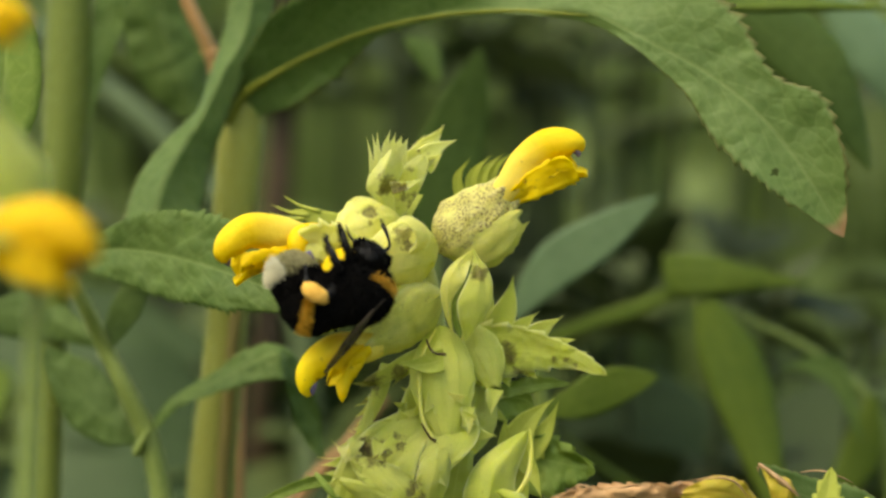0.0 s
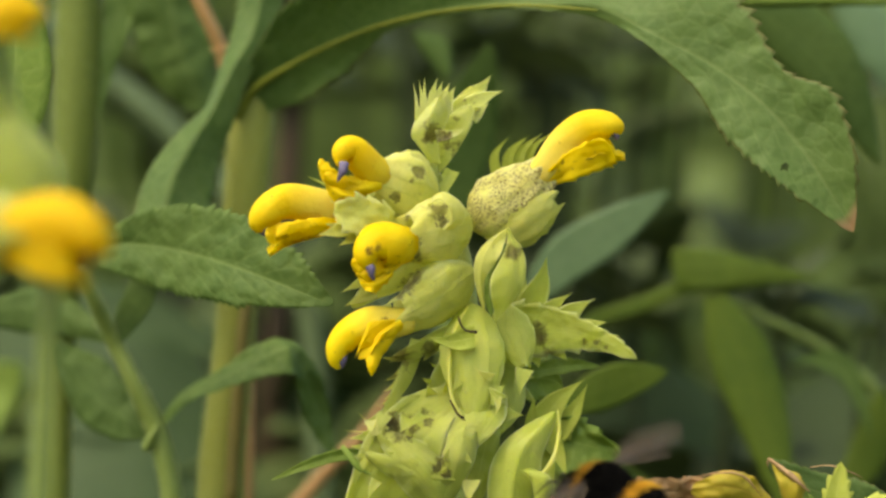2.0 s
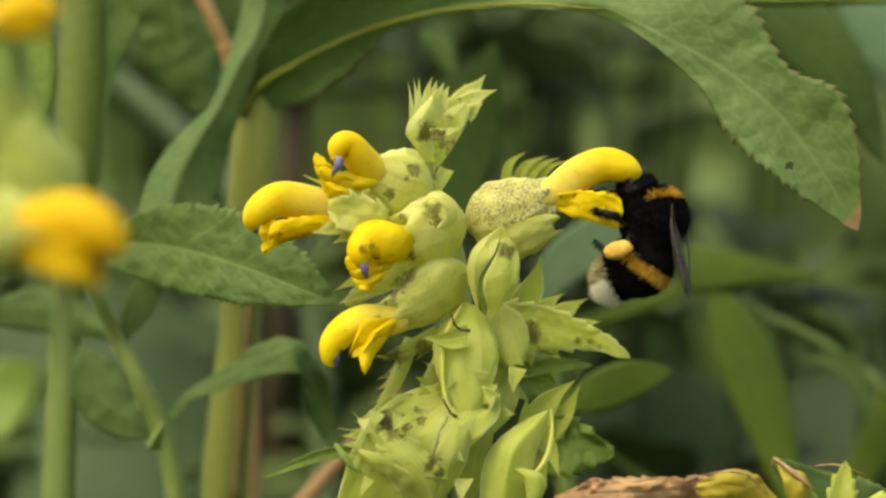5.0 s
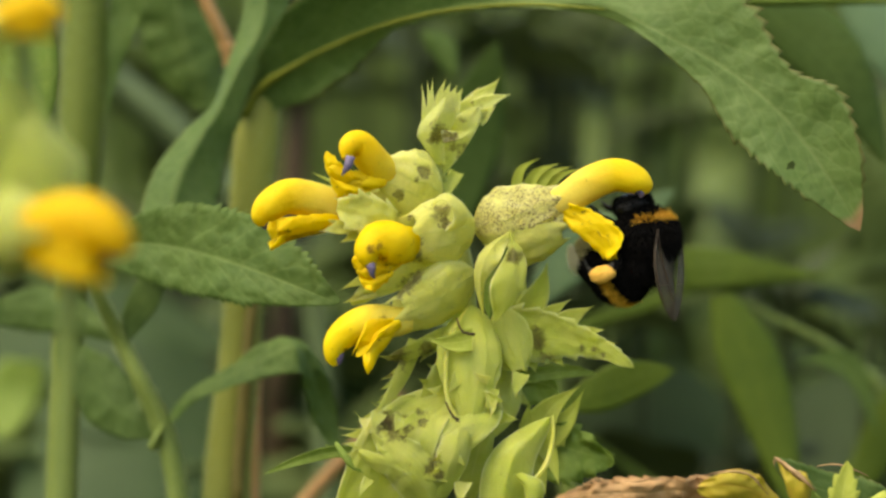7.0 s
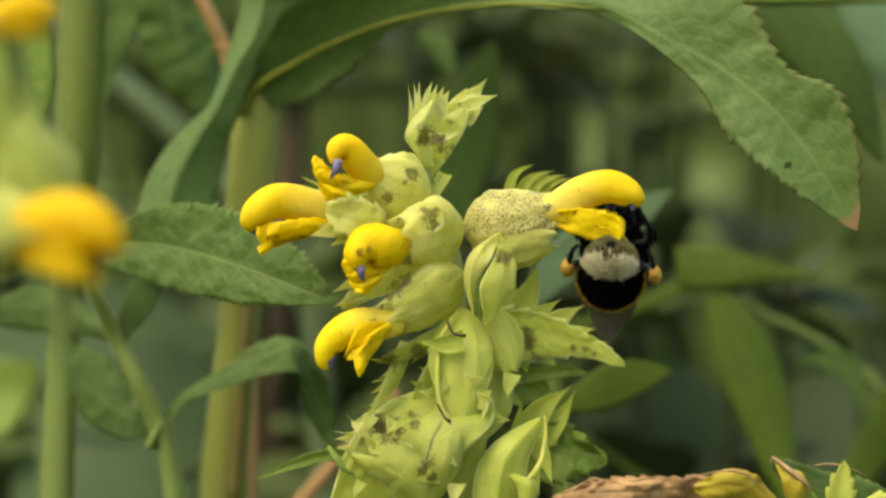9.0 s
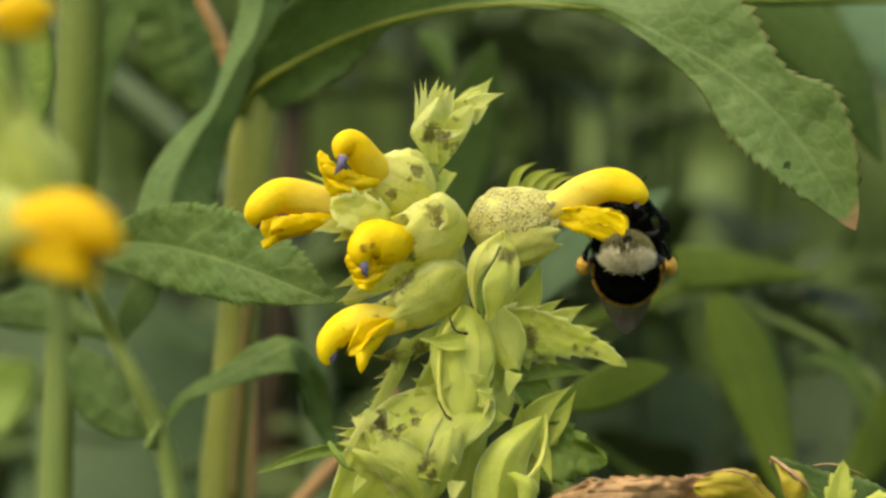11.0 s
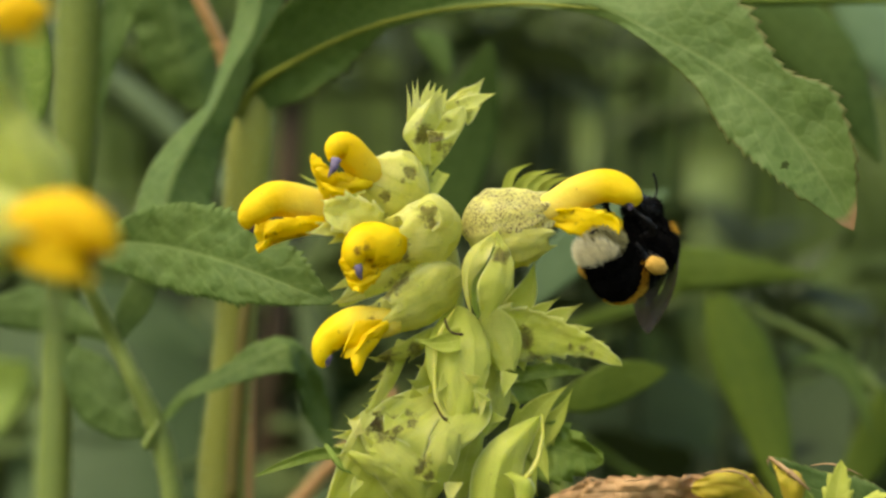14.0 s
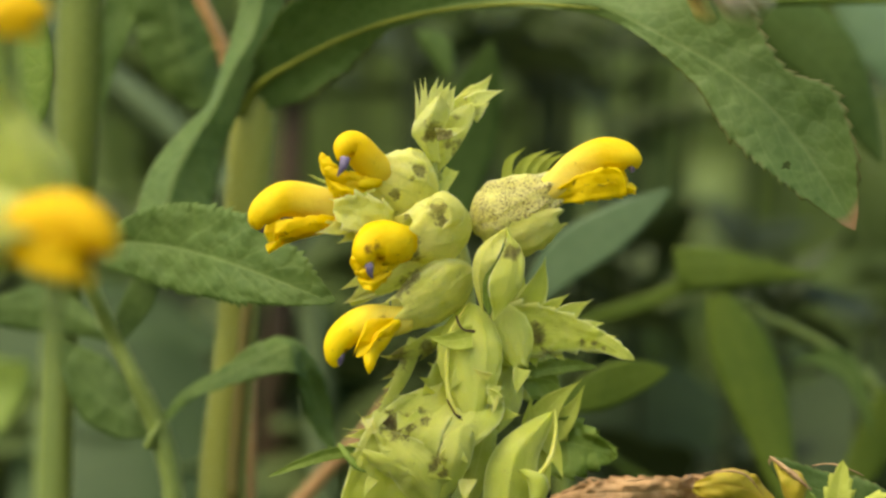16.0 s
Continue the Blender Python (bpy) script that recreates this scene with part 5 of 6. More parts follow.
    # the large toothed bract
    toothed("bract", [blade([(7.2, -0.5, -9.8), (11.3, -1.5, -9.3), (15.4, -2, -9.8), (18.9, -2.5, -11.1), (23, -3, -13.4)], [(0.41, 0, 3.41), (0.41, 0, 2.59), (0.55, 0, 1.5), (0.82, 0, 0.82), (0.41, 0, 0.34)], [(-0.41, 0.3, -4.36), (-0.27, 0.3, -3.82), (-0.27, 0.2, -2.46), (-0.41, 0.1, -1.09), (-0.27, 0, -0.27)], base=0.9, peak=0.9, power=0.7, cup=0.1, ripple=0.08, teeth=8, depth=0.22, per=8, cols=9, seed=16.4, crumple=0.5, pleat=0.016),
                         lobe((10.3, -1.4, -6.7), (12.4, -0.6, -0.8), 1.75, -0.06, 0.0, 1.0), lobe((8.9, -1, -6.7), (9.8, -0.4, -2.3), 1.1), lobe((12.1, -1.8, -8.1), (15.2, -1.2, -5.4), 1.2, 0.05, 0.0, 2.0), lobe((14, -2, -8.9), (18.1, -1.5, -6.1), 1.5, 0.06, 0.0, 3.0), lobe((16, -2.2, -9.7), (19.6, -2, -8.9), 1.0, 0.04), lobe((18.1, -2.5, -10.8), (21.1, -2.4, -10.5), 0.8),
                         awn((13.7, -1.4, -7.1), (15.4, -1, -5.3)), awn((16.7, -1.6, -7.1), (18.2, -1.4, -6)), lobe((17.4, -2.4, -11.6), (20.5, -2.6, -12.7), 0.7), lobe((13.3, -2, -12), (14.7, -2, -13.5), 0.9), lobe((10.6, -1.8, -12.2), (11.3, -2, -14.4), 1.2)], bract_marked, plant, "large pale toothed bract with dark spots")
    part("leaf", blade([(8.3, 0.5, -15.5), (12, 0.5, -14.6), (15.4, 0.5, -14.1), (18.7, 0.5, -14.3)], [(0, 0, 0.95)], [(0, 0, -0.95)], teeth=6, depth=0.25, base=0.5, peak=0.35, cup=0.2, per=6, seed=30.0, crumple=0.5), BRACT_GREEN, plant, "narrow grey-green toothed leaf")
    toothed("bract", [blade([(-3.3, -2, -10.8), (-4.2, -3, -13.5), (-5.7, -3.4, -16.9), (-9.1, -4, -21.8)], [(-0.95, 0, 0.27)], [(0.95, 0, -0.27)], base=0.8, peak=0.3, power=0.8, cup=0.1, cols=4, seed=17.0, crumple=0.5),
                         *[lobe(a, b, 0.5, 0.06) for a, b in (((-4.6, -3, -12.8), (-7.9, -3, -12.8)), ((-4.9, -3, -14.3), (-7.5, -3, -15.7)), ((-5.3, -3, -15.4), (-7.6, -3, -17)), ((-5.7, -3.4, -16.5), (-7.6, -3.4, -18)), ((-6.4, -3.6, -18), (-7.9, -3.6, -18.4)), ((-7.6, -3.8, -19.6), (-9.8, -3.8, -20.4)))]], bract_marked, plant, "narrow comb-toothed bract")
    toothed("bract", [blade([(1.6, -3, -9.4), (-0.9, -4, -10.8), (-3.7, -4, -12.1), (-6.4, -4, -12.7)], [(0.68, 0, 1.64)], [(-0.68, 0, -1.36)], base=0.7, peak=0.4, cols=4, seed=18.0, crumple=0.5), lobe((-0.9, -4, -11.1), (-2.8, -4, -13.5), 0.8), lobe((-4.3, -4, -12.3), (-6.9, -4, -13.5), 0.6)], bract_marked, plant)

    # lower whorl
    toothed("bract", [blade([(1.1, -5, -16.9), (-3, -8, -18.9), (-6, -9, -22), (-9, -8, -27.5), (-10.7, -6, -33)], [(-1.36, 0.5, 0.95), (-2.32, 0.5, 1.36), (-3.41, 0.6, 0.41), (-2.73, 0.8, -0.41), (-2.05, 1, -0)], [(2.73, 0, -2.05), (4.09, -0.3, -3), (5.73, -0.5, -3.82), (6.14, 0.6, -2.73), (5.46, 1, -1.36)],
                               base=0.7, peak=0.9, power=0.6, cup=-0.2, ripple=0.08, cols=12, seed=19.0, crumple=0.8, pleat=0.016),
                         *[lobe(a, b, w, 0.05, 0.03) for a, b, w in (((-3.3, -8.4, -18), (-6.3, -8.6, -17.4), 0.9), ((-4.6, -8.6, -18.5), (-8.1, -8.8, -19.3), 0.9), ((-6.3, -9, -20), (-10.1, -9, -20.6), 1.0), ((-7.3, -9, -21.4), (-11.8, -9, -22.3), 1.1), ((-8.1, -9, -23.2), (-11.6, -9, -23.2), 0.9), ((-8.7, -9, -24.1), (-11.2, -9, -24.5), 0.9), ((-1.6, -8, -17.4), (-2.2, -8, -16), 0.8), ((0.4, -7, -16.8), (0.1, -7, -15.6), 0.8))],
                         *[awn(a, b, 0.09) for a, b in (((-8.2, -9, -20.9), (-10.4, -9, -19.3)), ((-9, -9, -21.4), (-12.1, -9, -21.3)), ((-6.3, -9, -19.3), (-8.3, -9, -18.2)))]], bract_marked, plant, "broad crumpled pale bract with purple-brown blotches")
    toothed("bract", [blade([(-7.8, -10, -21.7), (-5.1, -11, -24.1), (-2.4, -11.5, -27.1), (0.1, -10, -31.5)], [(1.5, 0.6, 1.5), (2.46, 0.8, 2.05), (2.73, 1.2, 1.77)], [(-1.36, 0.2, -0.95), (-2.46, 0.9, -1.77), (-2.73, 1.2, -1.64)], base=0.35, peak=0.6, power=0.5, cup=-0.15, ripple=0.1, cols=8, seed=21.0, crumple=0.6, pleat=0.016, thick=0.16), lobe((-6.3, -11, -23.4), (-7.8, -10.6, -22.1), 0.6)], bract_marked, plant, "thin folded pale bract")
    part("bract", blade([(-9.7, -10, -24.1), (-6.3, -11, -25.4), (-3.3, -11.4, -26.7), (1.1, -11, -27.4)], [(0.68, 0.3, 0.95)], [(-0.41, 0.8, -1.77)], base=0.3, peak=0.5, power=0.6, cup=-0.2, ripple=0.1, cols=7, seed=21.3, crumple=0.6, thick=0.16), bract_marked, plant)
    toothed("bract", [blade([(2.8, -9, -19.8), (1.9, -11, -22.7), (1.1, -11, -26.1), (-0.5, -9.5, -30.8)], [(-1.77, 0.4, -0.14), (-2.32, 0.3, -0)], [(1.77, 0.6, -0.14), (2.32, 0.8, -0)], base=0.5, peak=0.45, power=0.7, cup=0.2, ripple=0.1, cols=7, seed=21.6, crumple=0.6, pleat=0.016, thick=0.16), lobe((1.1, -11.4, -24), (-0.9, -12, -25), 0.9), lobe((0.8, -11.4, -26.1), (-1.3, -12, -26.4), 0.7)], bract_marked, plant)
    toothed("bract", [blade([(4.9, -6, -16.8), (3.8, -9, -19.4), (1.9, -10, -22.2), (0.4, -9, -25.5)], [(-2.46, 0.5, -0)], [(3.27, 0.5, -0.95)], base=0.6, peak=0.35, cup=-0.15, cols=7, seed=22.0, crumple=0.6, pleat=0.016),
                         lobe((5.9, -8, -18.9), (9.4, -8, -19.8), 1.3, -0.1, 0.0, 6.0), lobe((5.7, -8, -18.3), (6.9, -8, -16.2), 1.0), lobe((4.4, -8.4, -18.1), (4.6, -8.4, -15.8), 0.9), lobe((3.1, -9, -18.8), (2.3, -9, -16.7), 0.9), lobe((5.2, -8.6, -20.5), (7.1, -8.6, -21.5), 0.9)], skin_green, plant, "lobed pale bract")
    part("calyx", blade([(8.1, -8, -37.6), (7.7, -10, -29.5), (8.8, -10, -24.1), (13.1, -8, -19.3)], [(-3.41, 1.8, -0), (-3.14, 1.8, 0.27), (-3, 1.6, 0.95)], [(2.73, 0.6, -0), (3, 0.6, -0.27), (1.77, 0.6, -1.36)], base=0.8, peak=0.5, power=0.6, cup=-0.3, seed=24.0, cols=12, crumple=0.45, pleat=0.016, thick=0.25), skin_green, plant, "smooth pale green folded calyx")
    part("calyx_rim", sweep([(13.3, -8.6, -19.2), (13.4, -9.2, -22.1), (12.6, -10, -25.1), (11.1, -10.6, -26.8), (9.2, -11, -26.6)], [0.1, 0.26, 0.3, 0.26, 0.12], n=20, ring=10, lump=0.3), skin, plant)
    part("curl", blade([(9.2, -11, -26.2), (10.8, -11.5, -27.4), (11.1, -11.5, -29.7), (9.8, -11, -32.8)], [(-1.0, 0, -0.2)], [(1.3, -0.4, 0.6)], base=0.4, peak=0.5, cup=0.6, ripple=0.1, seed=25.0), skin_green, plant)
    toothed("bract", [lobe((12, -7, -22.2), (14.4, -7.4, -27.7), 1.3, 0.05), lobe((11.5, -7, -24.2), (12.9, -7.4, -28.9), 1.2)], BRACT, plant)
    toothed("bract", [blade([(10, 1, -23.9), (14.1, 1, -23.2), (17.5, 1, -23.9), (21.1, 2, -25.1)], [(0.41, 0, 3.14), (0.41, 0, 2.73), (0.27, 0, 1.36)], [(-0.27, 0, -4.09), (-0.27, 0, -3.96), (-0.27, 0, -2.05)], teeth=7, depth=0.22, base=0.8, peak=0.4, power=0.5, cup=0.3, ripple=0.25, per=8, cols=8, seed=27.0, crumple=1.0), lobe((18.2, 1, -23.2), (18.9, 1, -21.8), 0.7), lobe((19.6, 1.5, -23.9), (21.3, 1.5, -24.2), 0.7)], LEAF_FRESH, plant, "scalloped green bract")
    toothed("bract", [lobe((11.3, -1, -21.7), (16.8, -1, -15.7), 2.0, 0.08, 0.0, 28.0), lobe((13, -0.5, -22.4), (17.2, -0.6, -16.2), 1.6, -0.06, 0.0, 29.0), lobe((10.3, -1.4, -21.7), (10.6, -1.4, -17.6), 0.9), lobe((13.7, 0, -22.5), (14.9, 0, -20.1), 1.5)], BRACT, plant, "pair of long pointed bracts")
    part("bract", blade([(5.9, 1, -14.3), (10, 1, -15.3), (13.7, 1, -16.3), (14.8, 1, -20.1)], [(0, 0, 1.36)], [(0, 0.5, -2.73)], teeth=4, depth=0.2, base=0.6, peak=0.35, cup=0.2, per=6, seed=30.5, crumple=0.6), BRACT_GREEN, plant)
    toothed("leaf", [blade([(-8.5, 0, -24.5), (-13.2, -1, -24.7), (-17.3, -2, -25.9), (-21.2, -2, -27.5)], [(0.14, 0, -0.68)], [(-0.14, -0.2, 0.82)], base=0.8, peak=0.3, cup=0.2, cols=4, seed=31.0), *[lobe(a, b, 0.45, 0.05) for a, b in (((-12.5, -1, -24.5), (-14, -1, -23.6)), ((-14.6, -1.4, -25), (-16.3, -1.4, -24.6)), ((-16.3, -1.6, -25.5), (-17.8, -1.6, -25.3)), ((-11.2, -0.6, -24.5), (-12.3, -0.6, -23.5)))]], BRACT_GREEN, plant, "narrow toothed green leaf")
    part("bract", blade([(-12.4, -8, -23.2), (-11.3, -8.6, -24.7), (-10.2, -8.6, -26), (-8.9, -8.4, -26.7)], [(-0.34, 0, -0.27)], [(0.34, 0, 0.27)], base=0.5, peak=0.4, seed=32.0), BRACT_GREEN, plant)
    # smaller bracts between the whorls
    rnd = random.Random(17)
    for k in range(15):
        x, z = (rnd.uniform(-9.0, 3.0), rnd.uniform(-28.0, -17.5)) if k < 9 else (rnd.uniform(2.0, 9.5), rnd.uniform(-21.0, -14.0))
        y = -10.9 - 0.6 * rnd.random() + 0.03 * (x + 2) ** 2 if k < 9 else -8.6 - rnd.random()
        turn, ln = rnd.gauss(-2.0, 0.8), rnd.uniform(1.6, 3.4)
        tip = (x + ln * math.cos(turn), y - rnd.uniform(-0.4, 0.5), z + ln * math.sin(turn))
        part("bract", lobe((x, y, z), tip, rnd.uniform(0.5, 1.1), rnd.uniform(-0.12, 0.12), 0.06, k * 1.7, 0.12), rnd.choice((bract_marked, skin_green, skin)), plant)
    toothed("bract", [blade([(2.5, 0, -11.5), (0.4, -1, -14.2), (-1.3, -2, -17.6), (-2.6, -3, -20)], [(-1.36, 0, 0.55)], [(1.64, 0.3, -0.55)], base=0.7, peak=0.4, cup=0.2, cols=6, seed=33.0, crumple=0.7, pleat=0.016), lobe((-1, -2, -16.3), (-2.9, -2, -15.4), 0.7), lobe((-1.5, -2, -17.6), (-4.2, -2.4, -17.6), 0.7), lobe((0.1, -1, -14.9), (-1.9, -1, -13.6), 0.6)], skin_green, plant)
    toothed("bract", [blade([(7.9, 0, -13.6), (8.2, -1, -16.3), (7.9, -2, -19.3), (6.5, -3, -22.3)], [(-1.77, 0, -0)], [(1.5, 0.3, -0.27)], base=0.7, peak=0.4, cup=0.2, cols=6, seed=34.0, crumple=0.7, pleat=0.016), lobe((8.9, -1, -17), (11, -1, -18.5), 0.8), lobe((8.7, -1, -15.3), (10.9, -1, -15.5), 0.6)], skin_green, plant)
    toothed("bract", [blade([(5.2, -4, -21.6), (4.5, -5, -24.3), (3.7, -5, -27.7), (3.1, -5, -31.7)], [(-2.05, 0, -0)], [(1.77, 0.3, -0)], base=0.8, peak=0.5, cup=0.3, cols=6, seed=35.0, crumple=0.7, pleat=0.016), lobe((5.5, -5, -23.6), (6.8, -5, -26.3), 0.9)], BRACT, plant)
    part("filament", sweep([(1.6, -9, -8), (1.9, -10, -8.9), (2.5, -10.5, -9.6), (3.8, -10.5, -9.8)], [0.13, 0.13, 0.13, 0.2], n=14, ring=8), FILAMENT, plant, "thin dark dried filament")
    part("filament", sweep([(0.5, -10, -17.9), (1.1, -11, -19), (1.5, -11.5, -19.6), (2.1, -11.5, -20)], [0.1, 0.12, 0.14, 0.22], n=14, ring=8), FILAMENT, plant, "thin dark dried filament")
    lip_hinge = Vector(lip_joint - ORIGIN[plant.name]) * 0.001
    pivot = Vector(np.array((3.5, 0, 2.5)) - ORIGIN[plant.name]) * 0.001
    hinged(reach_lip, lip_hinge)
    hinged(reach, pivot)
    return plant, reach, top, bud, reach_lip, pivot, lip_hinge - pivot


rattle_plant, reaching_flower, upper_flower, tip_bud, reaching_lip, reach_joint, lip_joint = rattle()


# a second yellow rattle close to the lens
def near_rattle():
    plant = root("yellow_rattle", -38, -90, "yellow rattle close to the lens with yellow flower", "flower")
    skin = calyx_material("calyx_near", 0.2, (), (0.42, 0.49, 0.1), (0.55, 0.6, 0.18))
    part("stem", sweep([(-43, -90, -450), (-43, -90, -150), (-41, -90, -26.7), (-40.3, -90, -12.2), (-39.7, -90, -2.3), (-40.5, -88, 2.4), (-43.5, -88, 11.2), (-45.2, -88, 22.3), (-45.8, -88, 29.3)],
                       [1.0, 1.0, 1.0, 1.0, 1.0, 0.9, 0.9, 0.8, 0.6], n=40, ring=12, lump=0.05), STEM_GREEN, plant)
    front = calyx(plant, (-49.1, -90, 2.4), (-42.2, -96, 1.8), (0, 0, 1), 4, 3, skin, 31.0)
    # hood and lip take the darkened petal copy in place of dimmer light
    corolla(front, (-45.9, -94, 1.8), (-34.2, -98, 0.9), (0, 0, 1), 1.3, 0.8, 0.0, 31.0, 1.1, 0.0, ORANGE_DIMMED, ORANGE_DIMMED)
    upper = calyx(plant, (-50.9, -90, 22.2), (-46.6, -92, 22.7), (0, 0, 1), 3.5, 3, skin, 32.0)
    corolla(upper, (-47.8, -92, 23.2), (-41.1, -92, 24.4), (0.2, 0, 1), 1.4, 1.0, 0.0, 32.0, 1.0, 0.0, ORANGE_DIMMED, ORANGE_DIMMED)
    calyx(plant, (-41.9, -86, 0.6), (-45.8, -88, 14.7), (1, 0, 0.3), 4.6, 3.6, skin, 33.0, mouth=0.4, belly=0.45)
    calyx(plant, (-47.7, -86, 6.5), (-49.3, -88, 18.8), (1, 0, 0.3), 4.6, 3.6, skin, 34.0, mouth=0.4, belly=0.45)
    part("bract", blade([(-45, -84, -11.7), (-46.2, -84, -15.2), (-47.1, -86, -19.9)], [(-3, 0, 1)], [(3, 0, 0.5)], teeth=5, depth=0.2, base=0.5, peak=0.4, per=6, seed=34.0), BRACT_GREEN, plant)
    return plant


near_plant = near_rattle()


# ---- dry leaf and the low leaves at the bottom of the view ----
def dry_leaf():
    herb = root("withered_herb", 22, -14, "withered brown curled leaf on a low herb", "herb")
    herb_stem(herb, [(24, -10, -450), (24, -10, -150), (34, -10, -57.7), (39.9, -12, -36.7), (40.2, -12, -31.4)], [1.2, 1.1, 1.0, 0.8, 0.6], STEM_GREEN)
    part("leaf", blade([(36.5, -13, -29.2), (30.4, -14, -28.3), (24.4, -15, -28.6), (18.4, -15, -28.7), (15.1, -14, -29.1), (11.4, -13, -30.4)],
                       [(-0.27, 0.4, -3.41), (-0.27, 0.4, -3.82)], [(0.14, -0.5, 1.64), (0.14, -0.5, 1.5), (0, -0.4, 1.09)], teeth=17, depth=0.34, base=0.5, peak=0.35, power=0.5, cup=-0.4, ripple=0.25, thick=0.2, seed=41.0, cols=16, per=8, crumple=1.25), DEAD, herb, "curled withered brown leaf")
    part("leaf", blade([(39.5, -12, -31), (36.7, -14.5, -28.7), (33.6, -15.8, -27.7), (29.3, -16, -28)], [(-0.68, 0.3, -2.73)], [(0.41, -0.4, 1.77)], teeth=7, depth=0.16, base=0.6, peak=0.45, power=0.6, cup=-0.3, ripple=0.18, seed=46.0, cols=8, crumple=0.9, thick=0.2), YELLOWING, herb, "yellow-green end of the withered leaf")
    for k, way in enumerate(([(37.7, -16, -28.9), (35.3, -16.4, -26.4), (32.1, -16.6, -26.2), (28.6, -16.6, -26.9)], [(27, -16.4, -27.2), (24.3, -16.6, -26.9), (22.3, -16.6, -27.2), (20.3, -16.4, -27.3)], [(19, -16.4, -27.3), (17.4, -16.4, -27), (15.4, -16, -28.1), (12.4, -15, -29.4)])):
        part("leaf_rim", sweep(way, [0.04, 0.11, 0.09, 0.03], [0.04, 0.16, 0.14, 0.03], n=40, ring=8, lump=1.1, seed=3.0 + k), RIM, herb, "pale tan rolled rim")


def low_plant():
    herb = root("low_herb", 48, -12, "low herb with brown-edged green leaves", "herb")
    herb_stem(herb, [(48, -10, -450), (48, -10, -150), (48.1, -10, -50.9), (47.4, -10, -34.8), (47.4, -10, -30.8)], [1.2, 1.1, 1.0, 0.9, 0.7], STEM_GREEN)
    part("leaf", blade([(54.5, -6, -31.4), (49.6, -8, -29.9), (44, -10, -28.3), (38.5, -12, -25)], [(-0.5, 0, -3)], [(0.6, 0.4, 2.4)], teeth=14, depth=0.12, base=0.5, peak=0.4, power=0.6, cup=0.1, ripple=0.1, seed=42.0), LEAF_WORN, herb)
    part("leaf_fold", blade([(38.9, -13, -24.6), (39.5, -14, -26.2), (40.1, -14.5, -28), (41.1, -14, -30.9)], [(-0.27, 0.2, -0)], [(0.82, 0.6, 0.41), (2.05, 0.8, 0.68), (2.59, 0.8, 0.68)], teeth=6, depth=0.12, base=0.2, peak=0.7, cup=-0.2, ripple=0.15, cols=6, seed=47.0, crumple=0.8), YELLOWING, herb, "yellowed folded leaf edge")
    part("leaf_rim", sweep([(38.6, -13.4, -24.5), (39.7, -14, -25.3), (41.1, -15, -26.4), (43.4, -15, -28.4)], [0.1, 0.24, 0.26, 0.08], [0.1, 0.3, 0.34, 0.1], n=30, ring=8, lump=1.0, seed=8.0), RIM, herb, "brown dried leaf edge")
    part("leaf_rim", sweep([(43.9, -8.5, -25.8), (46.2, -8, -25.6), (48.3, -7.5, -26.2), (50.3, -7, -27.1)], [0.04, 0.1, 0.1, 0.04], [0.04, 0.13, 0.12, 0.04], n=30, ring=8, lump=1.0, seed=9.0), RIM, herb, "brown dried leaf edge")
    part("leaf", blade([(46.5, -13, -32.7), (46.5, -14, -29.9), (46.8, -14, -27.6), (47.2, -14, -24.9)], [(-1.6, 0, 0)], [(1.6, 0, 0)], teeth=5, depth=0.4, base=0.7, peak=0.3, cup=0.3, per=6, cols=3, seed=43.0), BRACT, herb, "pale toothed shoot")
    part("leaf", blade([(45.9, -12, -32.7), (43.8, -13, -30.7), (42.5, -13, -28.7), (41.9, -13, -27)], [(-1.2, 0, 0)], [(1.2, 0, 0)], teeth=4, depth=0.3, base=0.7, peak=0.3, cup=0.3, per=6, cols=3, seed=44.0), BRACT_GREEN, herb)
    part("leaf", blade([(47.9, -12, -32.7), (49.8, -13, -30.7), (51.8, -13, -29.7), (53.8, -13, -29.3)], [(0, 0, -1.2)], [(0, 0, 1.2)], teeth=4, depth=0.3, base=0.7, peak=0.3, cup=0.3, per=6, cols=3, seed=45.0), BRACT, herb)


dry_leaf()
low_plant()


# ---- the bumblebee: y forward, z to its back ----
def ragged(p, much=0.35):
    """A small shift by which the edges of the coloured bands wander."""
    return much * (noise.noise(Vector(p) * 1.7) + noise.noise(Vector(p) * 5.3))


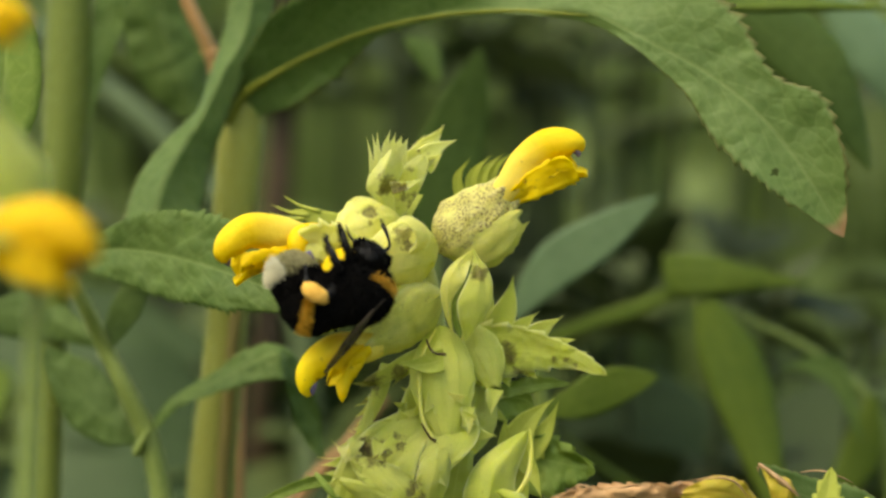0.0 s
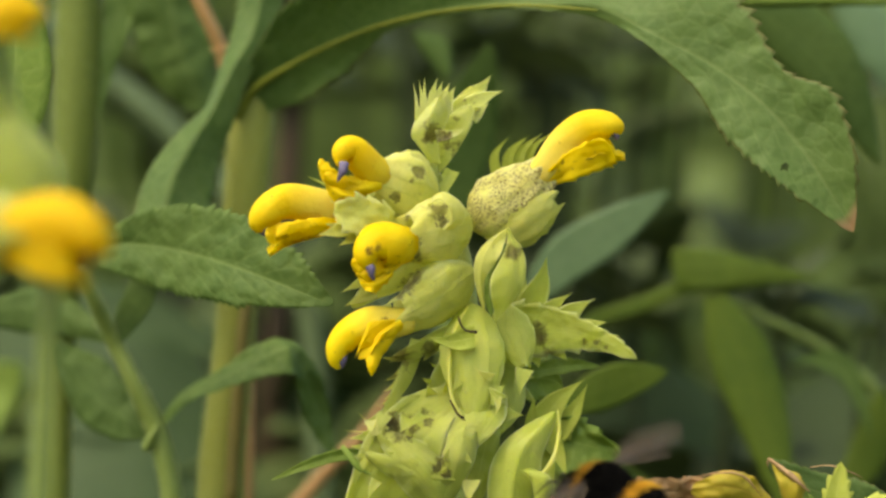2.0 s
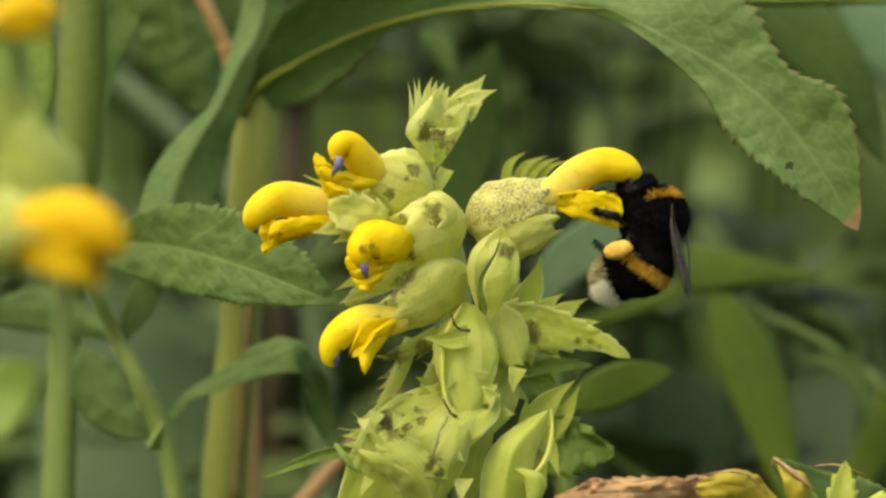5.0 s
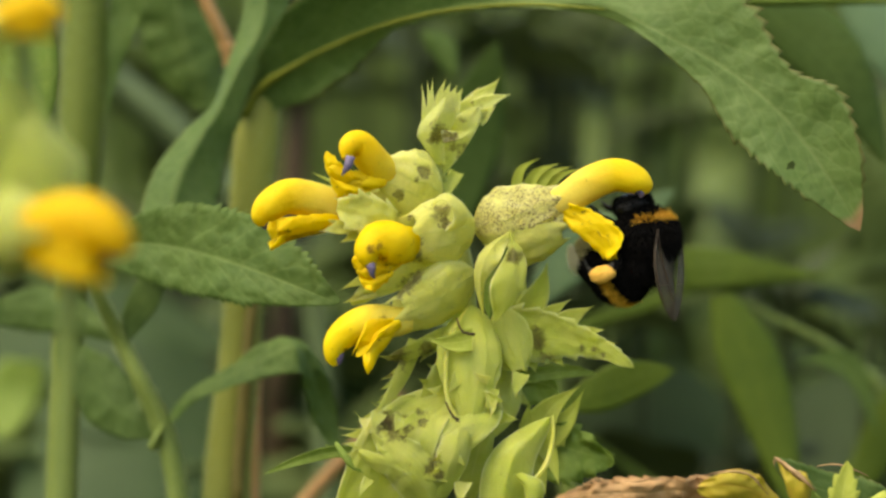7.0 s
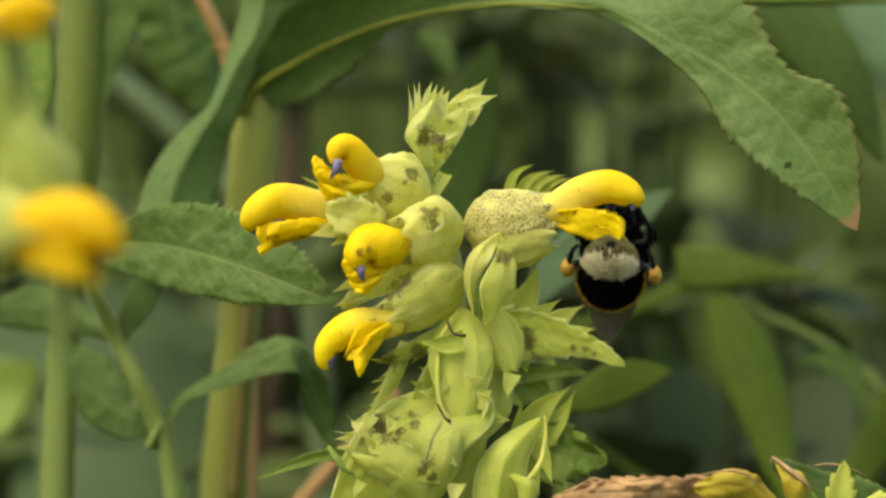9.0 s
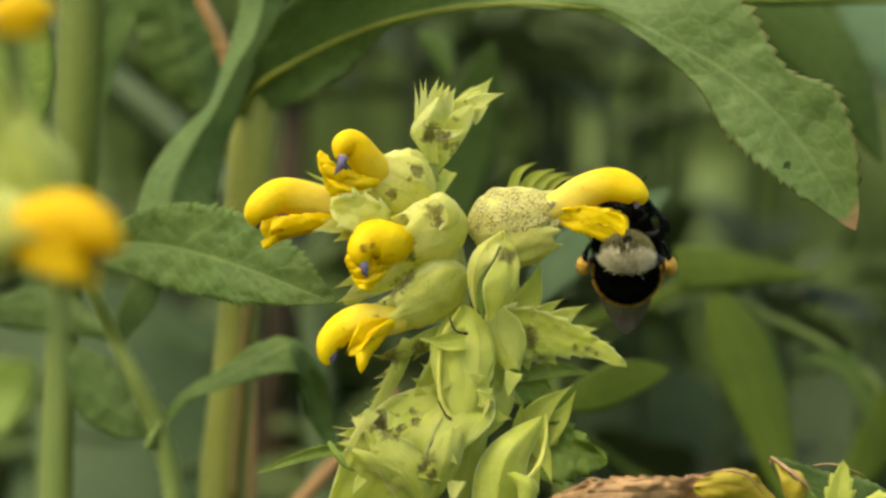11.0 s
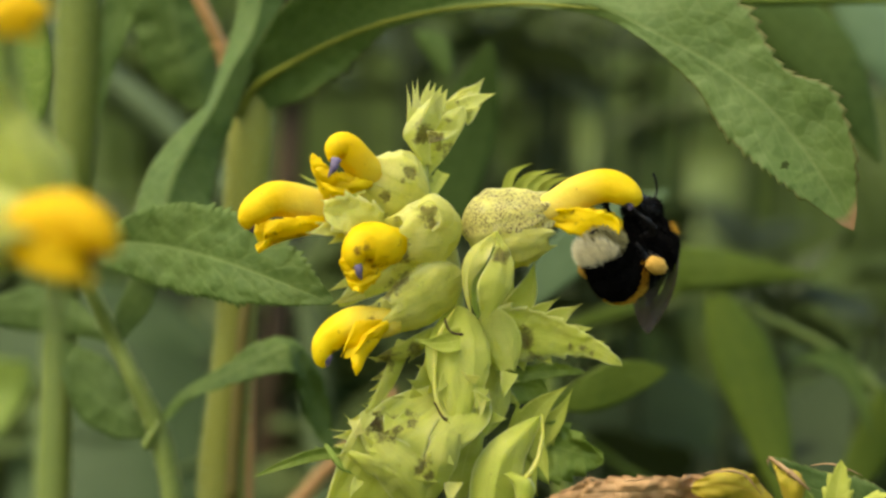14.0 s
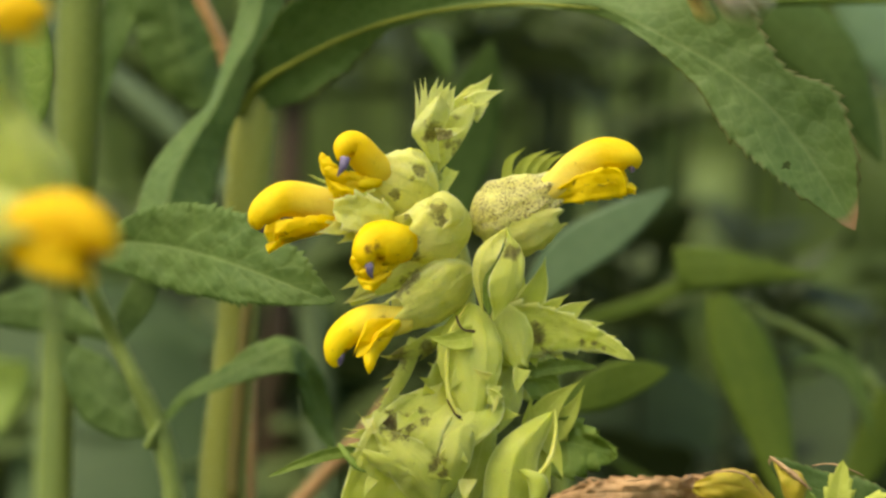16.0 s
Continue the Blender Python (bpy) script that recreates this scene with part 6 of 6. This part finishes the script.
def bumblebee():
    bee = root("bumblebee", 0, 0, "black bumblebee with orange bands, white tail and pollen baskets", "insect", z=-HEIGHT)
    ORIGIN[bee.name] = np.zeros(3)
    bee["moves"] = 1
    # trunk of the body
    shell = ball((0, 2.5, -0.35), 3.7, 3.5, 3.75)
    thorax = part("thorax", shell, FUR_BLACK, bee)
    collar = lambda p: 4.15 < p[1] + ragged(p, 0.18) < 5.05 and p[2] > 0.2
    fur(thorax, "fur", shell, FUR_BLACK, 8000, 1.15, lambda p: not collar(p), 1)
    fur(thorax, "collar", shell, FUR_COLLAR, 2400, 1.2, collar, 2, 0.3, "orange furry collar")
    shell = ball((0, -0.2, -1.5), 3.2, 3.0, 2.9)
    waist = part("waist", shell, FUR_BLACK, bee)
    fur(waist, "fur", shell, FUR_BLACK, 1500, 0.8, lambda p: p[2] < 0, 9)
    # head
    shell = ball((0, 6.6, -1.6), 2.3, 1.7, 2.2)
    head = part("head", shell, SHELL, bee)
    fur(head, "fur", shell, FUR_BLACK, 2000, 0.75, lambda p: p[1] < 7.7, 3, 0.1, "", (0, 0.3, 1))
    for s in (-1, 1):
        part("eye", ball((1.85 * s, 6.4, -1.6), 0.55, 0.9, 1.35, 10, 14), EYE, head)
        part("antenna", sweep([(0.5 * s, 7.4, -1.0), (0.9 * s, 8.5, -0.4), (1.35 * s, 9.2, -0.7), (2.0 * s, 10.1, -1.9), (2.4 * s, 10.6, -2.9)], [0.15, 0.13, 0.15, 0.16, 0.13], n=16, ring=8), SHELL, head)
    part("muzzle", sweep([(0, 6.7, -2.2), (0, 7.0, -3.4), (0, 6.8, -4.3)], [0.85, 0.65, 0.3], n=10, ring=12), SHELL, head)
    part("tongue", sweep([(0, 6.8, -3.9), (0, 7.2, -5.1), (0, 8.0, -6.1)], [0.2, 0.15, 0.06], n=10, ring=8), SHELL, head)
    # abdomen in two rigid pieces that overlap and curl
    shell = ball((0, -2.4, 0), 3.95, 3.7, 3.75)
    abdomen = part("abdomen", shell, FUR_BLACK, bee)
    band = lambda p: -2.9 < p[1] + ragged(p) < -1.4 and p[2] > -0.9
    fur(abdomen, "fur", shell, FUR_BLACK, 7000, 0.8, lambda p: not band(p), 4, 1.0)
    fur(abdomen, "band", shell, FUR_ORANGE, 3200, 0.9, band, 5, 1.0, "orange furry band")
    shell = ball((0, -4.6, -0.1), 3.25, 3.7, 3.0)
    tail = part("tail", shell, FUR_BLACK, bee)
    white = lambda p: p[1] + ragged(p) < -5.3 and p[2] > 0.75 and p[1] > -7.4 + 1.0 * noise.noise(Vector(p) * 3.1)
    # olive on tip and underside: dirt, plus the flower's shade put into colour
    under = lambda p: p[1] + ragged(p) < -5.3 and not white(p)
    fur(tail, "fur", shell, FUR_BLACK, 4000, 0.8, lambda p: not white(p) and not under(p), 6, 1.0)
    fur(tail, "under_fur", shell, FUR_OLIVE, 2800, 0.7, under, 8, 0.8)
    fur(tail, "tail_fur", shell, FUR_WHITE, 6500, 1.5, white, 7, 0.7, "off-white tail fur", (0, -1, 0), 0.034)
    # wings, from their hinges
    wings = []
    for s in (-1, 1):
        hinge = (2.4 * s, 3.0, 2.8)
        fore = blade([(0, 0, 0), (2.2 * s, -2.6, 0.2), (3.6 * s, -6, 0.3), (4.3 * s, -10.6, 0.1)], [(-1.5 * s, -0.9, 0)], [(0.9 * s, 0.3, 0)], base=0.12, peak=0.68, power=0.45, thick=0.04, ripple=0.03, cols=4, seed=51.0)
        fore = ([np.array(v) + hinge for v in fore[0]], fore[1], fore[2])
        wing = part("forewing", fore, WING, bee, "smoky see-through forewing")
        veins = [sweep([(0, 0, 0.05), (2.6 * s, -2.4, 0.25), (4.2 * s, -5.8, 0.35), (4.9 * s, -9.2, 0.25)], [0.13, 0.12, 0.09, 0.03], n=14, ring=6),
                 sweep([(0, 0, 0.05), (1.6 * s, -2.9, 0.25), (2.6 * s, -6, 0.35), (3.4 * s, -8.8, 0.25)], [0.1, 0.08, 0.06, 0.03], n=14, ring=6),
                 sweep([(4.1 * s, -5.4, 0.35), (2.7 * s, -6.2, 0.35), (2.2 * s, -7.0, 0.3)], [0.06, 0.05, 0.03], n=8, ring=6)]
        part("wing_vein", merged(*[([np.array(v) + hinge for v in q[0]], q[1], q[2]) for q in veins]), VEIN, wing)
        hind = blade([(0, 0, 0), (1.4 * s, -2.6, -0.3), (2.0 * s, -5, -0.4), (2.3 * s, -7.4, -0.5)], [(-1.1 * s, -0.5, 0)], [(0.8 * s, 0.3, 0)], base=0.15, peak=0.6, power=0.5, thick=0.04, seed=52.0)
        hind = ([np.array(v) + (2.2 * s, 2.2, 2.7) for v in hind[0]], hind[1], hind[2])
        rear = part("hindwing", hind, WING, bee, "small see-through hindwing")
        wings.append((wing, rear, s, hinge))
    # legs, clasping
    hind_legs = []
    for s in (-1, 1):
        for k, (pts, thick) in enumerate((([(1.3, 4.4, -2.4), (2.6, 5.2, -3.4), (2.3, 6.0, -4.4), (1.6, 6.7, -5.2), (1.2, 7.2, -5.7)], 0.33),
                                          ([(1.7, 2.6, -2.6), (3.7, 3.0, -3.2), (3.9, 3.8, -4.6), (3.2, 4.6, -5.6), (2.9, 5.1, -6.1)], 0.4),
                                          ([(1.7, 1.0, -2.5), (4.1, -0.4, -2.2), (4.8, -1.6, -3.8), (4.3, 0.0, -5.4), (3.8, 0.9, -6.0)], 0.5))):
            shape = sweep([(x * 1.12 * s, yy * 1.05, z * 1.1 - 0.3) for x, yy, z in pts], [thick, thick * 1.15, thick * 1.0, thick * 0.5, thick * 0.35], n=26, ring=10, lump=0.2, seed=k + s)
            leg = part("leg", shape, SHELL, bee)
            fur(leg, "leg_fur", shape, FUR_BLACK, 420, 0.75, (lambda p: k < 2 or np.linalg.norm(p - np.array((5.3 * s, -1.25, -4.1))) > 1.9), 60 + k * 2 + s, 0.4)
            if k == 2:
                hind_legs.append((leg, s))
                part("pollen_basket", ball((5.3 * s, -1.25, -4.1), 0.82, 1.05, 1.8, 12, 16, lump=0.22, seed=s), POLLEN, leg, "packed peach-orange pollen load")
    return bee, abdomen, tail, wings, hind_legs


bee, bee_abdomen, bee_tail, bee_wings, bee_hind_legs = bumblebee()


# ---- what moves ----
def bee_pose(place, forward, back):
    """Places the bee by its waist, the way its head points and the way its back faces."""
    f = Vector(forward).normalized()
    u = Vector(back)
    u = (u - f * u.dot(f)).normalized()
    turn = Matrix((f.cross(u), f, u)).transposed().to_4x4()
    return Matrix.Translation(((place[0]) * 0.001, place[1] * 0.001, (place[2] + HEIGHT) * 0.001)) @ turn


def about(pivot, turn):
    return Matrix.Translation(pivot) @ turn @ Matrix.Translation(-Vector(pivot))


# seconds, place of the waist, head's way, back's way, curl of the body, wings spread
BEE = [
    (0, (-9.6, -13.5, -6.3), (0.55, 0.1, 0.8), (0.72, -0.08, -0.6), 86, 0),
    (0.4, (-9.8, -13.5, -6.3), (0.55, 0.1, 0.8), (0.7, -0.1, -0.6), 86, 0),
    (0.8, (-10.8, -13.5, -6.1), (0.6, 0.1, 0.74), (0.6, -0.4, -0.65), 82, 0),
    (1.2, (-12.3, -14, -6.6), (0.68, 0.1, 0.66), (0.55, -0.45, -0.65), 68, 0),
    (1.5, (-13.3, -14.5, -6.5), (0.82, 0.05, 0.5), (0.5, -0.4, -0.7), 40, 0),
    (1.7, (-13.3, -18, -6.7), (0.85, 0.0, 0.5), (0.45, -0.4, -0.75), 32, 0.3),
    (1.8, (-12.7, -20, -8.1), (0.8, 0.2, 0.5), (0.45, -0.6, -0.5), 25, 0.8),
    (1.9, (-9.7, -16, -14.9), (-0.3, 0.67, 0.68), (0.1, -0.73, 0.65), 5, 1),
    (2, (20.7, -23, -29.5), (-0.75, 0.5, 0.35), (0.2, -0.6, 0.75), 5, 1),
    (2.1, (15.5, -18, -22.9), (-0.5, 0.72, 0.53), (0.1, -0.68, 0.70), 8, 1),
    (2.2, (10.8, -17, -18.4), (-0.35, 0.77, 0.58), (0.1, -0.68, 0.75), 8, 1),
    (2.3, (10.8, -17, -16.4), (-0.4, 0.77, 0.58), (0.1, -0.68, 0.75), 8, 1),
    (2.4, (-0.1, -16, -11.8), (-0.1, 0.82, 0.63), (0, -0.68, 0.75), 8, 1),
    (2.5, (1.6, -16, -5.5), (-0.1, 0.82, 0.63), (0, -0.68, 0.75), 8, 1),
    (2.6, (3.1, -16, -6.2), (-0.45, 0.77, 0.53), (0.1, -0.68, 0.75), 8, 1),
    (2.7, (-0.2, -16, -3.2), (-0.3, 0.77, 0.58), (0.1, -0.68, 0.75), 8, 1),
    (2.8, (-4.4, -17, -0.2), (-0.25, 0.77, 0.63), (0, -0.68, 0.75), 8, 1),
    (3, (-6.4, -18, 4.4), (-0.05, 0.72, 0.68), (0, -0.73, 0.70), 8, 1),
    (3.2, (-9, -18, 3.3), (0.05, 0.72, 0.68), (0, -0.73, 0.70), 8, 1),
    (3.4, (-11.5, -18, 8), (0, 0.72, 0.68), (0, -0.73, 0.70), 8, 1),
    (3.5, (-10.5, -18, 7.7), (-0.05, 0.77, 0.63), (0, -0.68, 0.75), 8, 1),
    (3.6, (-7.7, -18, 10.7), (0.05, 0.77, 0.63), (0, -0.68, 0.75), 8, 1),
    (3.7, (1.5, -16, 8.4), (0.1, 0.77, 0.63), (0, -0.68, 0.75), 8, 1),
    (3.8, (19.2, -12, 7.5), (-0.3, 0.77, 0.58), (0.1, -0.68, 0.75), 8, 1),
    (3.9, (23, -10, 8.3), (-0.3, 0.7, 0.6), (0.2, -0.66, 0.7), 10, 1),
    (4, (22.9, -8, 8.8), (-0.3, 0.62, 0.7), (0.3, -0.7, 0.6), 14, 1),
    (4.2, (27.1, -6, 9.6), (-0.65, 0.67, 0.43), (0.5, -0.48, 0.75), 15, 1),
    (5, (25.8, -4, 1.5), (-0.2, 0.2, 0.95), (0.9, -0.3, 0.2), 63, 0),
    (6.3, (25.0, -3, -0.4), (-0.25, 0.05, 0.95), (0.72, -0.65, 0.1), 120, 0),
    (6.6, (25.0, -3, -0.5), (-0.3, 0.05, 0.95), (0.72, -0.65, 0.1), 120, 0),
    (7, (24.6, -3, -1.0), (-0.15, 0.08, 1), (0.8, -0.55, 0.0), 104, 0),
    (7.6, (24.2, -3, -1.2), (-0.05, 0.08, 1), (0.92, -0.3, 0.0), 76, 0),
    (8, (26.4, -2, -0.6), (-0.1, 0.1, 1), (0.95, 0.1, 0.1), 80, 0),
    (8.15, (23.9, 0, -0.9), (0.05, 0.2, 1), (0.7, 0.7, -0.1), 80, 0),
    (8.3, (22.6, 3, -1.4), (0.1, 0.3, 0.95), (0.25, 0.95, -0.25), 82, 0),
    (8.5, (21.3, 3, -2.0), (0.05, 0.3, 0.95), (0.0, 0.95, -0.3), 82, 0),
    (9, (20.4, 3, -2.8), (0.1, 0.3, 0.95), (0.05, 0.95, -0.3), 82, 0),
    (10.2, (21.5, 3, -2.7), (0.05, 0.3, 0.95), (0.1, 0.95, -0.3), 82, 0),
    (11.3, (23.1, 3, -2), (0.0, 0.3, 0.95), (0.0, 0.95, -0.3), 82, 0),
    (11.5, (23.9, 3, -2.5), (-0.1, 0.35, 0.92), (0.65, 0.75, -0.1), 98, 0),
    (11.8, (23.4, 3, -2.6), (-0.1, 0.35, 0.92), (0.4, 0.9, -0.2), 96, 0),
    (12, (23.1, 3, -3.5), (-0.05, 0.35, 0.92), (0.3, 0.9, -0.2), 86, 0),
    (12.3, (22.4, 3, -2.5), (-0.05, 0.4, 0.9), (0.45, 0.85, -0.2), 86, 0),
    (12.6, (22.6, 3, -2), (0.0, 0.4, 0.9), (0.6, 0.78, -0.2), 88, 0),
    (13, (22.9, 3, -1.9), (0.0, 0.38, 0.92), (0.3, 0.9, -0.2), 88, 0),
    (13.3, (23.8, 3, -2.3), (-0.05, 0.35, 0.92), (0.5, 0.8, -0.2), 98, 0),
    (13.6, (24.7, 2, -2.7), (-0.1, 0.3, 0.95), (0.65, 0.7, -0.15), 99, 0),
    (14, (24.6, 1, -2), (0.1, 0.2, 0.95), (0.65, 0.7, -0.2), 92, 0),
    (14.5, (24.9, 1, -2), (0.1, 0.15, 0.95), (0.7, 0.65, -0.2), 92, 0),
    (14.8, (25.2, 0, -1.7), (0.15, 0.1, 0.95), (0.8, 0.5, -0.2), 84, 0),
    (15, (28.2, -1, 0.6), (0.1, 0.08, 1), (0.97, 0.12, -0.1), 70, 0),
    (15.2, (27, -1, -1), (0.3, 0.0, 0.9), (0.9, -0.2, -0.3), 60, 0),
    (15.4, (28.2, -1, -1.3), (0.3, 0.08, 0.92), (0.9, 0.2, -0.15), 62, 0),
    (15.5, (28.6, -2, -1), (0.3, 0.1, 0.92), (0.9, 0.2, -0.15), 60, 0),
    (15.6, (28.3, -4, 0.7), (0.4, 0.2, 0.85), (0.75, -0.45, -0.2), 35, 1),
    (15.7, (29.6, -8, 5.1), (0, 0.67, 0.73), (0.2, -0.68, 0.65), 10, 1),
    (15.8, (40.3, -12, 15.8), (-0.4, 0.67, 0.63), (0.1, -0.68, 0.70), 8, 1),
    (15.9, (39.2, -14, 20.7), (-0.6, 0.77, 0.38), (0.2, -0.58, 0.80), 8, 1),
    (16, (33.1, -14, 35), (-0.3, 0.67, 0.68), (0.1, -0.68, 0.75), 8, 1),
]
# sway of the flower head: seconds, shift in x and z in mm, lean in degrees
SWAY = [(0, -2.57, -2.10, 2.79), (0.5, -2.85, -2.27, 2.79), (1, -2.97, -2.17, 3.16), (1.5, -2.83, -1.94, 2.77), (1.8, -2.7, -1.9, 2.7), (1.9, 0.5, 0.2, 0.5), (2, 0.34, 0.09, 0.65), (2.5, 0.05, 0.18, 0.78), (3, -0.47, -0.01, 1.02),
        (3.5, -0.51, 0.18, 0.85), (4, -0.52, 0.09, 0.82), (6.5, -0.78, 0.13, -1.2), (7, -0.28, -0.18, -1.63), (7.5, -0.91, -0.11, -0.58), (8, -0.84, -0.36, -0.94), (8.5, -0.76, -0.13, -1.34), (9, -1.17, -0.48, -0.69),
        (11.5, -0.56, -0.11, -1.73), (12, -0.66, -0.24, -1.45), (12.5, -0.73, -0.23, -1.14), (13, -0.77, -0.25, -0.62), (13.5, -0.89, -0.43, -1.03), (14, -1.08, -0.3, -0.9), (14.5, -0.65, -0.25, -1.06), (15, 0.28, -0.32, -1.97),
        (15.5, 0.03, -0.34, -1.76), (15.7, 0.0, -0.2, -1.2), (15.8, 0.1, 0.1, 0.3), (16, 0, 0, 0)]
# dip of the reaching flower under the bee, degrees
DIP = [(0, -12), (1.8, -12), (1.9, -9), (2.0, -12), (4.0, -11.5), (4.2, -6), (5.0, 5), (6.3, 6), (7.0, 6), (8.0, 9), (8.3, 11), (9, 11), (11.5, 10), (13, 11), (14.5, 11), (15.0, 11), (15.5, 12), (15.7, 8), (15.8, -3), (15.9, 1), (16, 0)]
# the lower lip of that flower, pressed down by the bee, degrees
LIP = [(0, 0), (4.2, 0), (5.0, 18), (6.3, 30), (7.0, 41), (7.6, 41), (8.0, 18), (8.3, 16), (9, 14), (11.5, 15), (12, 20), (13, 14), (14, 15), (14.6, 14), (15.0, 6), (15.5, 8), (15.7, 3), (15.9, 0), (16, 0)]
# sway of the near plant, mm
NEAR = [(0, -0.8), (1.5, -0.5), (3.5, -0.5), (4.2, 0.2), (7, 1.0), (9, 0.6), (12.5, 0.4), (14.5, 0.15), (16, 0)]


def motions():
    walk(bee, [(t, bee_pose(place, way, up)) for t, place, way, up, curl, spread in BEE])
    hip, joint = Vector((0, 0.0006, -0.0016)), Vector((0, -0.003, -0.0012))
    bends = []
    for t, place, way, up, curl, spread in BEE:
        first = about(hip, Matrix.Rotation(radians(curl * 0.85), 4, "X"))
        bends.append((t, first, first @ about(joint, Matrix.Rotation(radians(curl * 0.55), 4, "X"))))
    walk(bee_abdomen, [(t, a) for t, a, b in bends])
    walk(bee_tail, [(t, b) for t, a, b in bends])
    # wings: folded over the back at rest, beating in flight
    for wing, rear, s, hinge in bee_wings:
        h = Vector(hinge) * 0.001

        def fold(spread, beat):
            turn = Matrix.Rotation(radians(s * (-34 + 92 * spread)), 4, "Z") @ Matrix.Rotation(radians(s * (16 * (1 - spread) + spread * beat)), 4, "Y")
            return about(h, turn)
        beats = (0, 66, 58, 0, -66, -58)
        rows = [(0, 0, 0), (1.6, 0, 0), (1.7, 0.2, 0)]
        rows += [(k / 30, 1, beats[k % 6]) for k in range(54, 128)]
        rows += [(4.6, 0.1, 0), (5, 0, 0), (15.53, 0, 0)]
        rows += [(k / 30, 1, beats[k % 6]) for k in range(467, 481)]
        for ob in (wing, rear):
            walk(ob, [(a, fold(b, c)) for a, b, c in rows])
    # hind legs: drawn in under the body in flight
    for leg, s in bee_hind_legs:
        hold = Vector((1.9 * s, 1.0, -3.0)) * 0.001
        walk(leg, [(t, about(hold, Matrix.Rotation(radians(s * 62 * spread), 4, "Y"))) for t, place, way, up, curl, spread in BEE])
    heart = Vector((0, 0, HEIGHT * 0.001))
    base = Matrix.Translation(rattle_plant.location)
    walk(rattle_plant, [(t, Matrix.Translation((dx * 0.001, 0, dz * 0.001)) @ about(heart, Matrix.Rotation(radians(-lean), 4, "Y")) @ base) for t, dx, dz, lean in SWAY])
    walk(reaching_flower, [(t, Matrix.Translation(reach_joint) @ Matrix.Rotation(radians(dip), 4, "Y")) for t, dip in DIP])
    walk(reaching_lip, [(t, Matrix.Translation(lip_joint) @ Matrix.Rotation(radians(drop), 4, "Y")) for t, drop in LIP])
    hang = Vector((-1.1, 0, 6.2)) * 0.001 + heart - rattle_plant.location
    walk(upper_flower, [(t, about(hang, Matrix.Rotation(radians(drop), 4, "Y"))) for t, drop in ((0, -40), (1.8, -38), (1.9, 4), (2.0, -2), (2.1, 0), (16, 0))])
    walk(tip_bud, [(t, Matrix.Translation((-1.0 * f * 0.001, 0, -3.4 * f * 0.001))) for t, f in ((0, 1), (1.8, 1), (1.9, -0.05), (2.0, 0.02), (16, 0))])
    foot = Matrix.Translation(near_plant.location)
    walk(near_plant, [(t, Matrix.Translation((dx * 0.001, 0, 0)) @ foot) for t, dx in NEAR])


motions()
